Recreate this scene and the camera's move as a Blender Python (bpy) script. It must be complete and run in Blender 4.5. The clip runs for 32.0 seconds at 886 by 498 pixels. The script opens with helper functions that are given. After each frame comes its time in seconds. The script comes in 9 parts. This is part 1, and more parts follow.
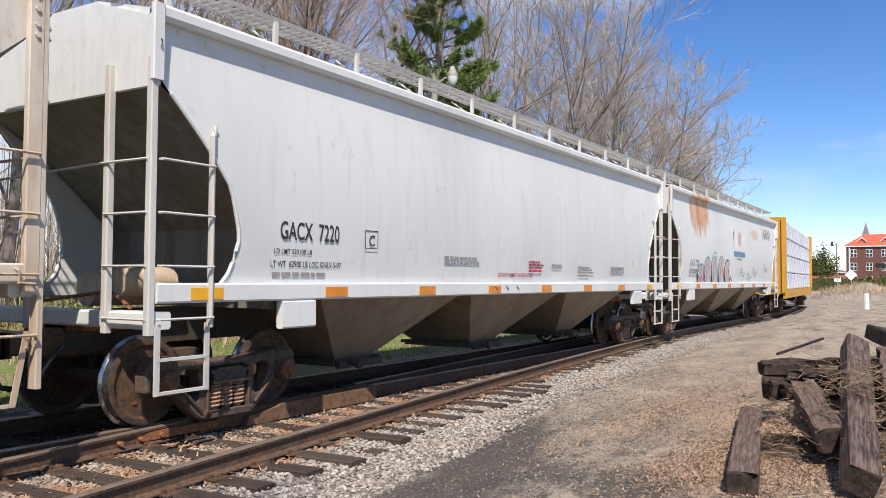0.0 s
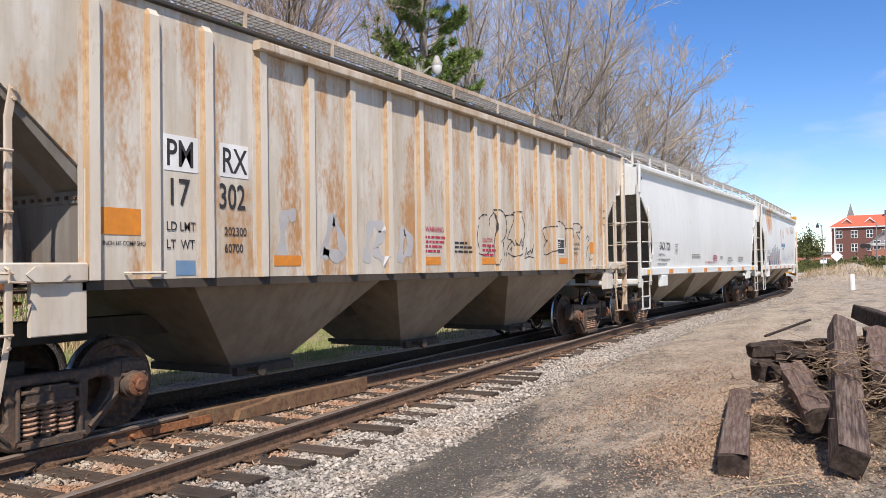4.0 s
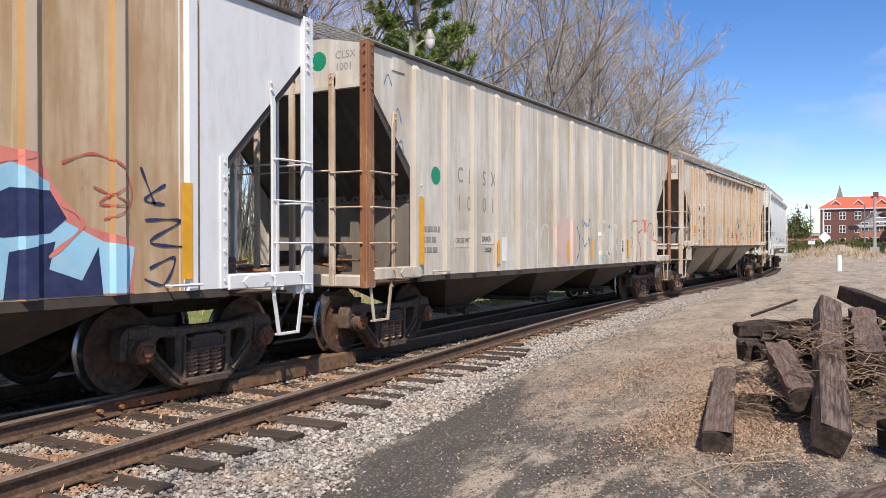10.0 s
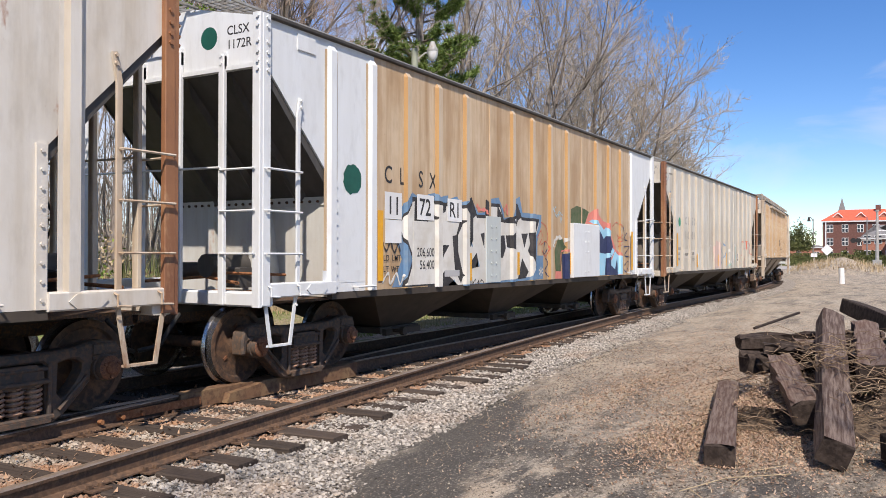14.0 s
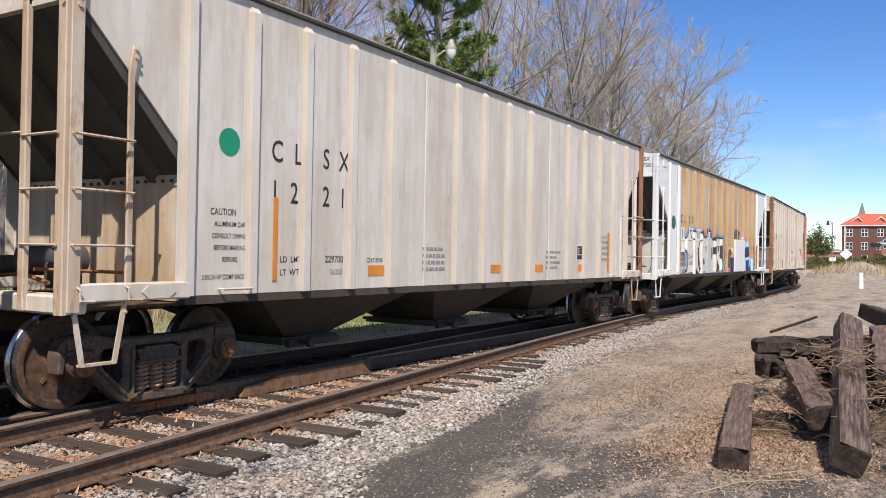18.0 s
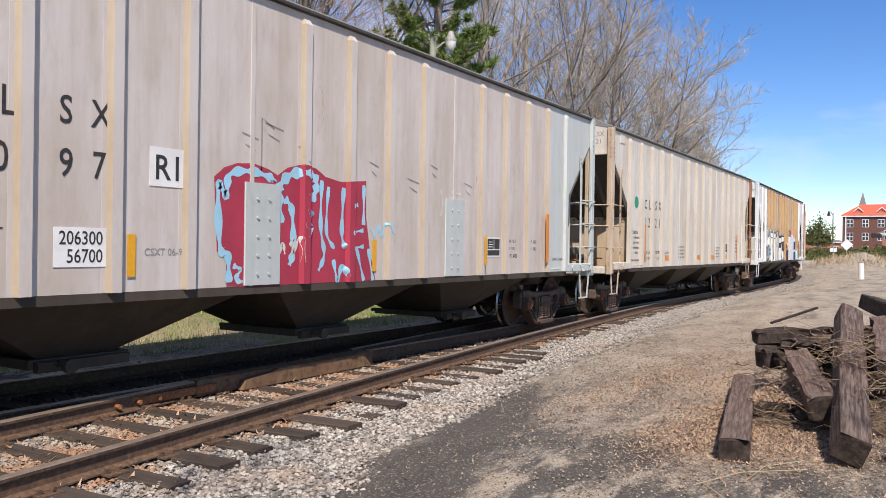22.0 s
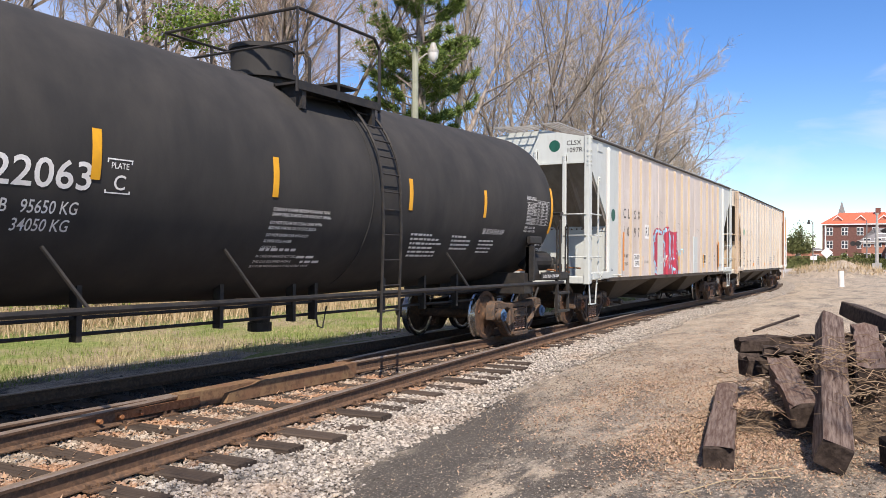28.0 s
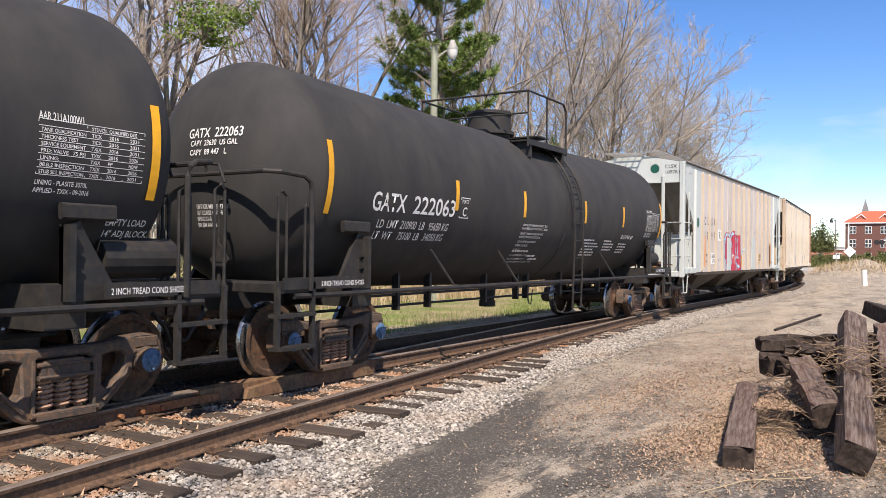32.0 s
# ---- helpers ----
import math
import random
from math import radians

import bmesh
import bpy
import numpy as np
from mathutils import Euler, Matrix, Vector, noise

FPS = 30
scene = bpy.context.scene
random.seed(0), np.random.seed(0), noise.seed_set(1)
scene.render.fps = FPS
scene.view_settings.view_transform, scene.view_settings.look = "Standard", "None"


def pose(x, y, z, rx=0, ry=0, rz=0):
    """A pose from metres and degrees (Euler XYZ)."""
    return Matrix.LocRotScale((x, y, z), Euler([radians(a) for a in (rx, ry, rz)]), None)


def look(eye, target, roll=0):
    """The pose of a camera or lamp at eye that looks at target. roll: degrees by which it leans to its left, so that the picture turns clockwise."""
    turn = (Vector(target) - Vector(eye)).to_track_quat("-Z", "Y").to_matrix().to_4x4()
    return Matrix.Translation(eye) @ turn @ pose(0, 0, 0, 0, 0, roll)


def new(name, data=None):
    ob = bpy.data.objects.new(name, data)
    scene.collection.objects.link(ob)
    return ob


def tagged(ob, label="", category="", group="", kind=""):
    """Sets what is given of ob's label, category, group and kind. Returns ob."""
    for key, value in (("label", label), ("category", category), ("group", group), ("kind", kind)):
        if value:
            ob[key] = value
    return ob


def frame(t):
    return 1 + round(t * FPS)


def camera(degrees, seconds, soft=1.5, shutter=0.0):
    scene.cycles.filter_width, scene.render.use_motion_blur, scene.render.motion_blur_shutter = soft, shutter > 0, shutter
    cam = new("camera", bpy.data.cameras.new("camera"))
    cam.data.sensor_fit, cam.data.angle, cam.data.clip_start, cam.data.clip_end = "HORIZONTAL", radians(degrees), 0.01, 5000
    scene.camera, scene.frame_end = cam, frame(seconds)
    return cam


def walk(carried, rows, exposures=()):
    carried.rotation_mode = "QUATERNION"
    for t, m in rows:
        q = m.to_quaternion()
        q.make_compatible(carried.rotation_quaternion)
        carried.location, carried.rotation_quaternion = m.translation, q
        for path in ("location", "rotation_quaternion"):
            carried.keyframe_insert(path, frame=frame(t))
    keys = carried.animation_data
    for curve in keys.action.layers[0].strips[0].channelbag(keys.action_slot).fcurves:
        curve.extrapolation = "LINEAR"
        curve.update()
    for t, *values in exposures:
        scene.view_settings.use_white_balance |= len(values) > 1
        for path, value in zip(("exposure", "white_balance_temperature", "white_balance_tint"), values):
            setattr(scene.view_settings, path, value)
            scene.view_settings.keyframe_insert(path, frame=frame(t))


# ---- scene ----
from mathutils.geometry import tessellate_polygon
EYE = (0.0, 0.0, 1.75)
RAIL_Z = 0.2          # rail head above the dirt
MID_Y = 7.97          # centre line of the running track
CURVE_AT, CURVE_R = 38.0, 166.0
TURNS = [
    (0, 92.13, -0.35, -58.20), (0.5, 91.52, 0.19, -58.87), (1, 91.08, 0.75, -59.30), (1.5, 91.11, 0.81, -59.49),
    (2, 91.55, 0.50, -58.86), (2.5, 91.82, 0.53, -58.24), (4.5, 91.25, 1.04, -59.41), (5, 91.19, 1.10, -59.80),
    (5.5, 91.19, 1.44, -59.84), (6, 91.05, 1.61, -59.82), (6.5, 90.77, 0.99, -60.24), (7, 90.30, 0.56, -61.03),
    (7.5, 90.17, 0.33, -61.40), (8, 90.25, 0.29, -61.12), (8.5, 90.23, 0.23, -60.69), (9, 90.05, 0.08, -60.25),
    (9.5, 89.82, -0.04, -59.83), (10, 89.68, 0.07, -59.69), (10.5, 89.70, 0.29, -59.79), (11, 89.88, 0.45, -59.95),
    (11.5, 89.89, 0.40, -60.01), (12, 89.87, 0.44, -60.03), (12.5, 89.96, 0.34, -60.01), (13, 90.15, 0.06, -59.80),
    (13.5, 90.34, -0.08, -59.59), (14, 90.48, -0.13, -59.55), (14.5, 90.47, -0.17, -59.65), (15, 90.28, -0.19, -59.77),
    (15.5, 90.08, -0.19, -59.80), (17.5, 90.10, -0.76, -59.70), (18, 90.34, -1.01, -58.47), (18.5, 90.42, -1.10, -57.53),
    (19, 90.34, -1.14, -57.45), (19.5, 90.23, -1.14, -57.65), (20, 90.16, -1.14, -57.91), (20.5, 90.20, -1.00, -57.91),
    (21, 90.16, -0.85, -57.98), (21.5, 89.92, -0.77, -58.23), (22, 89.79, -0.80, -58.43), (22.5, 89.73, -0.54, -58.44),
    (23, 89.47, -0.11, -58.35), (23.5, 89.31, 0.02, -58.45), (24, 89.42, -0.19, -58.83), (24.5, 89.60, -0.29, -59.47),
    (26.5, 89.83, -0.10, -59.93), (27, 89.91, 0.04, -59.94), (27.5, 90.19, -0.04, -59.93), (28, 90.56, -0.39, -59.57),
    (28.5, 90.61, -0.60, -58.50), (29, 90.79, -0.73, -57.40), (29.5, 90.95, -0.96, -57.09), (30, 90.91, -1.05, -57.32),
    (30.5, 90.76, -1.12, -57.72), (31, 90.72, -1.21, -58.01), (31.5, 90.67, -0.91, -58.25), (32, 90.37, -0.59, -58.26)]

cam = camera(57.13, 32.0, soft=0.6)
walk(cam, [(t, pose(*EYE, rx, ry, rz)) for t, rx, ry, rz in TURNS],
     [(0.0, 0.05, 6620, 14), (5.0, 0.16, 6620, 14), (9.0, 0.06, 6620, 14), (24.0, 0.06, 6620, 14), (26.5, 0.28, 6800, 15), (32.0, 0.34, 6900, 15)])

# ---- light ----
SUN_AZ, SUN_EL = 235.0, 50.0      # clockwise from +Y, and above the horizon
world = bpy.data.worlds.new("sky")
scene.world = world
world.use_nodes = True
wt = world.node_tree
wt.nodes.clear()
w_out = wt.nodes.new("ShaderNodeOutputWorld")
w_bg = wt.nodes.new("ShaderNodeBackground")
w_sky = wt.nodes.new("ShaderNodeTexSky")
w_sky.sky_type, w_sky.sun_disc = "NISHITA", False
w_sky.sun_elevation, w_sky.sun_rotation = radians(SUN_EL), radians(SUN_AZ)
w_sky.altitude = 1500.0
w_sky.air_density, w_sky.dust_density, w_sky.ozone_density = 1.0, 0.0, 3.0
w_co = wt.nodes.new("ShaderNodeTexCoord")
w_map = wt.nodes.new("ShaderNodeMapping")
w_map.inputs["Scale"].default_value = (1.2, 2.6, 6.0)
w_map.inputs["Rotation"].default_value = (0.2, 0.35, 0.6)
w_noise = wt.nodes.new("ShaderNodeTexNoise")
w_noise.inputs["Scale"].default_value, w_noise.inputs["Detail"].default_value = 1.6, 6.0
w_noise.inputs["Distortion"].default_value = 0.6
w_ramp = wt.nodes.new("ShaderNodeValToRGB")
w_ramp.color_ramp.elements[0].position, w_ramp.color_ramp.elements[1].position = 0.47, 0.74
w_mix = wt.nodes.new("ShaderNodeMixRGB")
w_mix.inputs["Color2"].default_value = (8.0, 8.2, 8.6, 1)
w_mul = wt.nodes.new("ShaderNodeMath")
w_mul.operation = "MULTIPLY"
w_mul.inputs[1].default_value = 0.8
w_hue = wt.nodes.new("ShaderNodeHueSaturation")
w_hue.inputs["Hue"].default_value, w_hue.inputs["Saturation"].default_value, w_hue.inputs["Value"].default_value = 0.508, 1.26, 1.42
w_sep = wt.nodes.new("ShaderNodeSeparateXYZ")
w_side = wt.nodes.new("ShaderNodeMapRange")
w_side.inputs["From Min"].default_value, w_side.inputs["From Max"].default_value = 0.30, 0.62
w_low = wt.nodes.new("ShaderNodeMapRange")
w_low.inputs["From Min"].default_value, w_low.inputs["From Max"].default_value = 0.62, 0.18
w_bank = wt.nodes.new("ShaderNodeTexNoise")
w_bank.inputs["Scale"].default_value, w_bank.inputs["Detail"].default_value = 3.5, 7.0
w_bank_r = wt.nodes.new("ShaderNodeMapRange")
w_bank_r.inputs["From Min"].default_value, w_bank_r.inputs["From Max"].default_value = 0.40, 0.62
w_m1, w_m2, w_m3 = (wt.nodes.new("ShaderNodeMath") for _ in range(3))
w_m1.operation = w_m2.operation = "MULTIPLY"
w_bank_r.inputs["To Max"].default_value = 0.7
w_m3.operation = "MAXIMUM"
for a, b in ((w_co.outputs["Generated"], w_sep.inputs[0]), (w_sep.outputs[1], w_side.inputs[0]), (w_sep.outputs[2], w_low.inputs[0]), (w_co.outputs["Generated"], w_bank.inputs["Vector"]),
             (w_bank.outputs["Fac"], w_bank_r.inputs[0]), (w_side.outputs[0], w_m1.inputs[0]), (w_low.outputs[0], w_m1.inputs[1]), (w_m1.outputs[0], w_m2.inputs[0]),
             (w_bank_r.outputs[0], w_m2.inputs[1]), (w_m2.outputs[0], w_m3.inputs[0]), (w_mul.outputs[0], w_m3.inputs[1])):
    wt.links.new(a, b)
for a, b in ((w_sky.outputs[0], w_hue.inputs["Color"]), (w_co.outputs["Generated"], w_map.inputs["Vector"]), (w_map.outputs[0], w_noise.inputs["Vector"]),
             (w_noise.outputs["Fac"], w_ramp.inputs["Fac"]), (w_ramp.outputs["Color"], w_mul.inputs[0]),
             (w_m3.outputs[0], w_mix.inputs["Fac"]), (w_hue.outputs[0], w_mix.inputs["Color1"]),
             (w_mix.outputs[0], w_bg.inputs["Color"]), (w_bg.outputs[0], w_out.inputs[0])):
    wt.links.new(a, b)
w_bg.inputs["Strength"].default_value = 0.105

sun = new("sun", bpy.data.lights.new("sun", "SUN"))
sun.data.energy, sun.data.angle, sun.data.color = 5.6, radians(0.55), (1.0, 0.925, 0.83)
sun_to = Vector((math.sin(radians(SUN_AZ)) * math.cos(radians(SUN_EL)), math.cos(radians(SUN_AZ)) * math.cos(radians(SUN_EL)), math.sin(radians(SUN_EL))))
sun.matrix_world = look(sun_to * 60, (0, 0, 0))


# ---- materials ----
def mat(name, build, rough=0.8, metal=0.0, spec=0.3):
    """A node material: build(tree, node, link) returns its colour socket, and may return bump height and roughness too."""
    m = bpy.data.materials.new(name)
    m.use_nodes = True
    t = m.node_tree
    bsdf = t.nodes["Principled BSDF"]
    bsdf.inputs["Roughness"].default_value, bsdf.inputs["Metallic"].default_value = rough, metal
    bsdf.inputs["Specular IOR Level"].default_value = spec
    made = build(N(t))
    made = made if isinstance(made, tuple) else (made,)
    t.links.new(made[0], bsdf.inputs["Base Color"])
    if len(made) > 1 and made[1] is not None:
        bump = t.nodes.new("ShaderNodeBump")
        bump.inputs["Strength"].default_value = 0.5
        bump.inputs["Distance"].default_value = made[2] if len(made) > 2 else 0.01
        t.links.new(made[1], bump.inputs["Height"])
        t.links.new(bump.outputs[0], bsdf.inputs["Normal"])
    return m


class N:
    """Short calls for the nodes of one tree."""

    def __init__(self, t):
        self.t = t
        self.co = t.nodes.new("ShaderNodeTexCoord").outputs["Object"]

    def put(self, socket, v):
        if isinstance(v, bpy.types.NodeSocket):
            self.t.links.new(v, socket)
        else:
            socket.default_value = (*v, 1) if isinstance(v, tuple) and len(v) == 3 and socket.type == "RGBA" else v

    def noise(self, scale, detail=4.0, stretch=(1, 1, 1), rough=0.6, co=None):
        mp = self.t.nodes.new("ShaderNodeMapping")
        mp.inputs["Scale"].default_value = stretch
        self.t.links.new(co or self.co, mp.inputs["Vector"])
        n = self.t.nodes.new("ShaderNodeTexNoise")
        n.inputs["Scale"].default_value, n.inputs["Detail"].default_value, n.inputs["Roughness"].default_value = scale, detail, rough
        self.t.links.new(mp.outputs[0], n.inputs["Vector"])
        return n.outputs["Fac"]

    def voronoi(self, scale, out="Color", stretch=(1, 1, 1)):
        mp = self.t.nodes.new("ShaderNodeMapping")
        mp.inputs["Scale"].default_value = stretch
        self.t.links.new(self.co, mp.inputs["Vector"])
        n = self.t.nodes.new("ShaderNodeTexVoronoi")
        n.inputs["Scale"].default_value = scale
        self.t.links.new(mp.outputs[0], n.inputs["Vector"])
        return n.outputs[out]

    def ramp(self, fac, a, b, ca=(0, 0, 0), cb=(1, 1, 1)):
        r = self.t.nodes.new("ShaderNodeValToRGB")
        e = r.color_ramp.elements
        e[0].position, e[1].position, e[0].color, e[1].color = a, b, (*ca, 1), (*cb, 1)
        self.put(r.inputs["Fac"], fac)
        return r.outputs["Color"]

    def mix(self, fac, a, b, how="MIX"):
        m = self.t.nodes.new("ShaderNodeMixRGB")
        m.blend_type = how
        self.put(m.inputs["Fac"], fac), self.put(m.inputs["Color1"], a), self.put(m.inputs["Color2"], b)
        return m.outputs[0]

    def math(self, op, a, b=0.0):
        m = self.t.nodes.new("ShaderNodeMath")
        m.operation = op
        self.put(m.inputs[0], a), self.put(m.inputs[1], b)
        return m.outputs[0]

    def axis(self, i):
        s = self.t.nodes.new("ShaderNodeSeparateXYZ")
        self.t.links.new(self.co, s.inputs[0])
        return s.outputs[i]

    def rand(self):
        return self.t.nodes.new("ShaderNodeObjectInfo").outputs["Random"]

    def island(self):
        return self.t.nodes.new("ShaderNodeNewGeometry").outputs["Random Per Island"]


def car_paint(name, base, dirt, rust=0.0, streak=0.5, rust_col=(0.30, 0.10, 0.03), rough=0.55):
    """Weathered freight-car paint with vertical dirt streaks and rust."""
    def build(n):
        fine = n.noise(9, 5, (1, 1, 0.35))
        run = n.noise(5.5, 5, (1, 1, 0.07))
        wide = n.noise(0.9, 6, (1, 1, 0.5))
        f = n.math("MULTIPLY", n.ramp(run, 0.42, 0.72), streak)
        c = n.mix(f, base, dirt)
        c = n.mix(n.math("MULTIPLY", n.ramp(wide, 0.42, 0.64), streak * 0.8), c, dirt)
        c = n.mix(n.math("MULTIPLY", n.ramp(fine, 0.5, 0.8), 0.25), c, tuple(x * 0.55 for x in dirt))
        if rust:
            patch = n.math("ADD", n.math("MULTIPLY", n.noise(2.3, 6, (1, 1, 0.28)), 0.75), n.math("MULTIPLY", n.noise(26, 4, (1, 1, 0.4)), 0.25))
            c = n.mix(n.ramp(patch, 0.66 - 0.2 * rust, 0.76 - 0.17 * rust), c, rust_col)
        return c, n.noise(18, 3), 0.003
    return mat(name, build, rough, 0.0, 0.35)


def plain(name, base, dark=None, scale=12, rough=0.7, metal=0.0, bump=0.002, spec=0.3):
    dark = dark or tuple(x * 0.6 for x in base)
    return mat(name, lambda n: (n.mix(n.math("MULTIPLY", n.ramp(n.noise(scale, 5), 0.4, 0.7), 0.7),
                                      n.mix(n.ramp(n.noise(scale * 0.15, 3), 0.4, 0.65), base, tuple(0.8 * x for x in base)), dark),
                                n.noise(scale * 3, 3), bump), rough, metal, spec)


def rusty(name, a, b, c, scale=8, rough=0.85, metal=0.2):
    return mat(name, lambda n: (n.mix(n.ramp(n.noise(scale * 5, 5), 0.45, 0.65), n.mix(n.ramp(n.noise(scale, 6), 0.38, 0.62), a, b), c), n.noise(scale * 9, 4), 0.004), rough, metal, 0.3)


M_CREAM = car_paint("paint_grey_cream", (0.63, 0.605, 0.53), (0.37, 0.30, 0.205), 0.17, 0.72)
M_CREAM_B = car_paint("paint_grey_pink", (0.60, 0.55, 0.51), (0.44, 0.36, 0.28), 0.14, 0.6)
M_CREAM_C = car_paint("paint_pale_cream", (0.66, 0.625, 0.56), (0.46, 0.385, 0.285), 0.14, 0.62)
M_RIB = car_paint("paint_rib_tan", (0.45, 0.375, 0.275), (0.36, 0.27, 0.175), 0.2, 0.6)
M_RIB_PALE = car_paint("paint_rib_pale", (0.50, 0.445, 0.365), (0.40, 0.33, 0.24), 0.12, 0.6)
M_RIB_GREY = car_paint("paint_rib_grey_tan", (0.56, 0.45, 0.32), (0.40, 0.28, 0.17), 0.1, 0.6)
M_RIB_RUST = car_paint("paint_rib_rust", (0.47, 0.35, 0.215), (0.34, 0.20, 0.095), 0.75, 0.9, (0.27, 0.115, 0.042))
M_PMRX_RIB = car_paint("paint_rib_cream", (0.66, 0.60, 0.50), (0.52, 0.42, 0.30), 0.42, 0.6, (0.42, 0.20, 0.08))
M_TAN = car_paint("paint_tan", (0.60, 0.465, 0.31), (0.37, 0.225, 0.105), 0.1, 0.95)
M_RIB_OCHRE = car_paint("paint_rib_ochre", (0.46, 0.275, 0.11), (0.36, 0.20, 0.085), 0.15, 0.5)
M_POST_RUST = car_paint("paint_post_rust", (0.32, 0.15, 0.07), (0.17, 0.07, 0.04), 0.6, 0.8, (0.42, 0.25, 0.13))
M_PATCH_WHITE = car_paint("paint_patch_white", (0.70, 0.72, 0.72), (0.58, 0.58, 0.55), 0.0, 0.35)
M_PATCH_GREY = car_paint("paint_patch_grey", (0.50, 0.54, 0.52), (0.42, 0.44, 0.40), 0.0, 0.3)
M_PMRX = car_paint("paint_cream_rust", (0.64, 0.60, 0.52), (0.44, 0.365, 0.26), 0.82, 0.85, (0.44, 0.235, 0.095))
M_PMRX_END = car_paint("paint_end_cream", (0.66, 0.625, 0.55), (0.46, 0.37, 0.26), 0.3, 0.65, (0.42, 0.2, 0.08))
M_WHITE = car_paint("paint_white", (0.68, 0.70, 0.68), (0.54, 0.56, 0.53), 0.2, 0.35, (0.52, 0.24, 0.08), 0.5)
def white_side(n):
    run = n.noise(1.1, 5, (0.5, 1, 0.16))
    c = n.mix(n.math("MULTIPLY", n.ramp(run, 0.42, 0.7), 0.55), (0.675, 0.695, 0.668), (0.525, 0.545, 0.52))
    c = n.mix(n.math("MULTIPLY", n.ramp(n.noise(7, 5, (1, 1, 0.12)), 0.52, 0.74), 0.4), c, (0.52, 0.51, 0.47))
    return n.mix(n.math("MULTIPLY", n.ramp(n.noise(3, 6), 0.64, 0.72), 0.5), c, (0.50, 0.40, 0.28)), n.noise(14, 3), 0.003


M_WHITE_SIDE = mat("paint_white_side", white_side, 0.5, 0.0, 0.35)


def white_side_stained(n):
    """White paint with one orange stain that has run down from the eave, and a smaller one."""
    c, bump, deep = white_side(n)
    for x0, z0, wide, tall, much in ((-4.75, 3.75, 1.25, 0.95, 1.0), (3.3, 3.35, 0.9, 0.22, 0.6)):
        dx = n.math("DIVIDE", n.math("SUBTRACT", n.axis(0), x0), wide)
        dz = n.math("DIVIDE", n.math("SUBTRACT", n.axis(2), z0), tall)
        far = n.math("ADD", n.math("MULTIPLY", dx, dx), n.math("MULTIPLY", dz, dz))
        rag = n.math("MULTIPLY", n.math("SUBTRACT", n.noise(1.7, 6, (1.6, 1, 0.35)), 0.5), 3.2)
        f = n.ramp(n.math("ADD", far, rag), 0.35, 1.15, (1, 1, 1), (0, 0, 0))
        c = n.mix(n.math("MULTIPLY", f, much), c, n.mix(n.ramp(n.noise(3, 5, (1, 1, 0.4)), 0.42, 0.6), (0.50, 0.22, 0.075), (0.62, 0.42, 0.24)))
    return c, bump, deep


M_WHITE_STAINED = mat("paint_white_stained", white_side_stained, 0.5, 0.0, 0.35)
M_POST_WHITE = car_paint("paint_post_white", (0.58, 0.585, 0.55), (0.46, 0.42, 0.35), 0.26, 0.6, (0.40, 0.18, 0.07))
M_WHITE_RUST = car_paint("paint_white_rust", (0.66, 0.66, 0.63), (0.57, 0.50, 0.41), 0.2, 0.4, (0.50, 0.22, 0.07))
# underside brown, darkened to carry the shade below the car body
M_UNDER = car_paint("paint_underside_shaded_brown", (0.075, 0.06, 0.046), (0.045, 0.036, 0.028), 0.2, 0.8, (0.12, 0.06, 0.03), 0.8)
M_BULK = car_paint("paint_bulkhead", (0.60, 0.53, 0.43), (0.40, 0.27, 0.14), 0.45, 0.9, (0.24, 0.12, 0.05))
# slope sheet paints, their tones lowered for the shade inside the car ends
M_SLOPE_SHADED = car_paint("paint_slope_shaded", (0.085, 0.078, 0.07), (0.05, 0.045, 0.04), 0.1, 0.6)
M_SLOPE_GREY_SHADED = car_paint("paint_slope_grey_shaded", (0.24, 0.23, 0.21), (0.12, 0.095, 0.07), 0.24, 0.75, (0.13, 0.07, 0.035))
M_SLOPE_TAN_SHADED = car_paint("paint_slope_tan_shaded", (0.22, 0.20, 0.17), (0.13, 0.11, 0.085), 0.15, 0.7)
M_TANK = mat("paint_black", lambda n: (n.mix(n.math("MULTIPLY", n.ramp(n.noise(2.2, 6, (1, 1, 0.4)), 0.35, 0.75), 0.8), (0.03, 0.03, 0.03), (0.056, 0.053, 0.049)), n.noise(40, 2), 0.0015), 0.8, 0.0, 0.25)
M_BLACK = plain("paint_black_trim", (0.022, 0.022, 0.022), (0.05, 0.042, 0.034), 9, 0.6)
M_ROOF = plain("roof_dark", (0.20, 0.19, 0.17), (0.09, 0.08, 0.07), 6)
M_EAVE = plain("eave_dark", (0.075, 0.068, 0.06), (0.04, 0.036, 0.032), 6)
M_GALV = plain("grating_grey", (0.42, 0.42, 0.40), (0.26, 0.22, 0.17), 10, 0.6, 0.2)
M_FRAME = rusty("truck_casting", (0.10, 0.075, 0.058), (0.06, 0.05, 0.043), (0.15, 0.09, 0.055), 4, 0.75, 0.0)
M_SPRING = rusty("spring_rust", (0.34, 0.20, 0.13), (0.22, 0.13, 0.085), (0.42, 0.27, 0.18), 9, 0.8, 0.05)
M_WHEEL = rusty("wheel_rust", (0.10, 0.06, 0.04), (0.06, 0.042, 0.032), (0.15, 0.085, 0.05), 3, 0.8, 0.2)
M_TREAD = plain("wheel_tread_steel", (0.42, 0.415, 0.41), (0.22, 0.21, 0.205), 20, 0.24, 0.9)
M_CAP = rusty("bearing_cap", (0.20, 0.085, 0.045), (0.11, 0.06, 0.045), (0.26, 0.12, 0.06), 12)
M_CAP_BLUE = plain("bearing_cap_blue", (0.10, 0.19, 0.32), (0.03, 0.05, 0.08), 30, 0.5)
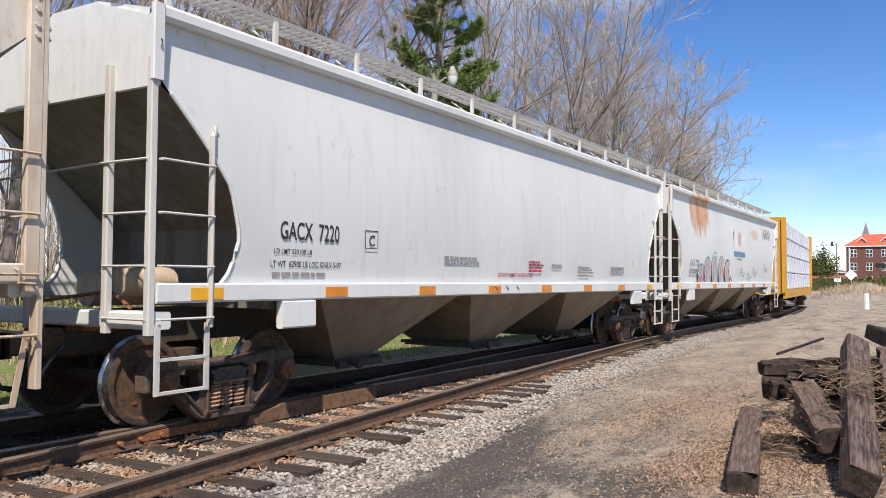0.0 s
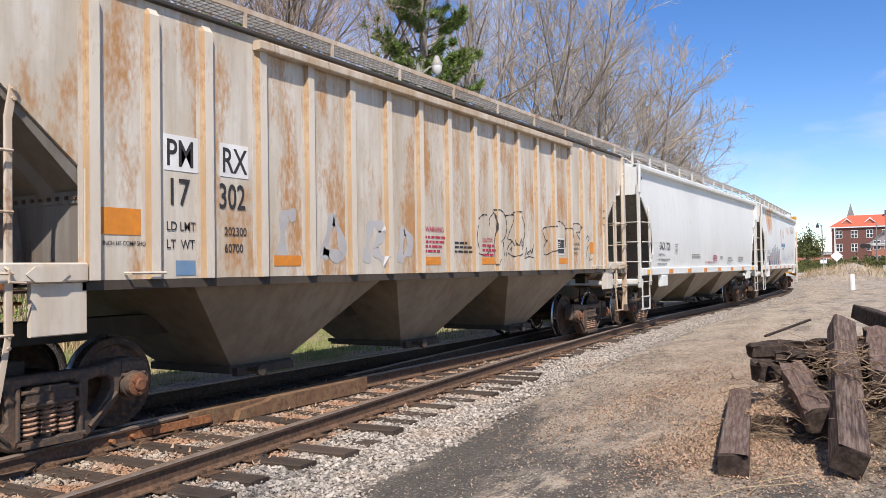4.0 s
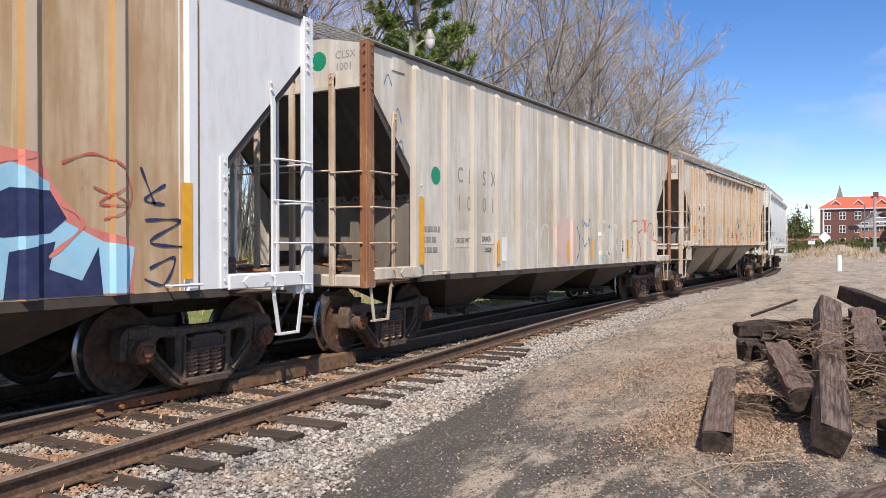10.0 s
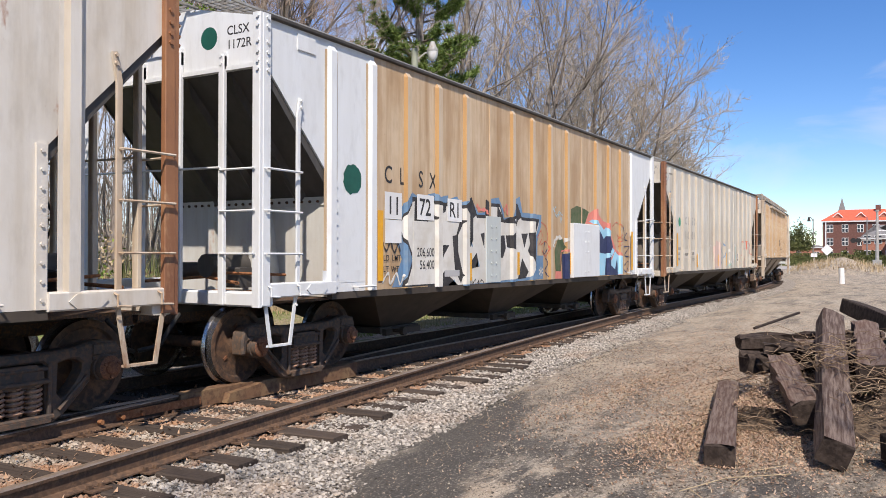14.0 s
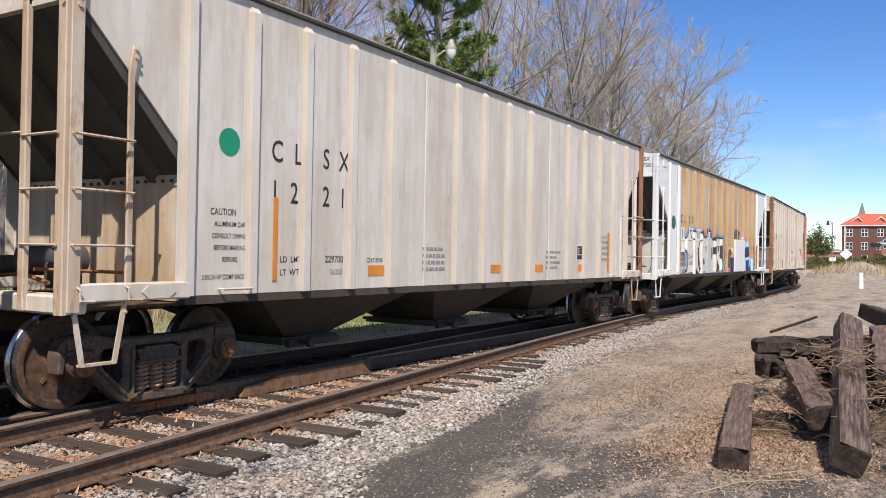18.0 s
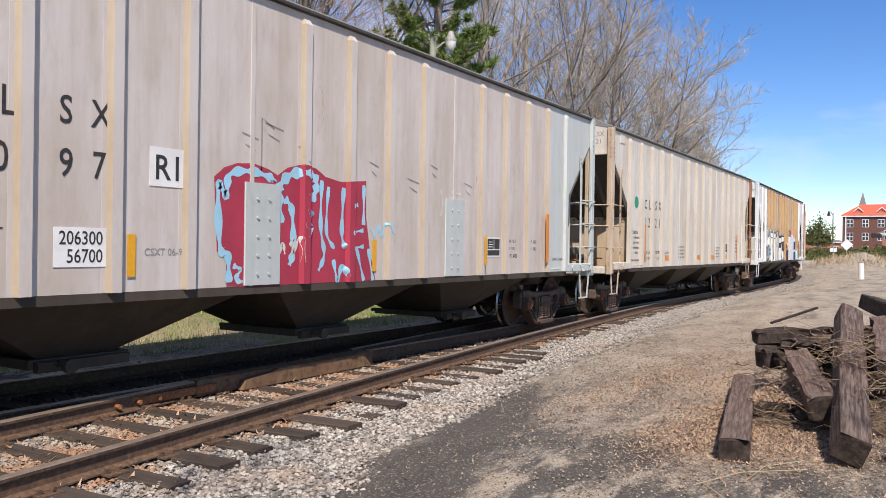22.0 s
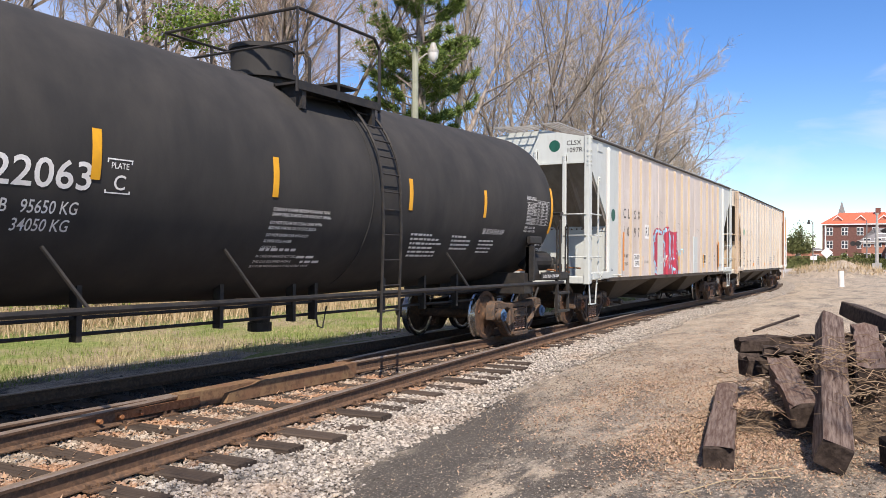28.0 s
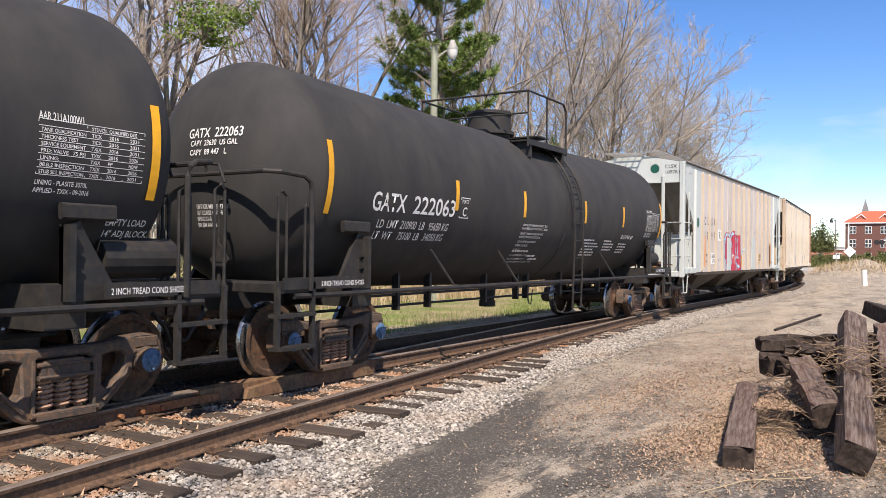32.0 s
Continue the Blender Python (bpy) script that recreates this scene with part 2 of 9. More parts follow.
M_RUST = rusty("rust_orange", (0.30, 0.12, 0.05), (0.20, 0.085, 0.04), (0.38, 0.18, 0.08), 6)
M_COUPLER = rusty("coupler_steel", (0.10, 0.065, 0.045), (0.055, 0.045, 0.038), (0.19, 0.10, 0.05), 7)
M_RAIL = rusty("rail_rust", (0.135, 0.08, 0.05), (0.09, 0.06, 0.042), (0.19, 0.115, 0.07), 5, 0.8, 0.25)
M_RAILTOP = plain("rail_head_worn", (0.40, 0.31, 0.235), (0.26, 0.18, 0.12), 9, 0.45, 0.55)
M_FROG = rusty("frog_casting", (0.19, 0.105, 0.06), (0.23, 0.15, 0.08), (0.13, 0.075, 0.045), 3, 0.85, 0.15)
M_YELLOW = plain("reflector_yellow", (0.80, 0.40, 0.02), (0.66, 0.32, 0.03), 14, 0.45)
M_ORANGE = plain("reflector_orange", (0.72, 0.26, 0.03), (0.55, 0.2, 0.04), 14, 0.5)
M_GREEN = plain("dot_green", (0.01, 0.28, 0.15), (0.012, 0.22, 0.12), 8, 0.5)
M_GREEN_DK = plain("dot_dark_green", (0.012, 0.10, 0.07), (0.01, 0.07, 0.05), 8, 0.5)
M_INK = plain("stencil_black", (0.03, 0.03, 0.032), (0.07, 0.065, 0.06), 25, 0.6)
M_INK_WHITE = plain("stencil_white", (0.78, 0.78, 0.76), (0.6, 0.6, 0.58), 25, 0.6)
M_INK_RED = plain("stencil_red", (0.45, 0.03, 0.08), (0.35, 0.05, 0.08), 25, 0.6)
M_INK_GREY = plain("stencil_faded", (0.26, 0.25, 0.24), (0.38, 0.36, 0.33), 25, 0.6)
M_PLATE = plain("placard_white", (0.80, 0.80, 0.78), (0.68, 0.67, 0.63), 6, 0.55)


def ground_colour(n):
    big, mid, fine = n.noise(0.22, 4), n.noise(1.1, 6, (0.45, 1.3, 1)), n.noise(38, 6, rough=0.75)
    c = n.mix(n.ramp(mid, 0.43, 0.60), (0.42, 0.365, 0.285), (0.21, 0.19, 0.16))
    c = n.mix(n.math("MULTIPLY", n.ramp(big, 0.42, 0.60), 0.6), c, (0.42, 0.345, 0.255))
    c = n.mix(n.math("MULTIPLY", n.ramp(n.noise(0.7, 7, (0.5, 1.5, 1), 0.7), 0.53, 0.62), 0.75), c, (0.10, 0.094, 0.086))
    c = n.mix(n.math("MULTIPLY", n.ramp(n.noise(4.5, 7, (0.7, 1.2, 1), 0.72), 0.50, 0.60), 0.7), c, (0.40, 0.33, 0.245))
    c = n.mix(n.math("MULTIPLY", n.ramp(n.noise(2.6, 7, rough=0.7), 0.54, 0.62), 0.6), c, (0.23, 0.165, 0.11))
    c = n.mix(n.math("MULTIPLY", n.ramp(n.noise(9, 6, (0.6, 1.3, 1), 0.75), 0.54, 0.62), 0.6), c, (0.075, 0.066, 0.056))
    # a compacted dark wheel track beside the stone, narrowing ahead, and a bare spot
    ragged = n.math("MULTIPLY", n.math("SUBTRACT", n.noise(2.4, 6, (0.6, 1.2, 1)), 0.5), 0.9)
    off = n.math("ABSOLUTE", n.math("SUBTRACT", n.axis(1), n.math("ADD", n.math("MULTIPLY", n.axis(0), 0.235), 2.22)))
    off = n.math("ADD", off, n.math("MULTIPLY", n.math("MAXIMUM", n.math("SUBTRACT", n.axis(0), 7.6), 0.0), 0.16))
    track = n.ramp(n.math("ADD", off, ragged), 0.36, 0.56, (1, 1, 1), (0, 0, 0))
    # old tar soaked into the near yard, in ragged streaks
    tar = n.math("MULTIPLY", n.ramp(n.noise(1.5, 7, (0.55, 1.5, 1), 0.68), 0.46, 0.53), n.ramp(n.math("ADD", n.math("MULTIPLY", n.axis(0), 0.1), ragged), 0.62, 0.95, (1, 1, 1), (0, 0, 0)))
    c = n.mix(n.math("MULTIPLY", tar, 0.85), c, (0.085, 0.08, 0.074))
    c = n.mix(n.math("MULTIPLY", track, 0.85), c, (0.08, 0.074, 0.066))
    dx, dy = n.math("SUBTRACT", n.axis(0), 6.7), n.math("SUBTRACT", n.axis(1), 2.3)
    spot = n.math("ADD", n.math("MULTIPLY", dx, n.math("MULTIPLY", dx, 0.5)), n.math("MULTIPLY", dy, n.math("MULTIPLY", dy, 4.0)))
    c = n.mix(n.math("MULTIPLY", n.ramp(n.math("ADD", spot, n.math("MULTIPLY", ragged, 2.0)), 0.2, 0.7, (1, 1, 1), (0, 0, 0)), 0.75), c, (0.095, 0.084, 0.07))
    c = n.mix(n.math("MULTIPLY", n.ramp(fine, 0.54, 0.62), 0.9), c, (0.55, 0.485, 0.395))
    c = n.mix(n.math("MULTIPLY", n.ramp(n.noise(70, 4), 0.54, 0.64), 0.75), c, (0.055, 0.05, 0.043))
    c = n.mix(n.math("MULTIPLY", n.math("MAXIMUM", tar, track), 0.55), c, (0.075, 0.07, 0.063))
    return c, n.math("ADD", n.noise(45, 5, rough=0.75), n.noise(6, 4)), 0.06


M_GROUND = mat("ground_dirt", ground_colour, 0.95, 0.0, 0.15)
M_BALLAST_BED = mat("ballast_bed", lambda n: (n.mix(n.ramp(n.voronoi(34, "Distance"), 0.15, 0.6), n.mix(n.voronoi(34), (0.34, 0.31, 0.27), (0.62, 0.575, 0.51)), (0.21, 0.18, 0.145)), n.voronoi(34, "Distance"), 0.03), 0.95, 0.0, 0.1)
M_GRIT = mat("yard_grit", lambda n: (n.mix(n.ramp(n.island(), 0.6, 1.0), n.mix(n.island(), (0.07, 0.06, 0.05), (0.24, 0.205, 0.165)), (0.44, 0.385, 0.31)), n.noise(60, 3), 0.003), 0.9, 0.0, 0.2)
# near-black tones put the train's shade into the stones between its rails
M_STONE_SHADED = mat("ballast_stone_shaded", lambda n: (n.mix(n.island(), (0.028, 0.026, 0.024), (0.10, 0.09, 0.078)), n.noise(60, 3), 0.004), 0.8, 0.0, 0.25)
M_STONE_RUSTY = mat("ballast_stone_rusty", lambda n: (n.mix(n.math("MULTIPLY", n.ramp(n.noise(1.6, 4), 0.42, 0.6), 0.75), n.mix(n.island(), (0.11, 0.09, 0.07), (0.48, 0.42, 0.34)), (0.34, 0.175, 0.09)), n.noise(60, 3), 0.004), 0.9, 0.0, 0.2)
M_STONE = mat("ballast_stone", lambda n: (n.mix(n.math("MULTIPLY", n.ramp(n.noise(1.2, 3), 0.5, 0.72), 0.5), n.mix(n.island(), (0.13, 0.119, 0.104), (0.52, 0.475, 0.41)), (0.36, 0.265, 0.19)), n.noise(60, 3), 0.004), 0.9, 0.0, 0.2)
M_TIE = mat("tie_wood", lambda n: (n.mix(n.ramp(n.noise(7, 6, (6, 0.6, 6)), 0.38, 0.7), n.mix(n.rand(), (0.034, 0.026, 0.021), (0.065, 0.048, 0.038)), (0.095, 0.074, 0.058)), n.noise(10, 5, (9, 0.5, 9)), 0.015), 0.9, 0.0, 0.2)
M_BEAM = mat("beam_wood", lambda n: (n.mix(n.ramp(n.noise(6, 6, (0.5, 7, 7)), 0.40, 0.68), n.mix(n.rand(), (0.055, 0.034, 0.026), (0.105, 0.064, 0.048)), (0.20, 0.155, 0.128)), n.noise(9, 6, (0.5, 10, 10)), 0.02), 0.85, 0.0, 0.25)
M_BEAM_DARK = mat("beam_end_grain", lambda n: (n.mix(n.ramp(n.noise(14, 5), 0.4, 0.7), (0.03, 0.022, 0.018), (0.08, 0.06, 0.048)), n.noise(30, 4), 0.01), 0.9, 0.0, 0.2)


# ---- mesh building ----
class Geo:
    """Vertices, faces and material slots of one mesh."""

    def __init__(self):
        self.v, self.f, self.m = [], [], []

    def add(self, verts, faces, slot=0):
        k = len(self.v)
        self.v += [tuple(p) for p in verts]
        self.f += [tuple(k + i for i in f) for f in faces]
        self.m += [slot] * len(faces)
        return self

    def box(self, x0, x1, y0, y1, z0, z1, slot=0, c=0.0):
        """A box, with its long edges chamfered by c."""
        if c <= 0:
            return self.add([(x, y, z) for x in (x0, x1) for y in (y0, y1) for z in (z0, z1)],
                            [(0, 1, 3, 2), (4, 6, 7, 5), (0, 4, 5, 1), (2, 3, 7, 6), (0, 2, 6, 4), (1, 5, 7, 3)], slot)
        span = (x1 - x0, y1 - y0, z1 - z0)
        a = span.index(max(span))
        lo, hi = (x0, y0, z0), (x1, y1, z1)
        i, j = [k for k in range(3) if k != a]
        ring = [(lo[i] + c, lo[j]), (hi[i] - c, lo[j]), (hi[i], lo[j] + c), (hi[i], hi[j] - c), (hi[i] - c, hi[j]), (lo[i] + c, hi[j]), (lo[i], hi[j] - c), (lo[i], lo[j] + c)]
        return self.sweep(ring, a, lo[a], hi[a], slot)

    def sweep(self, ring, a, t0, t1, slot=0):
        """A closed outline swept along axis a from t0 to t1."""
        i, j = [k for k in range(3) if k != a]
        vs = []
        for t in (t0, t1):
            for p, q in ring:
                w = [0, 0, 0]
                w[a], w[i], w[j] = t, p, q
                vs.append(w)
        n = len(ring)
        return self.add(vs, [tuple(range(n)), tuple(range(2 * n - 1, n - 1, -1))] + [(k, (k + 1) % n, n + (k + 1) % n, n + k) for k in range(n)], slot)

    def tube(self, pts, r, n=8, slot=0, caps=True):
        """A round bar through the points; r is one radius or one for each point."""
        pts = [Vector(p) for p in pts]
        rs = r if isinstance(r, (list, tuple)) else [r] * len(pts)
        k = len(self.v)
        up = Vector((0, 0, 1))
        for i, p in enumerate(pts):
            d = (pts[min(i + 1, len(pts) - 1)] - pts[max(i - 1, 0)]).normalized()
            s = d.cross(up if abs(d.z) < 0.95 else Vector((1, 0, 0))).normalized()
            u = s.cross(d)
            for j in range(n):
                a = 2 * math.pi * j / n
                self.v.append(tuple(p + (s * math.cos(a) + u * math.sin(a)) * rs[i]))
        for i in range(len(pts) - 1):
            for j in range(n):
                a, b = k + i * n + j, k + i * n + (j + 1) % n
                self.f.append((a, b, b + n, a + n))
                self.m.append(slot)
        if caps:
            e = k + (len(pts) - 1) * n
            self.f += [tuple(k + j for j in reversed(range(n))), tuple(e + j for j in range(n))]
            self.m += [slot, slot]
        return self

    def lathe(self, prof, centre, n=32, slot=0, slots=None):
        """A profile of (radius, y) turned about the y axis through centre."""
        k = len(self.v)
        cx, cy, cz = centre
        for r, y in prof:
            for j in range(n):
                a = 2 * math.pi * j / n
                self.v.append((cx + r * math.cos(a), cy + y, cz + r * math.sin(a)))
        for i in range(len(prof) - 1):
            for j in range(n):
                a, b = k + i * n + j, k + i * n + (j + 1) % n
                self.f.append((a, b, b + n, a + n))
                self.m.append(slots[i] if slots else slot)
        return self


def mesh_of(name, geo, mats, smooth=False):
    me = bpy.data.meshes.new(name)
    me.from_pydata(geo.v, [], geo.f)
    for m in (mats if isinstance(mats, (list, tuple)) else [mats]):
        me.materials.append(m)
    me.polygons.foreach_set("material_index", geo.m)
    if smooth:
        me.polygons.foreach_set("use_smooth", [True] * len(geo.f))
        me.set_sharp_from_angle(angle=radians(35))
    me.update()
    return me


def part(name, geo, mats, parent, label="", smooth=False, at=None):
    """One mesh object under a thing or a part."""
    me = geo if isinstance(geo, bpy.types.Mesh) else mesh_of(name, geo, mats, smooth)
    ob = new(name, me)
    ob.parent = parent
    if at is not None:
        ob.matrix_basis = at if isinstance(at, Matrix) else pose(*at)
    return tagged(ob, label)


def thing(name, label, category, group="", kind="", at=None):
    ob = new(name)
    ob.empty_display_size = 0.3
    if at is not None:
        ob.matrix_basis = at
    return tagged(ob, label, category, group, kind)


def solo(name, geo, mats, label, category, group="", kind="", smooth=False, at=None):
    ob = new(name, geo if isinstance(geo, bpy.types.Mesh) else mesh_of(name, geo, mats, smooth))
    if at is not None:
        ob.matrix_basis = at
    return tagged(ob, label, category, group, kind)


def lettering(name, text, size, m, parent, x, y, z, rz=0.0, spread=1.0, narrow=1.0, align="LEFT", tilt=90.0, label=""):
    """Flat letters, z the foot of the line; upright on a side that faces -y unless turned by rz."""
    cu = bpy.data.curves.new(name, "FONT")
    cu.body, cu.size, cu.align_x, cu.space_character = text, size, align, spread
    cu.resolution_u = 3
    cu.offset = size * (0.012 if name in ("number", "end_lettering", "head_lettering") else 0.008)
    tmp = bpy.data.objects.new(name, cu)
    me = bpy.data.meshes.new_from_object(tmp)
    bpy.data.objects.remove(tmp)
    bpy.data.curves.remove(cu)
    me.materials.clear()
    me.materials.append(m)
    me.transform(Matrix.Diagonal((narrow, 1, 1, 1)))
    return part(name, me, m, parent, label, at=pose(x, y, z, tilt, 0, rz))


def decal(name, x0, x1, z0, z1, y, m, parent, label="", thick=0.004):
    return part(name, Geo().box(x0, x1, y - thick, y, z0, z1), m, parent, label)


# ---- the running path of the train ----
SPEED = ((0.0, 3.813), (4.0, 3.885), (8.0, 3.756), (11.0, 3.656), (14.0, 3.674), (17.0, 3.541), (20.0, 3.385), (22.0, 3.231), (24.0, 3.11), (26.0, 2.60), (28.0, 2.03), (30.0, 1.537), (32.0, 0.993))


def run(t):
    """How far the train has gone by t seconds."""
    s = 0.0
    for (ta, va), (tb, vb) in zip(SPEED, SPEED[1:]):
        if t <= ta:
            break
        e = min(t, tb)
        s += (va + va + (vb - va) * (e - ta) / (tb - ta)) / 2 * (e - ta)
    return s


def along(u):
    """The centre line of the running track: straight, then a bend to its left."""
    if u < CURVE_AT:
        return Vector((u, MID_Y, 0))
    a = (u - CURVE_AT) / CURVE_R
    return Vector((CURVE_AT + CURVE_R * math.sin(a), MID_Y + CURVE_R * (1 - math.cos(a)), 0))


def car_pose(u, half=6.5):
    a, b = along(u - half), along(u + half)
    d, c = b - a, (a + b) / 2
    return pose(c.x, c.y, RAIL_Z, 0, 0, math.degrees(math.atan2(d.y, d.x)))


# ---- the ground, the track ----
def near_rail_y(x):
    """The outer rail of the siding, which joins the running track ahead."""
    d = 28.0 - x
    if d <= 0:
        return MID_Y - 0.7525
    off = 0.0322 * d + 0.0019 * d * d if d < 25 else 0.0322 * 25 + 0.0019 * 625 + 0.127 * (d - 25)
    return MID_Y - 0.7525 - off


def ground_height(x, y):
    z = 0.05 * (noise.noise((x * 0.35, y * 0.35, 0)) + 0.4 * noise.noise((x * 1.3, y * 1.3, 3)))
    edge = near_rail_y(min(x, 28)) - 1.5
    track = along(min(x, 90)).y if x > CURVE_AT else MID_Y
    if edge < y < track + 2.2:
        z = min(z, -0.06)
    if math.hypot(x, y) > 90:
        z -= 0.0
    return z - 0.02


def build_ground():
    g = Geo()
    xs = [-400, -200, -100, -50, -25] + [-12 + 0.5 * i for i in range(130)] + [60, 75, 95, 120, 160, 220, 320, 500, 900]
    ys = [-500, -250, -120, -60, -30, -18] + [-10 + 0.5 * i for i in range(72)] + [30, 40, 60, 90, 150, 300, 600]
    for x in xs:
        for y in ys:
            g.v.append((x, y, ground_height(x, y)))
    n = len(ys)
    for i in range(len(xs) - 1):
        for j in range(n - 1):
            g.f.append((i * n + j, (i + 1) * n + j, (i + 1) * n + j + 1, i * n + j + 1))
            g.m.append(0)
    solo("ground", g, M_GROUND, "bare grey-brown dirt yard with grit and thin litter", "ground", kind="structure", smooth=True)


def rail_section():
    """Half-outline of a rail, head up, from the foot; (across, height) round."""
    right = [(0.07, 0.0), (0.07, 0.012), (0.012, 0.035), (0.010, 0.125), (0.034, 0.135), (0.036, 0.158), (0.028, 0.17)]
    return right + [(-a, b) for a, b in reversed(right)]


def build_rail(name, pts, label):
    """A rail through the points of its centre line, foot on the ties."""
    g, sec = Geo(), rail_section()
    n = len(sec)
    for i, p in enumerate(pts):
        d = (pts[min(i + 1, len(pts) - 1)] - pts[max(i - 1, 0)]).normalized()
        s = Vector((d.y, -d.x, 0))
        for a, b in sec:
            q = p + s * a
            g.v.append((q.x, q.y, RAIL_Z - 0.17 + b))
    for i in range(len(pts) - 1):
        for j in range(n):
            k = (j + 1) % n
            g.f.append((i * n + j, i * n + k, (i + 1) * n + k, (i + 1) * n + j))
            g.m.append(1 if j in (5, 6, 7) else 0)
    g.f += [tuple(range(n)), tuple(reversed(range(len(g.v) - n, len(g.v))))]
    g.m += [0, 0]
    return solo(name, g, [M_RAIL, M_RAILTOP], label, "rail", "rails of the track", "structure")


def side_of(u, off):
    a, b = along(u - 0.1), along(u + 0.1)
    d = (b - a).normalized()
    return along(u) + Vector((-d.y, d.x, 0)) * off


def build_track():
    us = [-40, -20, -8] + [-4 + i for i in range(45)] + [42 + 3 * i for i in range(28)]
    build_rail("rail_far", [side_of(u, 0.7525) for u in us], "rusty rail in the shade of the passing train")
    build_rail("rail_inner", [side_of(u, -0.7525) for u in us], "rusty rail with a worn head under the train's wheels")
    xs = [-40, -20, -8] + [-4 + 0.8 * i for i in range(40)]
    build_rail("rail_siding_outer", [Vector((x, near_rail_y(x) - 0.001, 0)) for x in xs if x < 26.6], "brown rail of the siding on dark ties")
    build_rail("rail_siding_inner", [Vector((x, near_rail_y(x) + 1.505, 0)) for x in xs if x < 6.6], "brown rail of the siding up to the frog")
    build_rail("rail_closure", [Vector((x, near_rail_y(x) + 1.505, 0)) for x in xs if 9.2 < x < 26.6], "brown closure rail beyond the frog")
    # the frog
    frog = thing("track_frog", "rusty cast-iron frog where two rails cross", "frog", kind="structure")
    y0 = MID_Y - 0.7525
    g = Geo()
    g.sweep([(6.3, y0 - 0.16), (9.6, y0 - 0.13), (9.6, y0 + 0.13), (6.3, y0 + 0.02)], 2, RAIL_Z - 0.17, RAIL_Z + 0.005)
    part("casting", g, M_FROG, frog)
    g = Geo()
    ring = [(6.9, 0.0), (6.95, 0.11), (7.4, 0.15), (7.5, 0.185), (9.2, 0.185), (9.42, 0.0)]
    g.add([(x, y0 - 0.26, RAIL_Z - 0.17 + z) for x, z in ring] + [(x, y0 - 0.165, RAIL_Z - 0.17 + z) for x, z in ring],
          [tuple(range(6)), tuple(range(11, 5, -1))] + [(k, k + 6, (k + 1) % 6 + 6, (k + 1) % 6) for k in range(6)])
    part("guard", g, M_FROG, frog, "raised rusty self-guard plate")
    for i in range(5):
        part("joint_bolt", Geo().tube([(5.2 + 0.27 * i, near_rail_y(5.2 + 0.27 * i) + 1.505 - 0.02, RAIL_Z - 0.09), (5.2 + 0.27 * i, near_rail_y(5.2 + 0.27 * i) + 1.505 - 0.08, RAIL_Z - 0.09)], 0.025, 6), M_RUST, frog)
    g = Geo()
    g.box(5.05, 6.55, near_rail_y(5.8) + 1.505 - 0.055, near_rail_y(5.8) + 1.505 - 0.03, RAIL_Z - 0.13, RAIL_Z - 0.045)
    part("joint_bar", g, M_RUST, frog)


def build_ties():
    """Dark sawn ties, each an object of its own under one bed."""
    bed = thing("track_bed", "dark weathered timber ties under the rails", "railway ties", kind="structure")
    rnd = random.Random(5)
    g = Geo().box(-0.115, 0.115, -0.5, 0.5, -0.17, 0.0, c=0.012)
    me = mesh_of("tie", g, M_TIE)
    u = -6.0
    while u < 62:
        c = along(u)
        d = along(u + 0.2) - along(u - 0.2)
        lo = (near_rail_y(c.x) - (0.62 if c.x < 12.5 else 0.3) if c.x < 28 else c.y - 1.05) - rnd.uniform(0, 0.22)
        hi = c.y + 1.3 + rnd.uniform(-0.05, 0.1)
        turn = math.degrees(math.atan2(d.y, d.x)) + rnd.uniform(-1.2, 1.2) + (2.5 if c.x < 20 else 0)
        ob = part("tie", me, None, bed, at=pose(c.x, (lo + hi) / 2, 0.022 + rnd.uniform(-0.012, 0.008), rnd.uniform(-0.5, 0.5), rnd.uniform(-1, 1), turn))
        ob.scale = (rnd.uniform(0.9, 1.08), hi - lo, 1)
        if u < 16:
            for ry in (near_rail_y(c.x), near_rail_y(c.x) + 1.505):
                part("tie_plate", PLATE_MESH, None, bed, at=pose(c.x, ry, 0.03, 0, 0, turn))
        u += rnd.uniform(0.5, 0.58)


PLATE_MESH = mesh_of("tie_plate", Geo().box(-0.09, 0.09, -0.17, 0.17, -0.008, 0.006).box(-0.07, -0.04, -0.11, -0.08, 0, 0.04).box(0.04, 0.07, 0.08, 0.11, 0, 0.04).box(0.03, 0.06, -0.115, -0.085, 0, 0.035), M_RAIL)


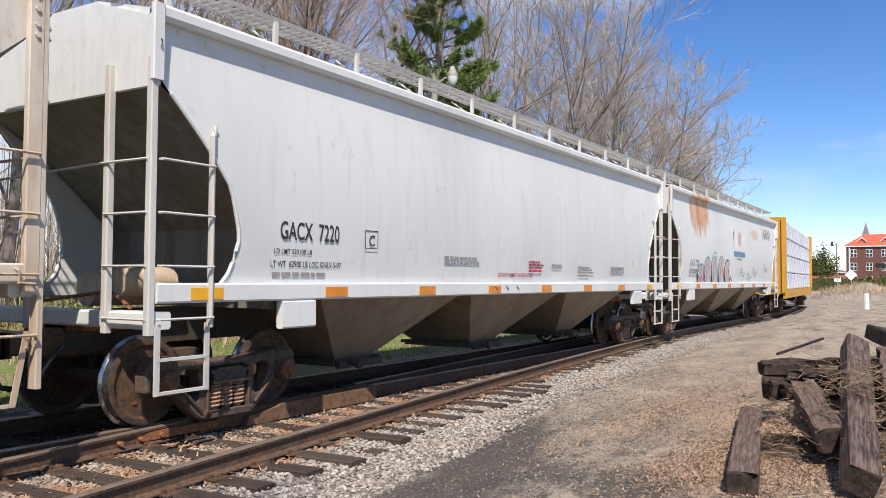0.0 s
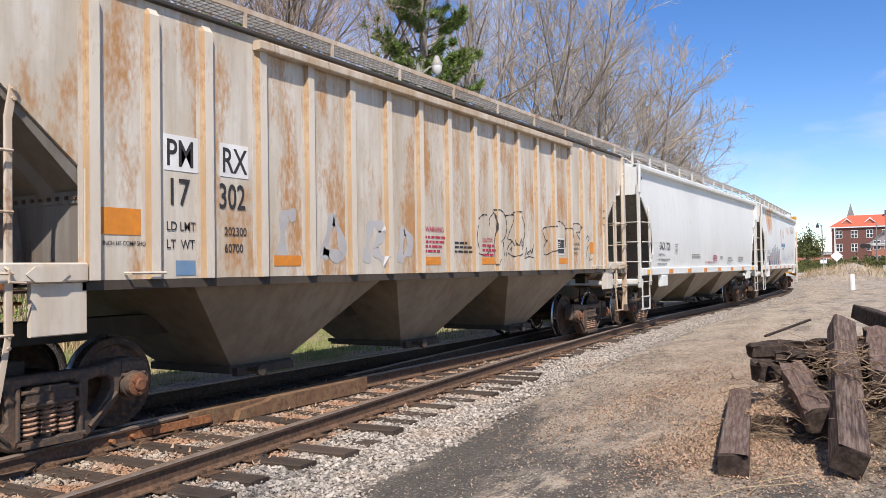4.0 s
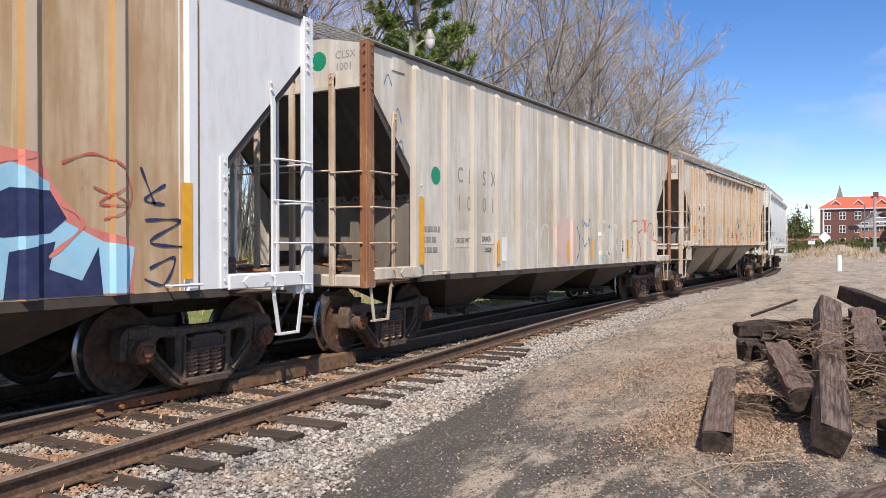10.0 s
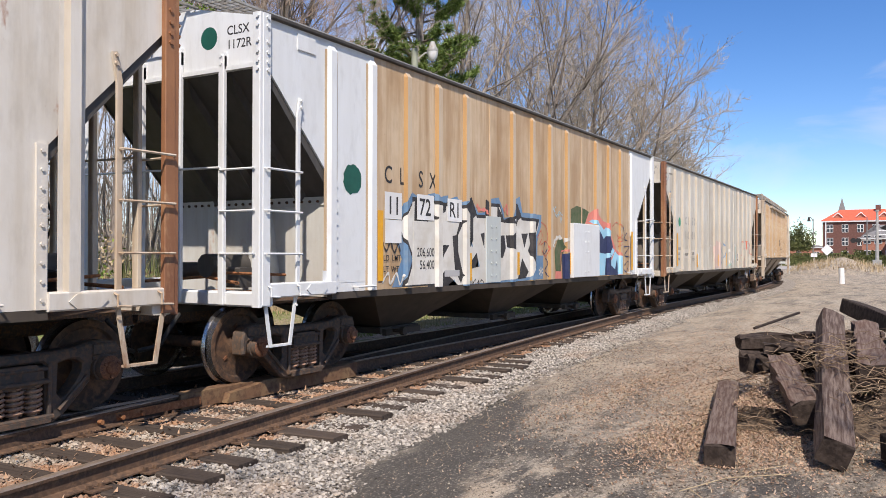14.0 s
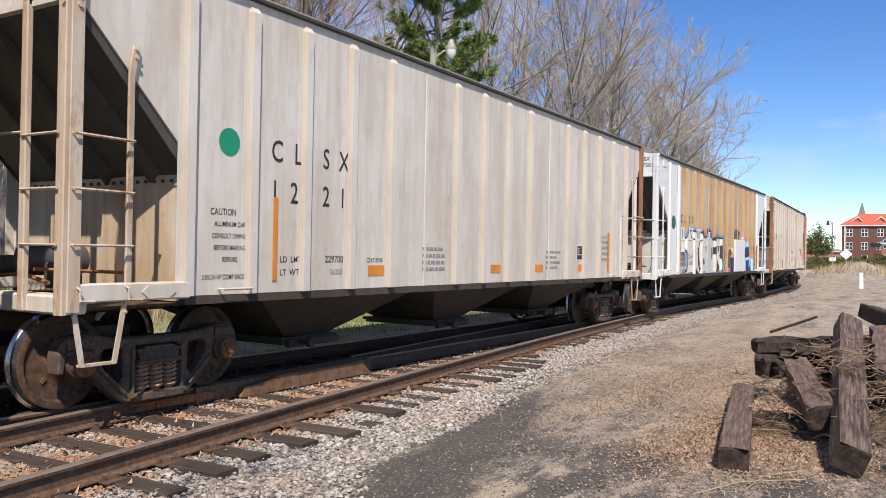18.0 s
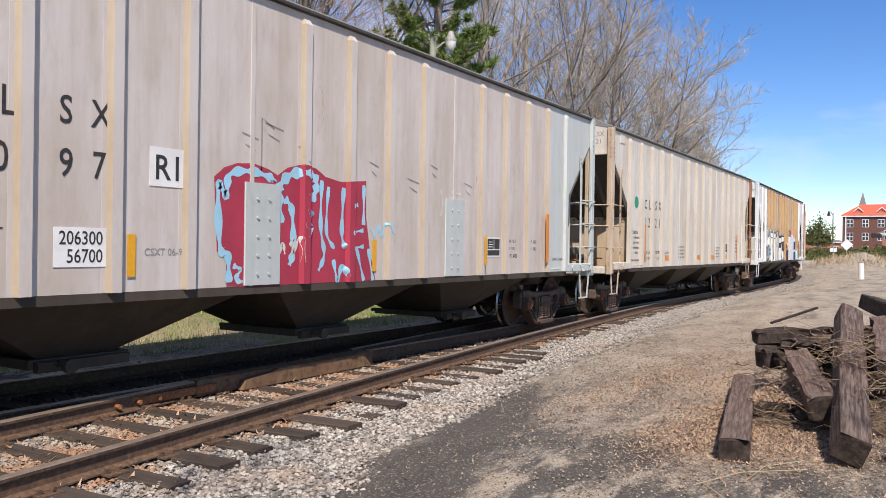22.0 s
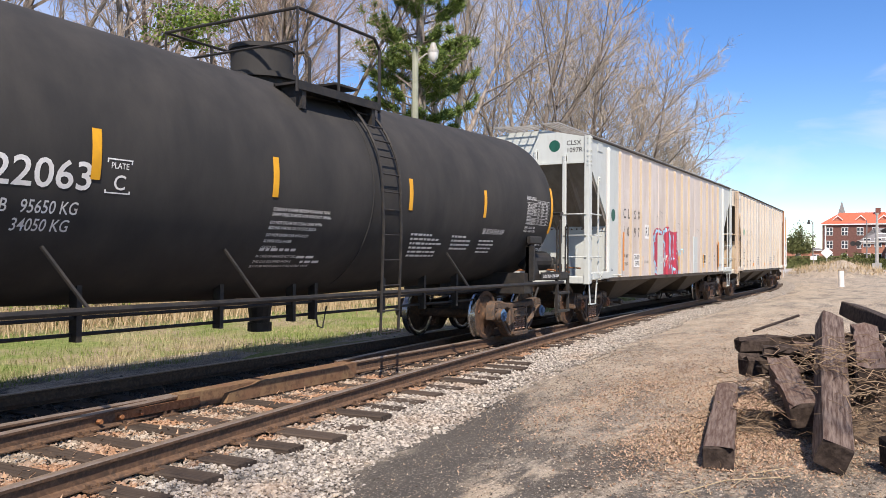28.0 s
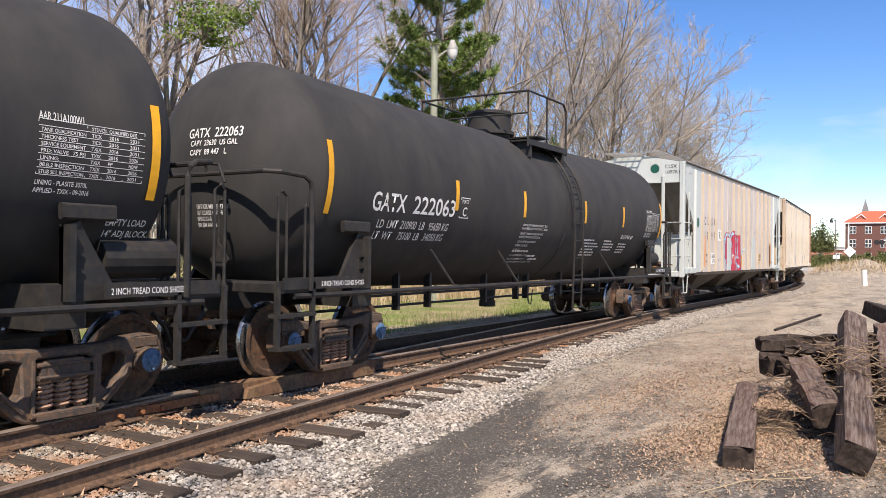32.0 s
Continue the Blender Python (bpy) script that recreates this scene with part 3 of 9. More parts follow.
def scatter_stones(name, spots, size, m, label, category, seed, flat=0.75, at_z=None):
    """Many small broken stones as one mesh."""
    rng = np.random.default_rng(seed)
    base = np.array([(1, 0, 0.1), (0.1, 0.9, -0.2), (-0.95, 0.15, 0.15), (0.0, -0.95, 0.05), (0.25, 0.1, 0.9), (-0.35, -0.1, 0.8), (0.0, 0.0, -0.8)], float)
    tri = np.array([(0, 1, 4), (1, 5, 4), (1, 2, 5), (2, 3, 5), (3, 4, 5), (3, 0, 4), (1, 0, 6), (2, 1, 6), (3, 2, 6), (0, 3, 6)])
    n = len(spots)
    pts = np.asarray(spots, float)
    s = size * rng.uniform(0.55, 1.5, n)
    a = rng.uniform(0, 2 * np.pi, n)
    v = np.repeat(base[None], n, 0) * rng.uniform(0.65, 1.3, (n, 7, 1)) * s[:, None, None]
    tip = rng.uniform(-0.7, 0.7, n)
    y, z = v[:, :, 1].copy(), v[:, :, 2].copy() * flat
    v[:, :, 1], v[:, :, 2] = y * np.cos(tip)[:, None] - z * np.sin(tip)[:, None], y * np.sin(tip)[:, None] + z * np.cos(tip)[:, None]
    x, y = v[:, :, 0].copy(), v[:, :, 1].copy()
    v[:, :, 0], v[:, :, 1] = x * np.cos(a)[:, None] - y * np.sin(a)[:, None], x * np.sin(a)[:, None] + y * np.cos(a)[:, None]
    v += pts[:, None, :]
    f = (tri[None] + 7 * np.arange(n)[:, None, None]).reshape(-1, 3)
    me = bpy.data.meshes.new(name)
    me.from_pydata(v.reshape(-1, 3), [], f.tolist())
    me.materials.append(m)
    return tagged(new(name, me), label, category, kind="stuff")


def bed_height(x, y):
    """The top of the ballast: level with the ties, sloping to the dirt on the near side."""
    edge = near_rail_y(x) if x < 28 else along(x).y - 0.7525
    k = (edge - 0.55 - y) / 1.0
    return -0.005 if k <= 0 else -0.005 - 0.05 * min(1, k)


def build_ballast():
    g = Geo()
    xs = [-40, -15] + [-6 + 1.0 * i for i in range(60)] + [56, 60, 66, 74, 84, 96, 110]
    for x in xs:
        c = along(x) if x > CURVE_AT else Vector((x, MID_Y, 0))
        near = near_rail_y(c.x) if c.x < 28 else c.y - 0.7525
        for y, z in ((near - 1.3 - 0.45 * max(0.0, min(1.0, (9.5 - c.x) / 4)), -0.07), (near - 0.62, -0.02), (near, -0.03), (c.y, -0.03), (c.y + 1.45, -0.03), (c.y + 2.3, -0.12)):
            g.v.append((c.x, y, z))
    for i in range(len(xs) - 1):
        for j in range(5):
            g.f.append((i * 6 + j, (i + 1) * 6 + j, (i + 1) * 6 + j + 1, i * 6 + j + 1))
            g.m.append(0)
    solo("ballast_bed", g, M_BALLAST_BED, "bed of pale crushed stone under the track", "ballast", kind="structure", smooth=True)
    rng = np.random.default_rng(11)
    spots = []
    for x0, x1, per in ((0.8, 9, 1250), (9, 16, 720), (16, 28, 400), (28, 46, 190)):
        n = int((x1 - x0) * 5.4 * per)
        for x, q, e in zip(rng.uniform(x0, x1, n), rng.uniform(0, 1, n), rng.normal(0, 0.13, n)):
            near = near_rail_y(x) if x < 28 else along(x).y - 0.7525
            wide = 1.2 + 0.5 * max(0.0, min(1.0, (9.5 - x) / 4))
            y = near - wide + e + q * (along(x).y + 1.6 - near + wide)
            spots.append((x, y, bed_height(x, y) + rng.uniform(-0.012, 0.008)))
    shaded_spots = [p for p in spots if p[1] > along(p[0]).y - 0.72]
    rusted = [p for p in spots if near_rail_y(p[0]) - 0.25 < p[1] <= along(p[0]).y - 0.72]
    clean = [p for p in spots if p[1] <= min(near_rail_y(p[0]) - 0.25, along(p[0]).y - 0.72)]
    scatter_stones("rusted_stones", rusted, 0.0225, M_STONE_RUSTY, "rust-stained crushed stones between the siding rails", "ballast", 6)
    scatter_stones("ballast_stones", clean, 0.0205, M_STONE, "pale grey crushed stones, some rust-stained", "ballast", 3)
    scatter_stones("oily_stones", shaded_spots[::3], 0.0235, M_STONE_SHADED, "crushed stones between the running rails, painted dark as the train's shade", "ballast", 5)
    n = 40000
    spots = [(x, y, ground_height(x, y) + 0.002) for x, y in zip(2.2 + 15 * rng.uniform(0, 1, n) ** 1.35, rng.uniform(-2.5, 5.2, n))
             if y < near_rail_y(x) - 0.9 and (abs(y - 0.235 * x - 2.22) > 0.42 - 0.05 * max(0, x - 7.6) or rng.uniform() < 0.12) and noise.noise((x * 0.9, y * 1.7, 9)) > -0.3 - 0.3 * rng.uniform()]
    scatter_stones("yard_grit", spots, 0.0095, M_GRIT, "loose grit and pebbles on the dirt", "gravel", 4)
    # a dark sheet between the running rails, painted as the train's shade
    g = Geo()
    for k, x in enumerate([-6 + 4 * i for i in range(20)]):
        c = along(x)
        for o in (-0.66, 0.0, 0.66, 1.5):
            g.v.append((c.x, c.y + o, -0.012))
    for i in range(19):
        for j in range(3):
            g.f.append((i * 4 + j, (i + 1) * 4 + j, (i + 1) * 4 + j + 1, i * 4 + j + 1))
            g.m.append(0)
    solo("oily_bed", g, M_STONE_SHADED, "dark sheet between the running rails, painted as the train's shade", "ballast", kind="structure")


build_ground()


# ---- freight cars ----
def ring_pts(cx, cz, r, n, y):
    return [(cx + r * math.cos(2 * math.pi * k / n), y, cz + r * math.sin(2 * math.pi * k / n)) for k in range(n)]


def make_wheelset():
    """Two flanged wheels on an axle along y, about the origin."""
    g = Geo()
    for s in (-1, 1):
        y0 = 0.7525
        prof = [(0.0, 0.09), (0.10, 0.09), (0.13, 0.05), (0.20, 0.02), (0.36, 0.035), (0.385, 0.062), (0.440, 0.065), (0.452, 0.06), (0.458, -0.035), (0.468, -0.045), (0.488, -0.058), (0.486, -0.075), (0.46, -0.083), (0.385, -0.075), (0.36, -0.02), (0.2, -0.03), (0.12, -0.09), (0.0, -0.09)]
        slots = [0, 0, 0, 0, 0, 0, 0, 1, 1, 1, 1, 1, 1, 0, 0, 0, 0]
        g.lathe([(r, s * (y0 + y)) for r, y in prof], (0, 0, 0), 40, slots=slots)
        for k in range(3):
            a = 2.1 * k
            g.box(0.24 * math.cos(a) - 0.03, 0.24 * math.cos(a) + 0.03, s * 0.78 - 0.012, s * 0.78 + 0.012, 0.24 * math.sin(a) - 0.015, 0.24 * math.sin(a) + 0.015, 2)
    g.tube([(0, -1.08, 0), (0, 1.08, 0)], 0.075, 12)
    return mesh_of("wheelset", g, [M_WHEEL, M_TREAD, M_CAP], True)


def plate(outline, holes, y0, y1, c):
    """A cast plate in (x, z) with round-edged openings, its near face drawn in by c."""
    g = Geo()
    loops = [outline] + list(holes)

    def drawn(loop, d):
        out = []
        for k, p in enumerate(loop):
            a, b = Vector(p) - Vector(loop[k - 1]), Vector(loop[(k + 1) % len(loop)]) - Vector(p)
            n = Vector((-a.y, a.x)).normalized() + Vector((-b.y, b.x)).normalized()
            n = n.normalized() if n.length > 0.01 else Vector((0, 0))
            out.append((p[0] + n.x * d, p[1] + n.y * d))
        return out

    for y, d in ((y0, c), (y0 + c, 0.0), (y1, 0.0)):
        for loop in loops:
            g.v += [(p, y, q) for p, q in drawn(loop, d)]
    total = sum(len(q) for q in loops)
    for level in (0, 1):
        base = level * total
        for loop in loops:
            n = len(loop)
            for k in range(n):
                a, b = base + k, base + (k + 1) % n
                g.f.append((a, a + total, b + total, b))
                g.m.append(0)
            base += n
    flat = [[Vector((p, q, 0.0)) for p, q in drawn(loop, c)] for loop in loops]
    for tri in tessellate_polygon(flat):
        g.f += [tuple(tri), tuple(2 * total + k for k in reversed(tri))]
        g.m += [0, 0]
    return g


def make_side_frame():
    """A cast side frame: pedestals over the bearings, sloped arms, two windows and the spring opening."""
    half = [(0.0, 0.66), (0.34, 0.66), (0.56, 0.675), (0.72, 0.715), (0.90, 0.725), (1.02, 0.70), (1.09, 0.63), (1.11, 0.52), (1.10, 0.38), (1.05, 0.36), (1.02, 0.50), (0.97, 0.555), (0.82, 0.555), (0.765, 0.50), (0.745, 0.34), (0.68, 0.27), (0.46, 0.06), (0.38, 0.015), (0.28, 0.0), (0.0, 0.0)]
    ring = half[::-1] + [(-a, b) for a, b in half[1:-1]]
    window = [(0.41, 0.545), (0.52, 0.57), (0.61, 0.565), (0.665, 0.52), (0.66, 0.45), (0.60, 0.35), (0.50, 0.24), (0.44, 0.22), (0.40, 0.27)]
    springs = [(-0.28, 0.09), (-0.28, 0.54), (-0.25, 0.57), (0.25, 0.57), (0.28, 0.54), (0.28, 0.09)]
    g = plate(ring, [window, [(-a, b) for a, b in reversed(window)], springs], -0.085, 0.085, 0.022)
    # seat under the springs, raised rims of the columns, lugs over the bearings
    g.box(-0.33, 0.33, -0.14, 0.12, 0.055, 0.10, c=0.012)
    g.box(-0.29, 0.29, -0.15, -0.125, 0.03, 0.075)
    for e in (-1, 1):
        g.box(min(e * 0.285, e * 0.325), max(e * 0.285, e * 0.325), -0.115, -0.08, 0.10, 0.56, c=0.01)
        g.box(e * 0.895 - 0.13, e * 0.895 + 0.13, -0.10, -0.07, 0.575, 0.70, c=0.02)
        g.box(e * 0.895 - 0.14, e * 0.895 + 0.14, -0.11, 0.10, 0.535, 0.575, c=0.012)
        g.tube([(e * 0.40, -0.10, 0.12), (e * 0.70, -0.10, 0.40)], 0.02, 6)
    return mesh_of("side_frame", g, M_FRAME, True)


def make_spring():
    """One coil of the nest, with its inner coil."""
    g = Geo()
    turns, n = 6, 9
    pts = [(0.074 * math.cos(6.2832 * k / n), 0.074 * math.sin(6.2832 * k / n), 0.115 + 0.265 * k / (n * turns)) for k in range(n * turns + 1)]
    g.tube(pts, 0.0165, 5, caps=False)
    g.tube([(0, 0, 0.10), (0, 0, 0.39)], 0.042, 8)
    return mesh_of("spring", g, M_SPRING, True)


def make_cap():
    """A roller bearing with its end cap and three bolts."""
    g = Geo()
    g.lathe(slots=[0, 0, 0, 0, 0, 1, 1, 1, 1, 1], n=24, centre=(0, 0, 0), prof=[(0.0, -0.175), (0.05, -0.175), (0.062, -0.165), (0.066, -0.145), (0.10, -0.14), (0.118, -0.125), (0.122, -0.10), (0.122, -0.055), (0.135, -0.05), (0.135, 0.05), (0.0, 0.05)])
    for k in range(3):
        a = 2.094 * k + 0.5
        g.tube([(0.082 * math.cos(a), -0.13, 0.082 * math.sin(a)), (0.082 * math.cos(a), -0.162, 0.082 * math.sin(a))], 0.019, 6)
    return g


MESH = {"wheelset": make_wheelset(), "side_frame": make_side_frame(), "spring": make_spring(),
        "cap": mesh_of("bearing_cap", make_cap(), [M_CAP, M_FRAME], True), "cap_blue": mesh_of("bearing_cap", make_cap(), [M_CAP_BLUE, M_FRAME], True),
        "bolster": mesh_of("bolster", Geo().box(-0.2, 0.2, -1.12, 1.12, 0.36, 0.56, c=0.03).box(-0.22, 0.22, -0.35, 0.35, 0.5, 0.72), M_FRAME),
        "friction": mesh_of("bolster_end", Geo().box(-0.275, 0.275, -0.10, 0.06, 0.50, 0.535, c=0.01).box(-0.275, 0.275, -0.13, 0.06, 0.385, 0.425, c=0.012).box(-0.03, 0.03, -0.09, 0.06, 0.425, 0.50).box(-0.24, -0.18, -0.09, 0.06, 0.425, 0.50).box(0.18, 0.24, -0.09, 0.06, 0.425, 0.50).box(-0.27, 0.27, -0.02, 0.06, 0.42, 0.505), M_FRAME),
        "brake_beam": mesh_of("brake_beam", Geo().tube([(0, -0.85, 0.36), (0, 0.85, 0.36)], 0.035, 8).box(-0.04, 0.04, -0.86, -0.72, 0.25, 0.47).box(-0.04, 0.04, 0.72, 0.86, 0.25, 0.47), M_COUPLER)}
SETS = []       # the wheelsets that roll


def truck(car, x, cap="cap"):
    tr = new("truck")
    tr.parent = car
    tr.matrix_basis = pose(x, 0, 0)
    for s in (-1, 1):
        ax = part("wheelset", MESH["wheelset"], None, tr, at=(s * 0.89, 0, 0.457))
        SETS.append((ax, s * 0.89))
        part("side_frame", MESH["side_frame"], None, tr, at=pose(0, s * 1.0, 0, 0, 0, 0 if s < 0 else 180))
        part("bolster_end", MESH["friction"], None, tr, at=pose(0, s * 1.03, 0, 0, 0, 0 if s < 0 else 180))
        for k in (-0.175, 0.0, 0.175):
            part("spring", MESH["spring"], None, tr, at=(k, s * 1.04, 0))
        for k in (-0.89, 0.89):
            part("bearing_cap", MESH[cap], None, tr, at=pose(k, s * 1.06, 0.457, 0, 0, 0 if s < 0 else 180))
        part("brake_beam", MESH["brake_beam"], None, tr, at=(s * 0.36, 0, 0))
    part("bolster", MESH["bolster"], None, tr)
    return tr


def coupler(car, x, s):
    """Draft gear, knuckle and air hose at one end; s is the way outward."""
    g = Geo()
    g.box(min(x - s * 1.2, x + s * 0.25), max(x - s * 1.2, x + s * 0.25), -0.17, 0.17, 0.72, 1.02, c=0.03)
    g.box(min(x + s * 0.2, x + s * 0.55), max(x + s * 0.2, x + s * 0.55), -0.11, 0.11, 0.76, 0.98, c=0.03)
    g.box(min(x + s * 0.45, x + s * 0.68), max(x + s * 0.45, x + s * 0.68), -0.02, 0.17, 0.73, 1.0, c=0.04)
    part("coupler", g, M_COUPLER, car)
    g = Geo().tube([(x + s * 0.15, -0.35, 0.85), (x + s * 0.3, -0.36, 0.7), (x + s * 0.42, -0.33, 0.5), (x + s * 0.62, -0.2, 0.45)], 0.028, 8)
    part("air_hose", g, M_BLACK, car)


def flat_bar(g, p, q, w, t):
    """A flat strip from p to q in a plane of constant y, w wide and t thick."""
    p, q = Vector(p), Vector(q)
    d = (q - p).normalized()
    n = Vector((-d.z, 0, d.x)) * (w / 2)
    e = Vector((0, t / 2, 0))
    vs = [a + u * n + v * e for a in (p, q) for u, v in ((-1, -1), (1, -1), (1, 1), (-1, 1))]
    return g.add(vs, [(0, 1, 2, 3), (7, 6, 5, 4), (0, 4, 5, 1), (1, 5, 6, 2), (2, 6, 7, 3), (3, 7, 4, 0)])


def step(car, x, m, width=0.45, y=-1.5, foot=0.42, top=1.1):
    """A stirrup of flat steel bent under the sill, with bolts."""
    g = Geo()
    a, b = x - width / 2, x + width / 2
    flat_bar(g, (a, y, top), (a + 0.11, y, foot), 0.05, 0.016)
    flat_bar(g, (b, y, top), (b - 0.11, y, foot), 0.05, 0.016)
    g.box(a + 0.09, b - 0.09, y - 0.012, y + 0.05, foot - 0.012, foot + 0.012)
    for q in (a + 0.01, b - 0.01):
        for z in (top - 0.05, top - 0.14):
            g.tube([(q, y - 0.008, z), (q, y - 0.025, z)], 0.016, 6)
    part("sill_step", g, m, car)


def rungs(car, x0, x1, y0, y1, zs, m):
    for z in zs:
        part("rung", Geo().tube([(x0, y0, z), (x0, y0 - (0.05 if x0 != x1 else 0), z), (x1, y1 - (0.05 if x0 != x1 else 0), z), (x1, y1, z)] if x0 != x1 else [(x0, y0, z), (x1, y1, z)], 0.014, 6), m, car)


def under_hoppers(car, spans, m, z_top=1.12, half=1.45, lo=0.42):
    """Sloped bays below the body, with their outlet gates."""
    for x0, x1 in spans:
        c = (x0 + x1) / 2
        g = Geo()
        top = [(x0, -half, z_top), (x1, -half, z_top), (x1, half, z_top), (x0, half, z_top)]
        low = [(c - 0.42, -0.62, lo), (c + 0.42, -0.62, lo), (c + 0.42, 0.62, lo), (c - 0.42, 0.62, lo)]
        g.add(top + low, [(0, 1, 5, 4), (1, 2, 6, 5), (2, 3, 7, 6), (3, 0, 4, 7), (4, 5, 6, 7)])
        bay = part("hopper_bay", g, m, car)
        g = Geo().box(c - 0.55, c + 0.55, -0.7, 0.7, 0.33, 0.42).box(c - 0.5, c + 0.5, -0.78, -0.7, 0.30, 0.40)
        g.tube([(c - 0.3, -0.95, 0.37), (c - 0.3, 0.95, 0.37)], 0.03, 8)
        g.lathe([(0, -1.0), (0.07, -1.0), (0.07, -0.93), (0, -0.93)], (c - 0.3, 0, 0.37), 10)
        part("outlet_gate", g, M_UNDER, bay)


RIB_DEEP = 0.056
POSTS = {}          # car name: where its side posts stand


def grating(x0, x1, y0, y1, z):
    """An open steel walkway: long bars and close cross bars."""
    g = Geo()
    for k in range(5):
        y = y0 + (y1 - y0) * k / 4
        g.box(x0, x1, y - (0.008 if 0 < k < 4 else 0.014), y + (0.008 if 0 < k < 4 else 0.014), z, z + 0.03)
    n = int((x1 - x0) / 0.11)
    for k in range(n + 1):
        x = x0 + (x1 - x0) * k / n
        g.box(x - 0.008, x + 0.008, y0, y1, z + 0.004, z + 0.026)
    return g


def ribbed_hopper(c):
    """A steel covered hopper with posts along its sides. c: its paints and measures."""
    car = thing("covered_hopper_car", c["label"], "freight car", "cars of the train")
    h, eave, sill, hw = c.get("half", 7.85), c.get("eave", 4.28), c.get("sill", 1.08), 1.47
    shift = c.get("shift", 0.0)
    body, rib_m, end_m, post_m = c["body"], c["rib"], c["end"], c["post"]
    tall = "end_sill" in c
    hi, low = (3.62, 3.6) if tall else (3.82, 3.70)
    slope_m = c.get("slope", M_SLOPE_SHADED)
    for s in (-1, 1):
        a, b = (q - shift for q in c["patch"]) if "patch" in c else (-h + 1.3, h - 1.3)
        part("side_panel", Geo().sweep([(a, sill), (b, sill), (b, eave), (a, eave)], 1, s * hw - 0.02, s * hw + 0.02), body, car)
        for e, q in ((-1, a), (1, b)):
            cap = [(q, sill), (e * (h - 1.3), sill), (e * (h - 1.3), 2.5), (e * h, hi), (e * h, eave), (q, eave)] if abs(q) < h - 1.31 else [(q, 2.5), (e * h, hi), (e * h, eave), (q, eave)]
            part("end_side_panel", Geo().sweep(cap[::e], 1, s * hw - 0.02, s * hw + 0.02), end_m if "patch" in c else body, car)
            part("side_sill", Geo().box(min(e * h, e * (h - 1.32)), max(e * h, e * (h - 1.32)), s * 1.485 - 0.065, s * 1.485 + 0.065, *c.get("end_sill", (1.06, 1.23)), c=0.015), end_m, car)
            if "end_sill" in c:
                part("bolster_plate", Geo().box(min(e * (h - 0.82), e * (h - 1.4)), max(e * (h - 0.82), e * (h - 1.34)), s * 1.47 - 0.03, s * 1.47 + 0.03, 1.03, 1.49, c=0.01), end_m, car)
        part("top_chord", Geo().box(-h, h, s * 1.49 - 0.05, s * 1.49 + 0.05, eave + 0.004, eave + 0.055, c=0.012), M_EAVE, car)
        if not tall:
            part("tag_plate", Geo().box(-h + 0.62, -h + 0.95, min(s * 1.49, s * 1.507), max(s * 1.49, s * 1.507), eave - 0.25, eave - 0.05, c=0.006), body if "patch" not in c else end_m, car)
        # the chord's dark paint draws the shade line under the side
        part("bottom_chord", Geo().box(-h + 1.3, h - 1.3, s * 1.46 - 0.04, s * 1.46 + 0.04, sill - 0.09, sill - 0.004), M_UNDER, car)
    # posts along the sides
    deep = RIB_DEEP
    rib_g = Geo().sweep([(-0.085, 0.01), (0.085, 0.01), (0.085, 0.0), (0.055, -deep), (-0.055, -deep), (-0.085, 0.0)], 2, sill, eave - 0.13)
    rib_g.add([(-0.055, -deep, eave - 0.13), (0.055, -deep, eave - 0.13), (0.085, 0.0, eave - 0.13), (-0.085, 0.0, eave - 0.13), (-0.055, -0.0, eave - 0.05), (0.055, 0.0, eave - 0.05)],
              [(0, 1, 5, 4), (0, 4, 3), (1, 2, 5), (3, 4, 5, 2)])
    # the flank that faces the rear of the train has its own paint
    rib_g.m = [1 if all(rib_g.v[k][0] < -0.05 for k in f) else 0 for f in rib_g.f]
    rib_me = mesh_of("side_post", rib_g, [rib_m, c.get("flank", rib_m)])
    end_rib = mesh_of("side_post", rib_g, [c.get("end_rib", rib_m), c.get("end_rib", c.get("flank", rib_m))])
    seam = mesh_of("seam_strip", Geo().box(-0.03, 0.03, -0.012, 0.01, sill, eave - 0.1), body)
    flange = mesh_of("post_flange", Geo().box(-0.13, 0.13, -0.0015, 0.01, sill, eave - 0.12), c.get("flange", body))
    POSTS[car.name] = [x for k, x in enumerate(c["posts"]) if k not in c.get("seams", (5, 10))]
    for k, x in enumerate(c["posts"]):
        for s in (-1, 1):
            flat = k in c.get("seams", (5, 10))
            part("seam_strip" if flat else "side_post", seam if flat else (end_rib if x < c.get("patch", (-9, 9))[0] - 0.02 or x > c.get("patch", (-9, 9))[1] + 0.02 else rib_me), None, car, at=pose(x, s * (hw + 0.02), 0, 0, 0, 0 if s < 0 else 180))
            if not flat:
                part("post_flange", flange, None, car, at=pose(x, s * (hw + 0.021), 0, 0, 0, 0 if s < 0 else 180))
    for s in (-1, 1):
        # riveted end strip of the side, then the slope sheet, bulkhead and end panel
        g = Geo().box(min(s * (h - 1.32), s * (h - 1.42)), max(s * (h - 1.32), s * (h - 1.42)), -1.515, -1.49, sill, 2.5)
        for k in range(9):
            g.tube([(s * (h - 1.37), -1.51, sill + 0.08 + 0.16 * k), (s * (h - 1.37), -1.53, sill + 0.08 + 0.16 * k)], 0.018, 6)
        part("rivet_strip", g, end_m, car)
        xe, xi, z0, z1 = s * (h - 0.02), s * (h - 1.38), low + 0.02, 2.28
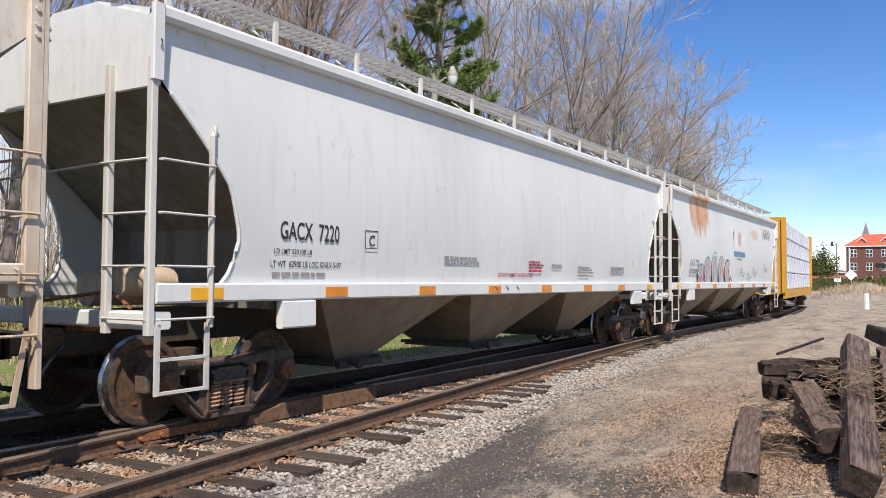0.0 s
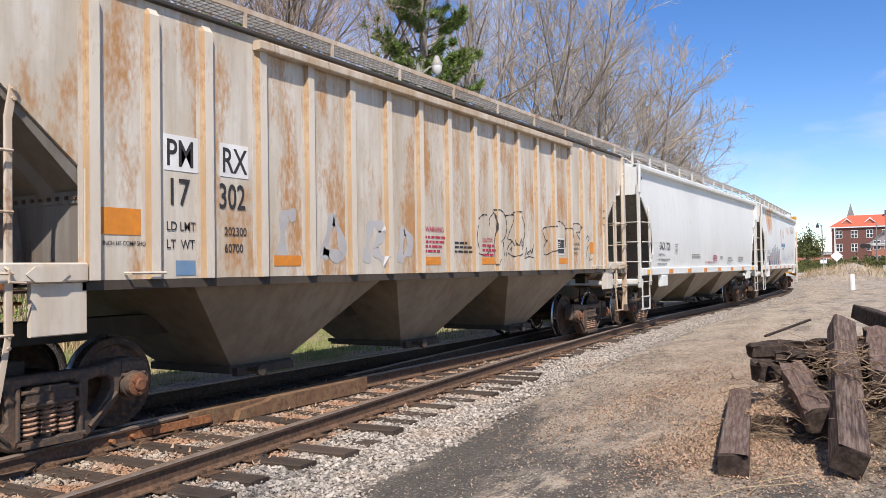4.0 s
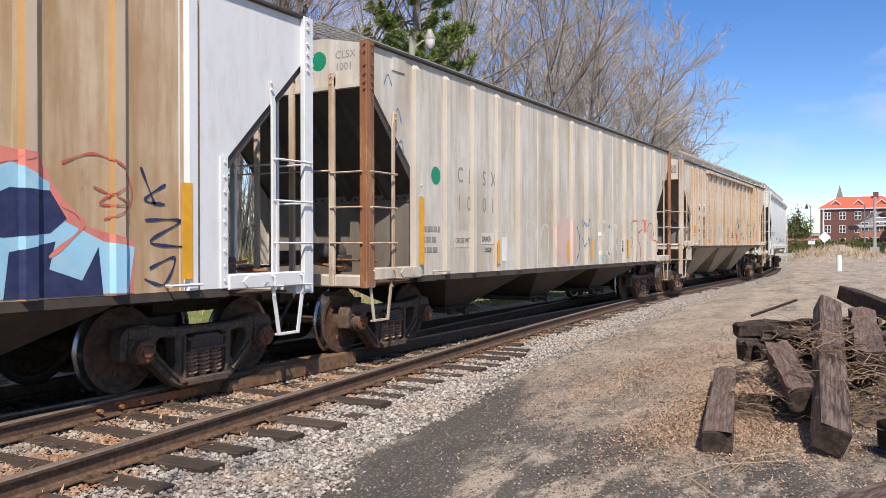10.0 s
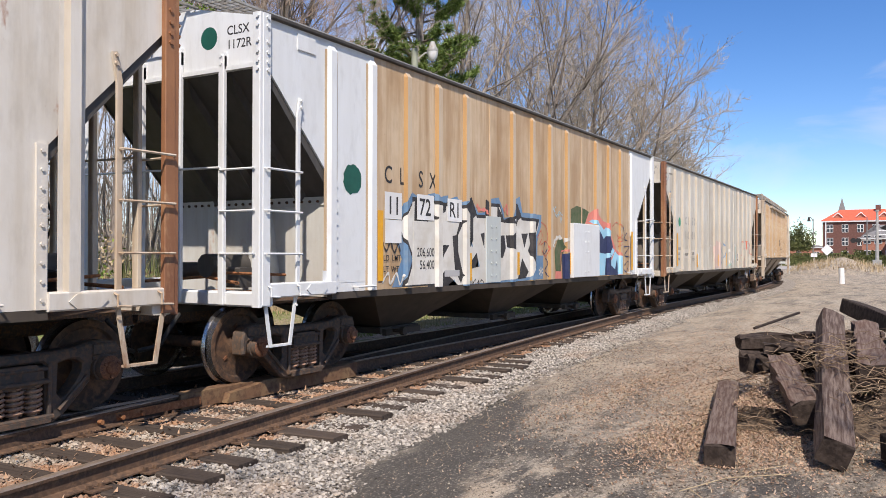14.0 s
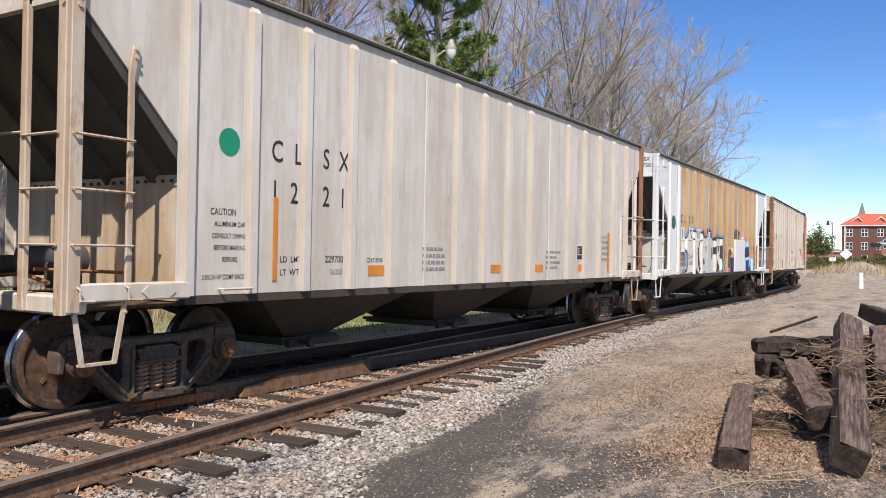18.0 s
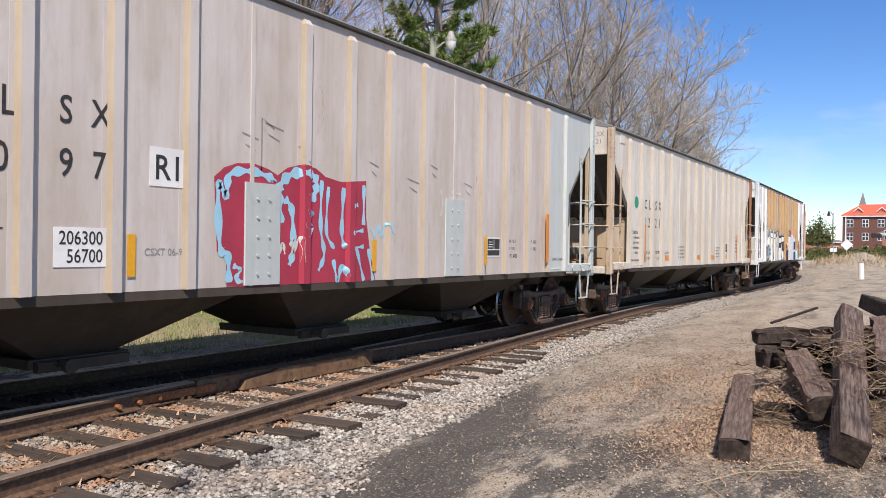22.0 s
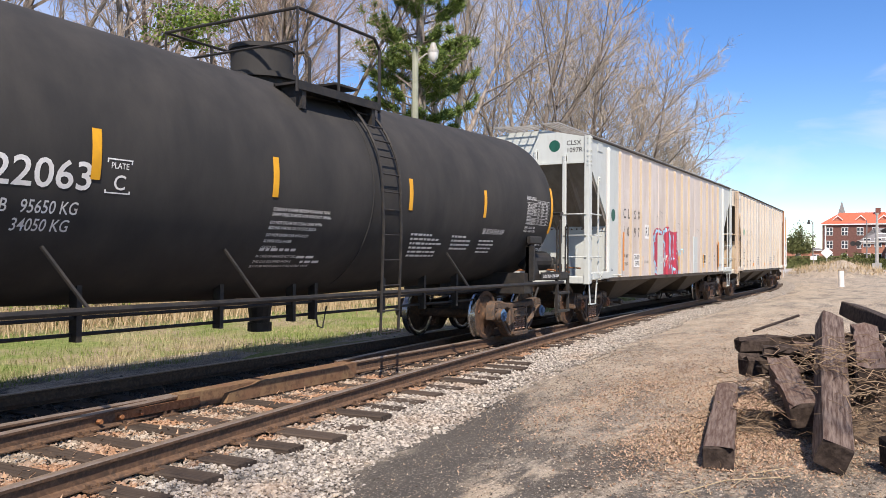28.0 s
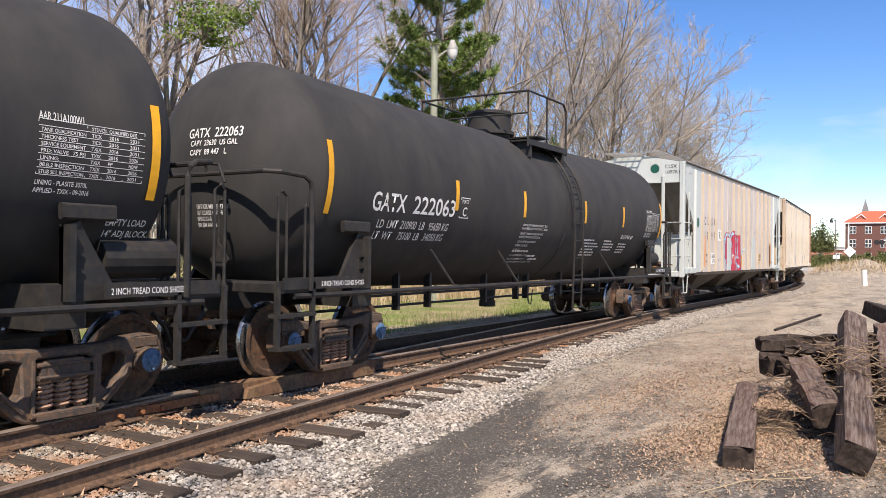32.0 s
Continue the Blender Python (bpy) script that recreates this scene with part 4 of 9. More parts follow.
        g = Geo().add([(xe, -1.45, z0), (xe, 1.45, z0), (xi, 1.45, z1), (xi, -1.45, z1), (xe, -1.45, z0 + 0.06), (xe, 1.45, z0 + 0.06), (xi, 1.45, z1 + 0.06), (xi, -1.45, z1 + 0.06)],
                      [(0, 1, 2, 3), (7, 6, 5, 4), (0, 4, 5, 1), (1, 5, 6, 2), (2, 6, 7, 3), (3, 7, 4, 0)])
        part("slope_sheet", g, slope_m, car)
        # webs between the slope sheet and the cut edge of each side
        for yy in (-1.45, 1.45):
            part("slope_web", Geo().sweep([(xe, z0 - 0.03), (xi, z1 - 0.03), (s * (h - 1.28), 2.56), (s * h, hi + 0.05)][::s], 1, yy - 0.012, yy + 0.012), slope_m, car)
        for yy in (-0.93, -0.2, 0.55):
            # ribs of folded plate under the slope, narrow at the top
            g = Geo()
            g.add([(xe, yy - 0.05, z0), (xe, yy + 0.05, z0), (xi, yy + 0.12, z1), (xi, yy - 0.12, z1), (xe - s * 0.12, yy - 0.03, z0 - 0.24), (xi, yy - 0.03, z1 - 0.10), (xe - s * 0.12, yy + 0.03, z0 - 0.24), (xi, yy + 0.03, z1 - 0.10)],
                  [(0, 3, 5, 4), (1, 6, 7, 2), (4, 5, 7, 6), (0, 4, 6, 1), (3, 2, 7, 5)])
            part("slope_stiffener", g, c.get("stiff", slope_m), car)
        x = s * (h - 1.36)
        bulk = c.get("bulk", M_BULK)
        part("bulkhead", Geo().box(x - 0.02, x + 0.02, -1.44, 1.44, sill - 0.06, 2.28).box(min(x, x + s * 0.035), max(x, x + s * 0.035), -1.44, 1.44, 2.20, 2.31), bulk, car)
        rivets = Geo()
        for k in range(22):
            yy = -1.38 + 0.131 * k
            rivets.tube([(x + s * 0.035, yy, 2.25), (x + s * 0.055, yy, 2.25)], 0.02, 6)
        tagged(part("rivet_row", rivets, M_COUPLER, car), kind="stuff")
        part("bulkhead_stiffener", Geo().sweep([(-0.62, sill), (-0.30, sill), (-0.34, 2.2), (-0.44, 2.2)], 0, min(x, x + s * 0.18), max(x, x + s * 0.18)), bulk, car)
        part("bulkhead_stiffener", Geo().sweep([(0.42, sill), (0.62, sill), (0.58, 2.2), (0.48, 2.2)], 0, min(x, x + s * 0.18), max(x, x + s * 0.18)), bulk, car)
        # bent shear plate between bulkhead and end sill
        part("shear_plate", Geo().box(min(x, s * (h - 0.25)), max(x, s * (h - 0.25)), -1.40, 1.40, sill - 0.10, sill - 0.075), M_COUPLER, car)
        rise = eave + 0.22
        g = Geo().sweep([(-1.5, low), (1.5, low), (1.5, eave), (0.45, rise), (-0.45, rise), (-1.5, eave)], 0, s * h - 0.025, s * h + 0.025)
        g.box(min(s * (h + 0.02), s * (h + 0.055)), max(s * (h + 0.02), s * (h + 0.055)), -1.42, 1.42, low, low + 0.05)
        part("end_panel", g, end_m, car)
        part("end_grating", grating(min(s * (h - 0.1), s * (h + 0.42)), max(s * (h - 0.1), s * (h + 0.42)), -0.35, 0.45, rise + 0.05), M_GALV, car)
        part("end_sill", Geo().box(min(s * (h - 0.2), s * (h + 0.05)), max(s * (h - 0.2), s * (h + 0.05)), -1.5, 1.5, sill - 0.12, sill + 0.05, c=0.02), c.get("sill_m", end_m), car)
        part("end_platform", Geo().box(min(s * (h - 1.3), s * h), max(s * (h - 1.3), s * h), -0.45, 0.45, sill - 0.1, sill + 0.0), M_RUST, car)
        corner_m = c["corner"][s > 0] if "corner" in c else post_m
        ends = (-0.6, 0.52, 0.95) if tall else (-0.95, -0.23, 0.44)
        for yy in (-1.49, 1.49):
            part("corner_post", Geo().box(s * (h + 0.05) - 0.03, s * (h + 0.05) + 0.03, yy - 0.06, yy + 0.06, sill - 0.12 if not tall else 0.62, eave + 0.03, c=0.01).box(min(s * (h - 0.10), s * (h + 0.03)), max(s * (h - 0.10), s * (h + 0.03)), min(yy, yy * 1.045), max(yy, yy * 1.045), sill - 0.10, eave + 0.03, c=0.008), corner_m, car)
        bolts = Geo()
        for z in (eave - 0.02, eave - 0.12, eave - 0.3, eave - 0.42, low + 0.05, low - 0.04):
            for xx, yy, dx, dy in ((s * (h + 0.08), -1.52, s * 0.02, 0), (s * (h - 0.04), -1.555, 0, -0.02)):
                bolts.tube([(xx, yy, z), (xx + dx, yy + dy, z)], 0.022, 6)
        tagged(part("bolt_row", bolts, corner_m, car), kind="stuff")
        for k, yy in enumerate(ends):
            top = (3.92, 4.05, 3.94)[k] if not tall else (3.80, 3.80, 3.72)[k]
            g = Geo().box(s * (h + 0.06) - 0.03, s * (h + 0.06) + 0.03, yy - 0.045, yy + 0.045, sill - 0.1, top - 0.05, c=0.01)
            g.box(min(s * (h + 0.02), s * (h + 0.075)), max(s * (h + 0.02), s * (h + 0.075)), yy - 0.045, yy + 0.045, top - 0.20, top)
            for z in (top - 0.05, top - 0.14):
                g.tube([(s * (h + 0.07), yy, z), (s * (h + 0.10), yy, z)], 0.022, 6)
            part("end_post", g, post_m, car)
        peak = 3.12 if tall else 3.44
        xs = s * (h - 0.61)
        g = Geo().box(xs - 0.035, xs + 0.035, -1.535, -1.505, sill - (0.42 if tall else 0.0), peak - 0.25, c=0.008)
        flat_bar(g, (xs, -1.52, peak - 0.27), (xs - s * 0.05, -1.515, peak), 0.06, 0.03)
        for z in (peak - 0.03, peak - 0.11):
            g.tube([(xs - s * 0.04, -1.52, z), (xs - s * 0.04, -1.555, z)], 0.02, 6)
        part("ladder_stile", g, post_m, car)
        zs = [1.07, 1.57, 2.07, 2.57] if tall else [1.57, 2.06, 2.54]
        rungs(car, s * h, s * (h - 0.61), -1.54, -1.54, zs, post_m)
        rungs(car, s * (h + 0.1), s * (h + 0.1), -1.49, ends[0], zs, post_m)
        part("handrail", Geo().tube([(s * (h + 0.1), ends[0], zs[-1] + 0.03), (s * (h + 0.1), 1.49, zs[-1] + 0.06)], 0.014, 6), post_m, car)
        for xx in (s * (h - 0.12), s * (h - 0.62)):
            part("grab_iron", Geo().tube([(xx - 0.05, -1.545, sill + 0.12), (xx - 0.05, -1.60, sill + 0.10), (xx - 0.05, -1.60, sill + 0.0), (xx + 0.09, -1.60, sill - 0.01), (xx + 0.09, -1.545, sill - 0.01)], 0.013, 6), post_m, car)
        part("tack_plate", Geo().sweep([(s * (h - 1.14), sill + 0.06), (s * (h - 1.06), sill - 0.005), (s * (h - 0.82), sill - 0.005), (s * (h - 0.74), sill + 0.06), (s * (h - 0.82), sill + 0.125), (s * (h - 1.06), sill + 0.125)][::s], 1, -1.562, -1.549), end_m, car)
        step(car, s * (h - 0.33), post_m, 0.55 if not tall else 0.6, -1.5, 0.5)
        part("grab_iron", Geo().tube([(s * (h - 1.75), -1.5, sill + 0.06), (s * (h - 1.75), -1.58, sill + 0.06), (s * (h - 2.15), -1.58, sill + 0.06), (s * (h - 2.15), -1.5, sill + 0.06)], 0.016, 6), end_m, car)
        coupler(car, s * h, s)
        truck(car, s * (6.8 if tall else 6.5))
        # brake gear on the end platform
        part("brake_cylinder", Geo().tube([(s * (h - 1.0), -0.25, 1.42), (s * (h - 0.35), -0.25, 1.42)], 0.15, 12), M_SLOPE_SHADED, car, smooth=True)
        part("air_reservoir", Geo().tube([(s * (h - 0.95), 0.35, 1.35), (s * (h - 0.3), 0.4, 1.35)], 0.11, 12), M_SLOPE_SHADED, car, smooth=True)
        part("valve_box", Geo().box(s * (h - 0.55) - 0.12, s * (h - 0.55) + 0.12, -0.75, -0.5, 1.15, 1.4, c=0.02), M_SLOPE_SHADED, car)
        part("brake_rigging", Geo().tube([(s * (h - 0.15), -1.0, 1.22), (s * (h - 0.4), -0.2, 1.28), (s * (h - 0.2), 0.9, 1.2)], 0.022, 6).tube([(s * (h - 1.1), -0.9, 1.3), (s * (h - 0.2), -0.7, 1.34)], 0.02, 6), M_RUST, car)
        if s > 0:
            g = Geo()
            for k in range(3):
                a = math.pi * k / 3
                g.tube([(h + 0.12, 0.85 - 0.28 * math.cos(a), 1.95 - 0.28 * math.sin(a)), (h + 0.12, 0.85 + 0.28 * math.cos(a), 1.95 + 0.28 * math.sin(a))], 0.012, 5)
            g.tube([(h + 0.12, 0.85 + 0.28 * math.cos(0.4 * k), 1.95 + 0.28 * math.sin(0.4 * k)) for k in range(17)], 0.016, 6)
            part("hand_brake_wheel", g, M_BLACK, car)
            part("brake_post", Geo().box(h - 0.02, h + 0.06, 0.8, 0.9, sill, 3.7).box(h - 0.3, h, 0.7, 1.0, 1.75, 2.15), M_SLOPE_SHADED, car)
    g = Geo().sweep([(-1.5, eave), (-0.45, eave + 0.2), (0.45, eave + 0.2), (1.5, eave), (1.5, eave + 0.03), (0.45, eave + 0.23), (-0.45, eave + 0.23), (-1.5, eave + 0.03)], 0, -h, h)
    roof = part("roof", g, M_ROOF, car)
    for k in range(10):
        part("hatch", Geo().box(-6.6 + 1.4 * k, -5.5 + 1.4 * k, -0.3, 0.3, eave + 0.23, eave + 0.32, c=0.02), M_GALV, roof)
    for s in (-1, 1) if "walk" not in c else ():
        part("running_board", grating(-h - 0.15, h + 0.15, s * 0.62 - 0.2, s * 0.62 + 0.2, eave + 0.34), M_GALV, car)
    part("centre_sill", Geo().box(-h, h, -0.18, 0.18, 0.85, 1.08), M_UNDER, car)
    if "walk" in c:
        for s in (-1, 1):
            part("eave_walk", grating(-h - 0.1, h + 0.1, s * 1.25 - 0.17, s * 1.25 + 0.17, eave + 0.27), M_GALV, car)
            part("walk_edge", Geo().box(-h - 0.12, h + 0.12, min(s * 1.42, s * 1.445), max(s * 1.42, s * 1.445), eave + 0.26, eave + 0.32), post_m, car)
            part("eave_flange", Geo().box(-4.6, 4.6, s * 1.56 - 0.06, s * 1.56 + 0.06, eave - 0.16, eave - 0.055, c=0.015), c.get("cap", rib_m), car)
            for k in range(11):
                x = -h + 0.3 + k * (2 * h - 0.6) / 10
                part("walk_bracket", Geo().box(x - 0.02, x + 0.02, s * 1.435 - 0.012, s * 1.435 + 0.012, eave + 0.05, eave + 0.27), post_m, car)
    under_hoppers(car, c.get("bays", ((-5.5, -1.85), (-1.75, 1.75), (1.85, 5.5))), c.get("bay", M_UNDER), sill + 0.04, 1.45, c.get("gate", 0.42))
    # the posts are set out from the lettering, the rest from the middle of the car
    for ob in car.children:
        if ob.name.split(".")[0] not in ("side_post", "seam_strip", "post_flange"):
            ob.matrix_basis = pose(shift, 0, 0) @ ob.matrix_basis
    return car


def white_hopper(c):
    """A smooth curved-side covered hopper."""
    car = thing("covered_hopper_car", c["label"], "freight car", "cars of the train")
    h, sill, eave = 8.05, 1.48, 4.06
    m = c["body"]
    ends = ((1.48, 7.2), (1.62, 7.08), (1.98, 6.97), (2.5, 7.12), (2.95, 7.5), (3.42, 7.95), (3.55, h), (eave, h))    # height, half length there

    def reach(z):
        for (za, a), (zb, b) in zip(ends, ends[1:]):
            if z <= zb:
                return a + (b - a) * (z - za) / (zb - za)
        return h

    for s in (-1, 1):
        g = Geo()
        zs = [sill + (eave - sill) * k / 22 for k in range(23)]
        n = 25
        for z in zs:
            q = (z - sill) / (eave - sill)
            for i in range(n):
                g.v.append((reach(z) * (2 * i / (n - 1) - 1), s * (1.47 + 0.10 * math.sin(math.pi * min(1, 0.12 + q * 0.95))), z))
        for k in range(len(zs) - 1):
            for i in range(n - 1):
                g.f.append((k * n + i, k * n + i + 1, (k + 1) * n + i + 1, (k + 1) * n + i))
                g.m.append(0)
        part("side_panel", g, m, car, smooth=True)
        for e in (-1, 1):
            lip = [(e * (reach(z) - 0.01), s * (1.47 + 0.10 * math.sin(math.pi * min(1, 0.12 + (z - sill) / (eave - sill) * 0.95))), z) for z in zs[:17]]
            part("panel_lip", Geo().tube(lip, 0.022, 6), m, car, smooth=True)
        part("side_sill", Geo().box(-h, h, s * 1.55 - 0.05, s * 1.55 + 0.05, sill - 0.18, sill + 0.02, c=0.02), m, car)
        part("top_chord", Geo().box(-h, h, s * 1.5 - 0.09, s * 1.5 + 0.09, eave - 0.02, eave + 0.14, c=0.04), m, car)
        for x in [-h + 0.4 + k * 2.05 for k in range(8)]:
            decal("reflector", x, x + 0.42, sill - 0.15, sill - 0.03, s * 1.603 if s < 0 else 1.608, M_ORANGE if abs(x) < 6 else M_YELLOW, car)
    for s in (-1, 1):
        xe, xi = s * (h - 0.03), s * (h - 2.5)
        g = Geo()
        for k in range(7):
            q = k / 6
            g.v += [(xe + (xi - xe) * q ** 0.8, yy, 3.45 - 2.1 * q) for yy in (-1.48, 1.48)]
        for k in range(6):
            g.f.append((2 * k, 2 * k + 1, 2 * k + 3, 2 * k + 2))
            g.m.append(0)
        part("slope_sheet", g, M_SLOPE_GREY_SHADED, car)
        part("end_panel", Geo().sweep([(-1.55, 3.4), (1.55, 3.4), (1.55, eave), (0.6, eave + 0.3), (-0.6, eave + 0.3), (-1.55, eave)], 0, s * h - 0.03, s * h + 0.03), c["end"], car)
        part("bulkhead", Geo().box(s * (h - 1.75) - 0.03, s * (h - 1.75) + 0.03, -1.4, 1.4, 1.2, 2.3), M_SLOPE_GREY_SHADED, car)
        part("corner_flange", Geo().box(min(s * (h - 0.03), s * (h + 0.10)), max(s * (h - 0.03), s * (h + 0.10)), -1.61, -1.55, 3.44, eave + 0.12, c=0.01), c["end"], car)
        part("end_sill", Geo().box(min(s * (h - 0.2), s * (h + 0.05)), max(s * (h - 0.2), s * (h + 0.05)), -1.55, 1.55, 1.05, 1.22, c=0.02), m, car)
        for yy in (-1.54, -0.9, 0.42, 1.54):
            part("end_post", Geo().box(s * (h + 0.05) - 0.04, s * (h + 0.05) + 0.04, yy - 0.04, yy + 0.04, 1.0, 3.66, c=0.01), c["post"], car)
        part("ladder_stile", Geo().tube([(s * (h - 0.65), -1.6, 1.05), (s * (h - 0.65), -1.6, 3.0), (s * (h - 0.72), -1.56, 3.1)], 0.034, 6), c["post"], car)
        rungs(car, s * h, s * (h - 0.65), -1.6, -1.6, [1.15, 1.66, 2.17, 2.68], c["post"])
        rungs(car, s * (h + 0.1), s * (h + 0.1), -1.54, -0.9, [1.15, 1.66, 2.17, 2.68], c["post"])
        part("handrail", Geo().tube([(s * (h + 0.1), -0.9, 2.68), (s * (h + 0.1), 1.54, 2.6)], 0.014, 6), c["post"], car)
        a, b = s * (h - 0.02), s * (h - 0.63)
        g = Geo()
        flat_bar(g, (a, -1.58, 1.1), (a, -1.58, 0.42), 0.06, 0.02)
        flat_bar(g, (b, -1.58, 1.1), (b, -1.58, 0.42), 0.06, 0.02)
        for z in (0.44, 0.76):
            g.box(min(a, b), max(a, b), -1.595, -1.54, z - 0.014, z + 0.014)
        part("stirrup_step", g, c["post"], car)
        part("jacking_pad", Geo().box(s * (h - 2.0) - 0.28, s * (h - 2.0) + 0.28, -1.6, -1.5, 0.98, 1.3, c=0.02), m, car)
        part("brake_cylinder", Geo().tube([(s * (h - 1.2), -0.3, 1.5), (s * (h - 0.5), -0.3, 1.5)], 0.17, 12), M_BULK, car, smooth=True)
        part("air_reservoir", Geo().tube([(s * (h - 1.25), 0.25, 1.42), (s * (h - 0.55), 0.3, 1.42)], 0.2, 14), M_BULK, car, smooth=True)
        part("brake_rigging", Geo().tube([(s * (h - 0.15), -1.0, 1.25), (s * (h - 0.5), -0.2, 1.4), (s * (h - 0.2), 0.9, 1.25)], 0.022, 6).box(min(s * (h - 0.9), s * h), max(s * (h - 0.9), s * h), -0.5, 0.5, 1.0, 1.1), M_RUST, car)
        coupler(car, s * h, s)
        truck(car, s * 6.65)
    g = Geo().sweep([(-1.5, eave + 0.1), (-0.6, eave + 0.32), (0.6, eave + 0.32), (1.5, eave + 0.1), (1.5, eave + 0.06), (-1.5, eave + 0.06)], 0, -h, h)
    part("roof", g, c["end"], car, smooth=True)
    # walkway of grating along the eave, on brackets
    for s in (-1, 1):
        g = Geo()
        for yy in (s * 0.95, s * 1.12, s * 1.3):
            g.box(-h - 0.2, h + 0.2, yy - 0.012, yy + 0.012, eave + 0.5, eave + 0.55)
        for k in range(130):
            x = -h - 0.2 + k * (2 * h + 0.4) / 129
            g.box(x - 0.008, x + 0.008, min(s * 0.95, s * 1.3), max(s * 0.95, s * 1.3), eave + 0.515, eave + 0.535)
        part("running_board", g, M_GALV, car, "galvanised open grating walkway")
        for k in range(11):
            x = -h + 0.3 + k * (2 * h - 0.6) / 10
            part("walkway_bracket", Geo().box(x - 0.03, x + 0.03, s * 1.3 - 0.02, s * 1.3 + 0.02, eave + 0.1, eave + 0.5).tube([(x, s * 0.9, eave + 0.48), (x, s * 1.42, eave + 0.1)], 0.015, 5), c["post"], car)
    part("centre_sill", Geo().box(-h, h, -0.18, 0.18, 0.8, 1.2), M_UNDER, car)
    under_hoppers(car, ((-5.6, -2.0), (-1.9, 1.9), (2.0, 5.6)), c["bay"], 1.4, 1.5)
    return car


TANK_Z, TANK_B, TANK_HEAD, TANK_FALL = 2.445, 6.76, 0.85, 0.02


def tank_mid(x):
    """The height of the shell's axis: both halves fall towards the middle."""
    return TANK_Z + TANK_FALL * min(abs(x), TANK_B)


def on_tank(x, z, lift=0.002):
    """The point of the near side of the shell at x and height z."""
    q = 1.5 + lift
    return (x, -math.sqrt(max(0.0, q * q - (z - tank_mid(x)) ** 2)), z)


def tank_car(c):
    """A black tank car with a dome platform, side ladder and end rails."""
    car = thing("tank_car", c["label"], "tank car", "cars of the train")
    r, zc, h = 1.5, TANK_Z, 7.75
    body = TANK_B
    g = Geo()
    prof = []
    for k in range(15):
        a = math.pi / 2 * k / 14
        prof.append((-(body + TANK_HEAD * math.cos(a)), max(0.001, r * math.sin(a))))
    n = 56
    rows = prof + [(-body + 2 * body * k / 8, r) for k in range(1, 8)] + [(-x, q) for x, q in reversed(prof)]
    for x, q in rows:
        for j in range(n):
            a = 2 * math.pi * j / n
            g.v.append((x, q * math.cos(a), tank_mid(x) + q * math.sin(a)))
    for i in range(len(rows) - 1):
        for j in range(n):
            g.f.append((i * n + j, i * n + (j + 1) % n, (i + 1) * n + (j + 1) % n, (i + 1) * n + j))
            g.m.append(0)
    shell = part("tank_shell", g, M_TANK, car, smooth=True)

    def band(x, w, a0, a1, m, name, lift=0.008):
        """A strip on the near side of the shell, between two angles below the horizontal."""
        q = Geo()
        for k in range(9):
            a = radians(a0 + (a1 - a0) * k / 8)
            for xx in (x - w / 2, x + w / 2):
                q.v.append(on_tank(xx, 2.46 + 1.5 * math.sin(a), lift))
        for k in range(8):
            q.f.append((2 * k, 2 * k + 1, 2 * k + 3, 2 * k + 2))
            q.m.append(0)
        return part(name, q, m, shell)

    for x in (-6.8, -3.74, -1.35, 1.56, 3.93, 6.85):
        tall = abs(x) > 6
        band(x, 0.10, -16.2 if tall else -8.7, 19.3 if tall else 9.2, M_YELLOW, "reflector_stripe")
    # walkway rail along the tank's foot and its drop struts
    for s in (-1, 1):
        part("side_rail", Geo().tube([(-h + 0.3, s * 1.5, 1.04), (h - 0.3, s * 1.5, 1.04)], 0.035, 8), M_BLACK, car)
        for x in (-3.8, -1.6, 3.35):
            part("rail_strut", Geo().box(x - 0.012, x + 0.012, min(s * 1.12, s * 1.5), max(s * 1.12, s * 1.5), 1.02, 1.06).tube([(x - 0.3, s * 1.24, 1.62), (x, s * 1.5, 1.05)], 0.02, 5), M_BLACK, car)
    # brake pipes below
    for y, z in ((-0.75, 0.92), (-0.7, 0.75), (0.6, 0.85)):
        part("brake_pipe", Geo().tube([(-h + 1.4, y, z), (h - 1.4, y, z)], 0.022, 6), M_BLACK, car)
    for x in (-4.3, -3.4, -1.5, -0.2, 0.25, 1.9, 3.1, 4.2):
        part("pipe_hanger", Geo().box(x - 0.03, x + 0.03, -0.8, -0.68, 0.68, 1.25), M_BLACK, car)
    part("bottom_outlet", Geo().tube([(0, 0, 1.2), (0, 0, 0.62)], [0.22, 0.14], 12).tube([(0, 0, 0.62), (0, 0, 0.5)], 0.17, 12), M_BLACK, car)
    part("chain", Geo().tube([(0.25, -0.78, 0.8), (0.32, -0.78, 0.58), (0.42, -0.78, 0.55), (0.5, -0.78, 0.85)], 0.015, 5), M_BLACK, car)
    # dome with its platform and rails
    dome_x, top = 0.0, zc + r
    part("manway", Geo().tube([(dome_x, 0, top - 0.1), (dome_x, 0, top + 0.46)], 0.43, 28).tube([(dome_x, 0, top + 0.44), (dome_x, 0, top + 0.5)], 0.46, 28).tube([(dome_x, 0, top + 0.03), (dome_x, 0, top + 0.1)], 0.52, 28), M_TANK, car, smooth=True)
    zp, x0, x1 = zc + 1.18, dome_x - 0.65, dome_x + 1.15
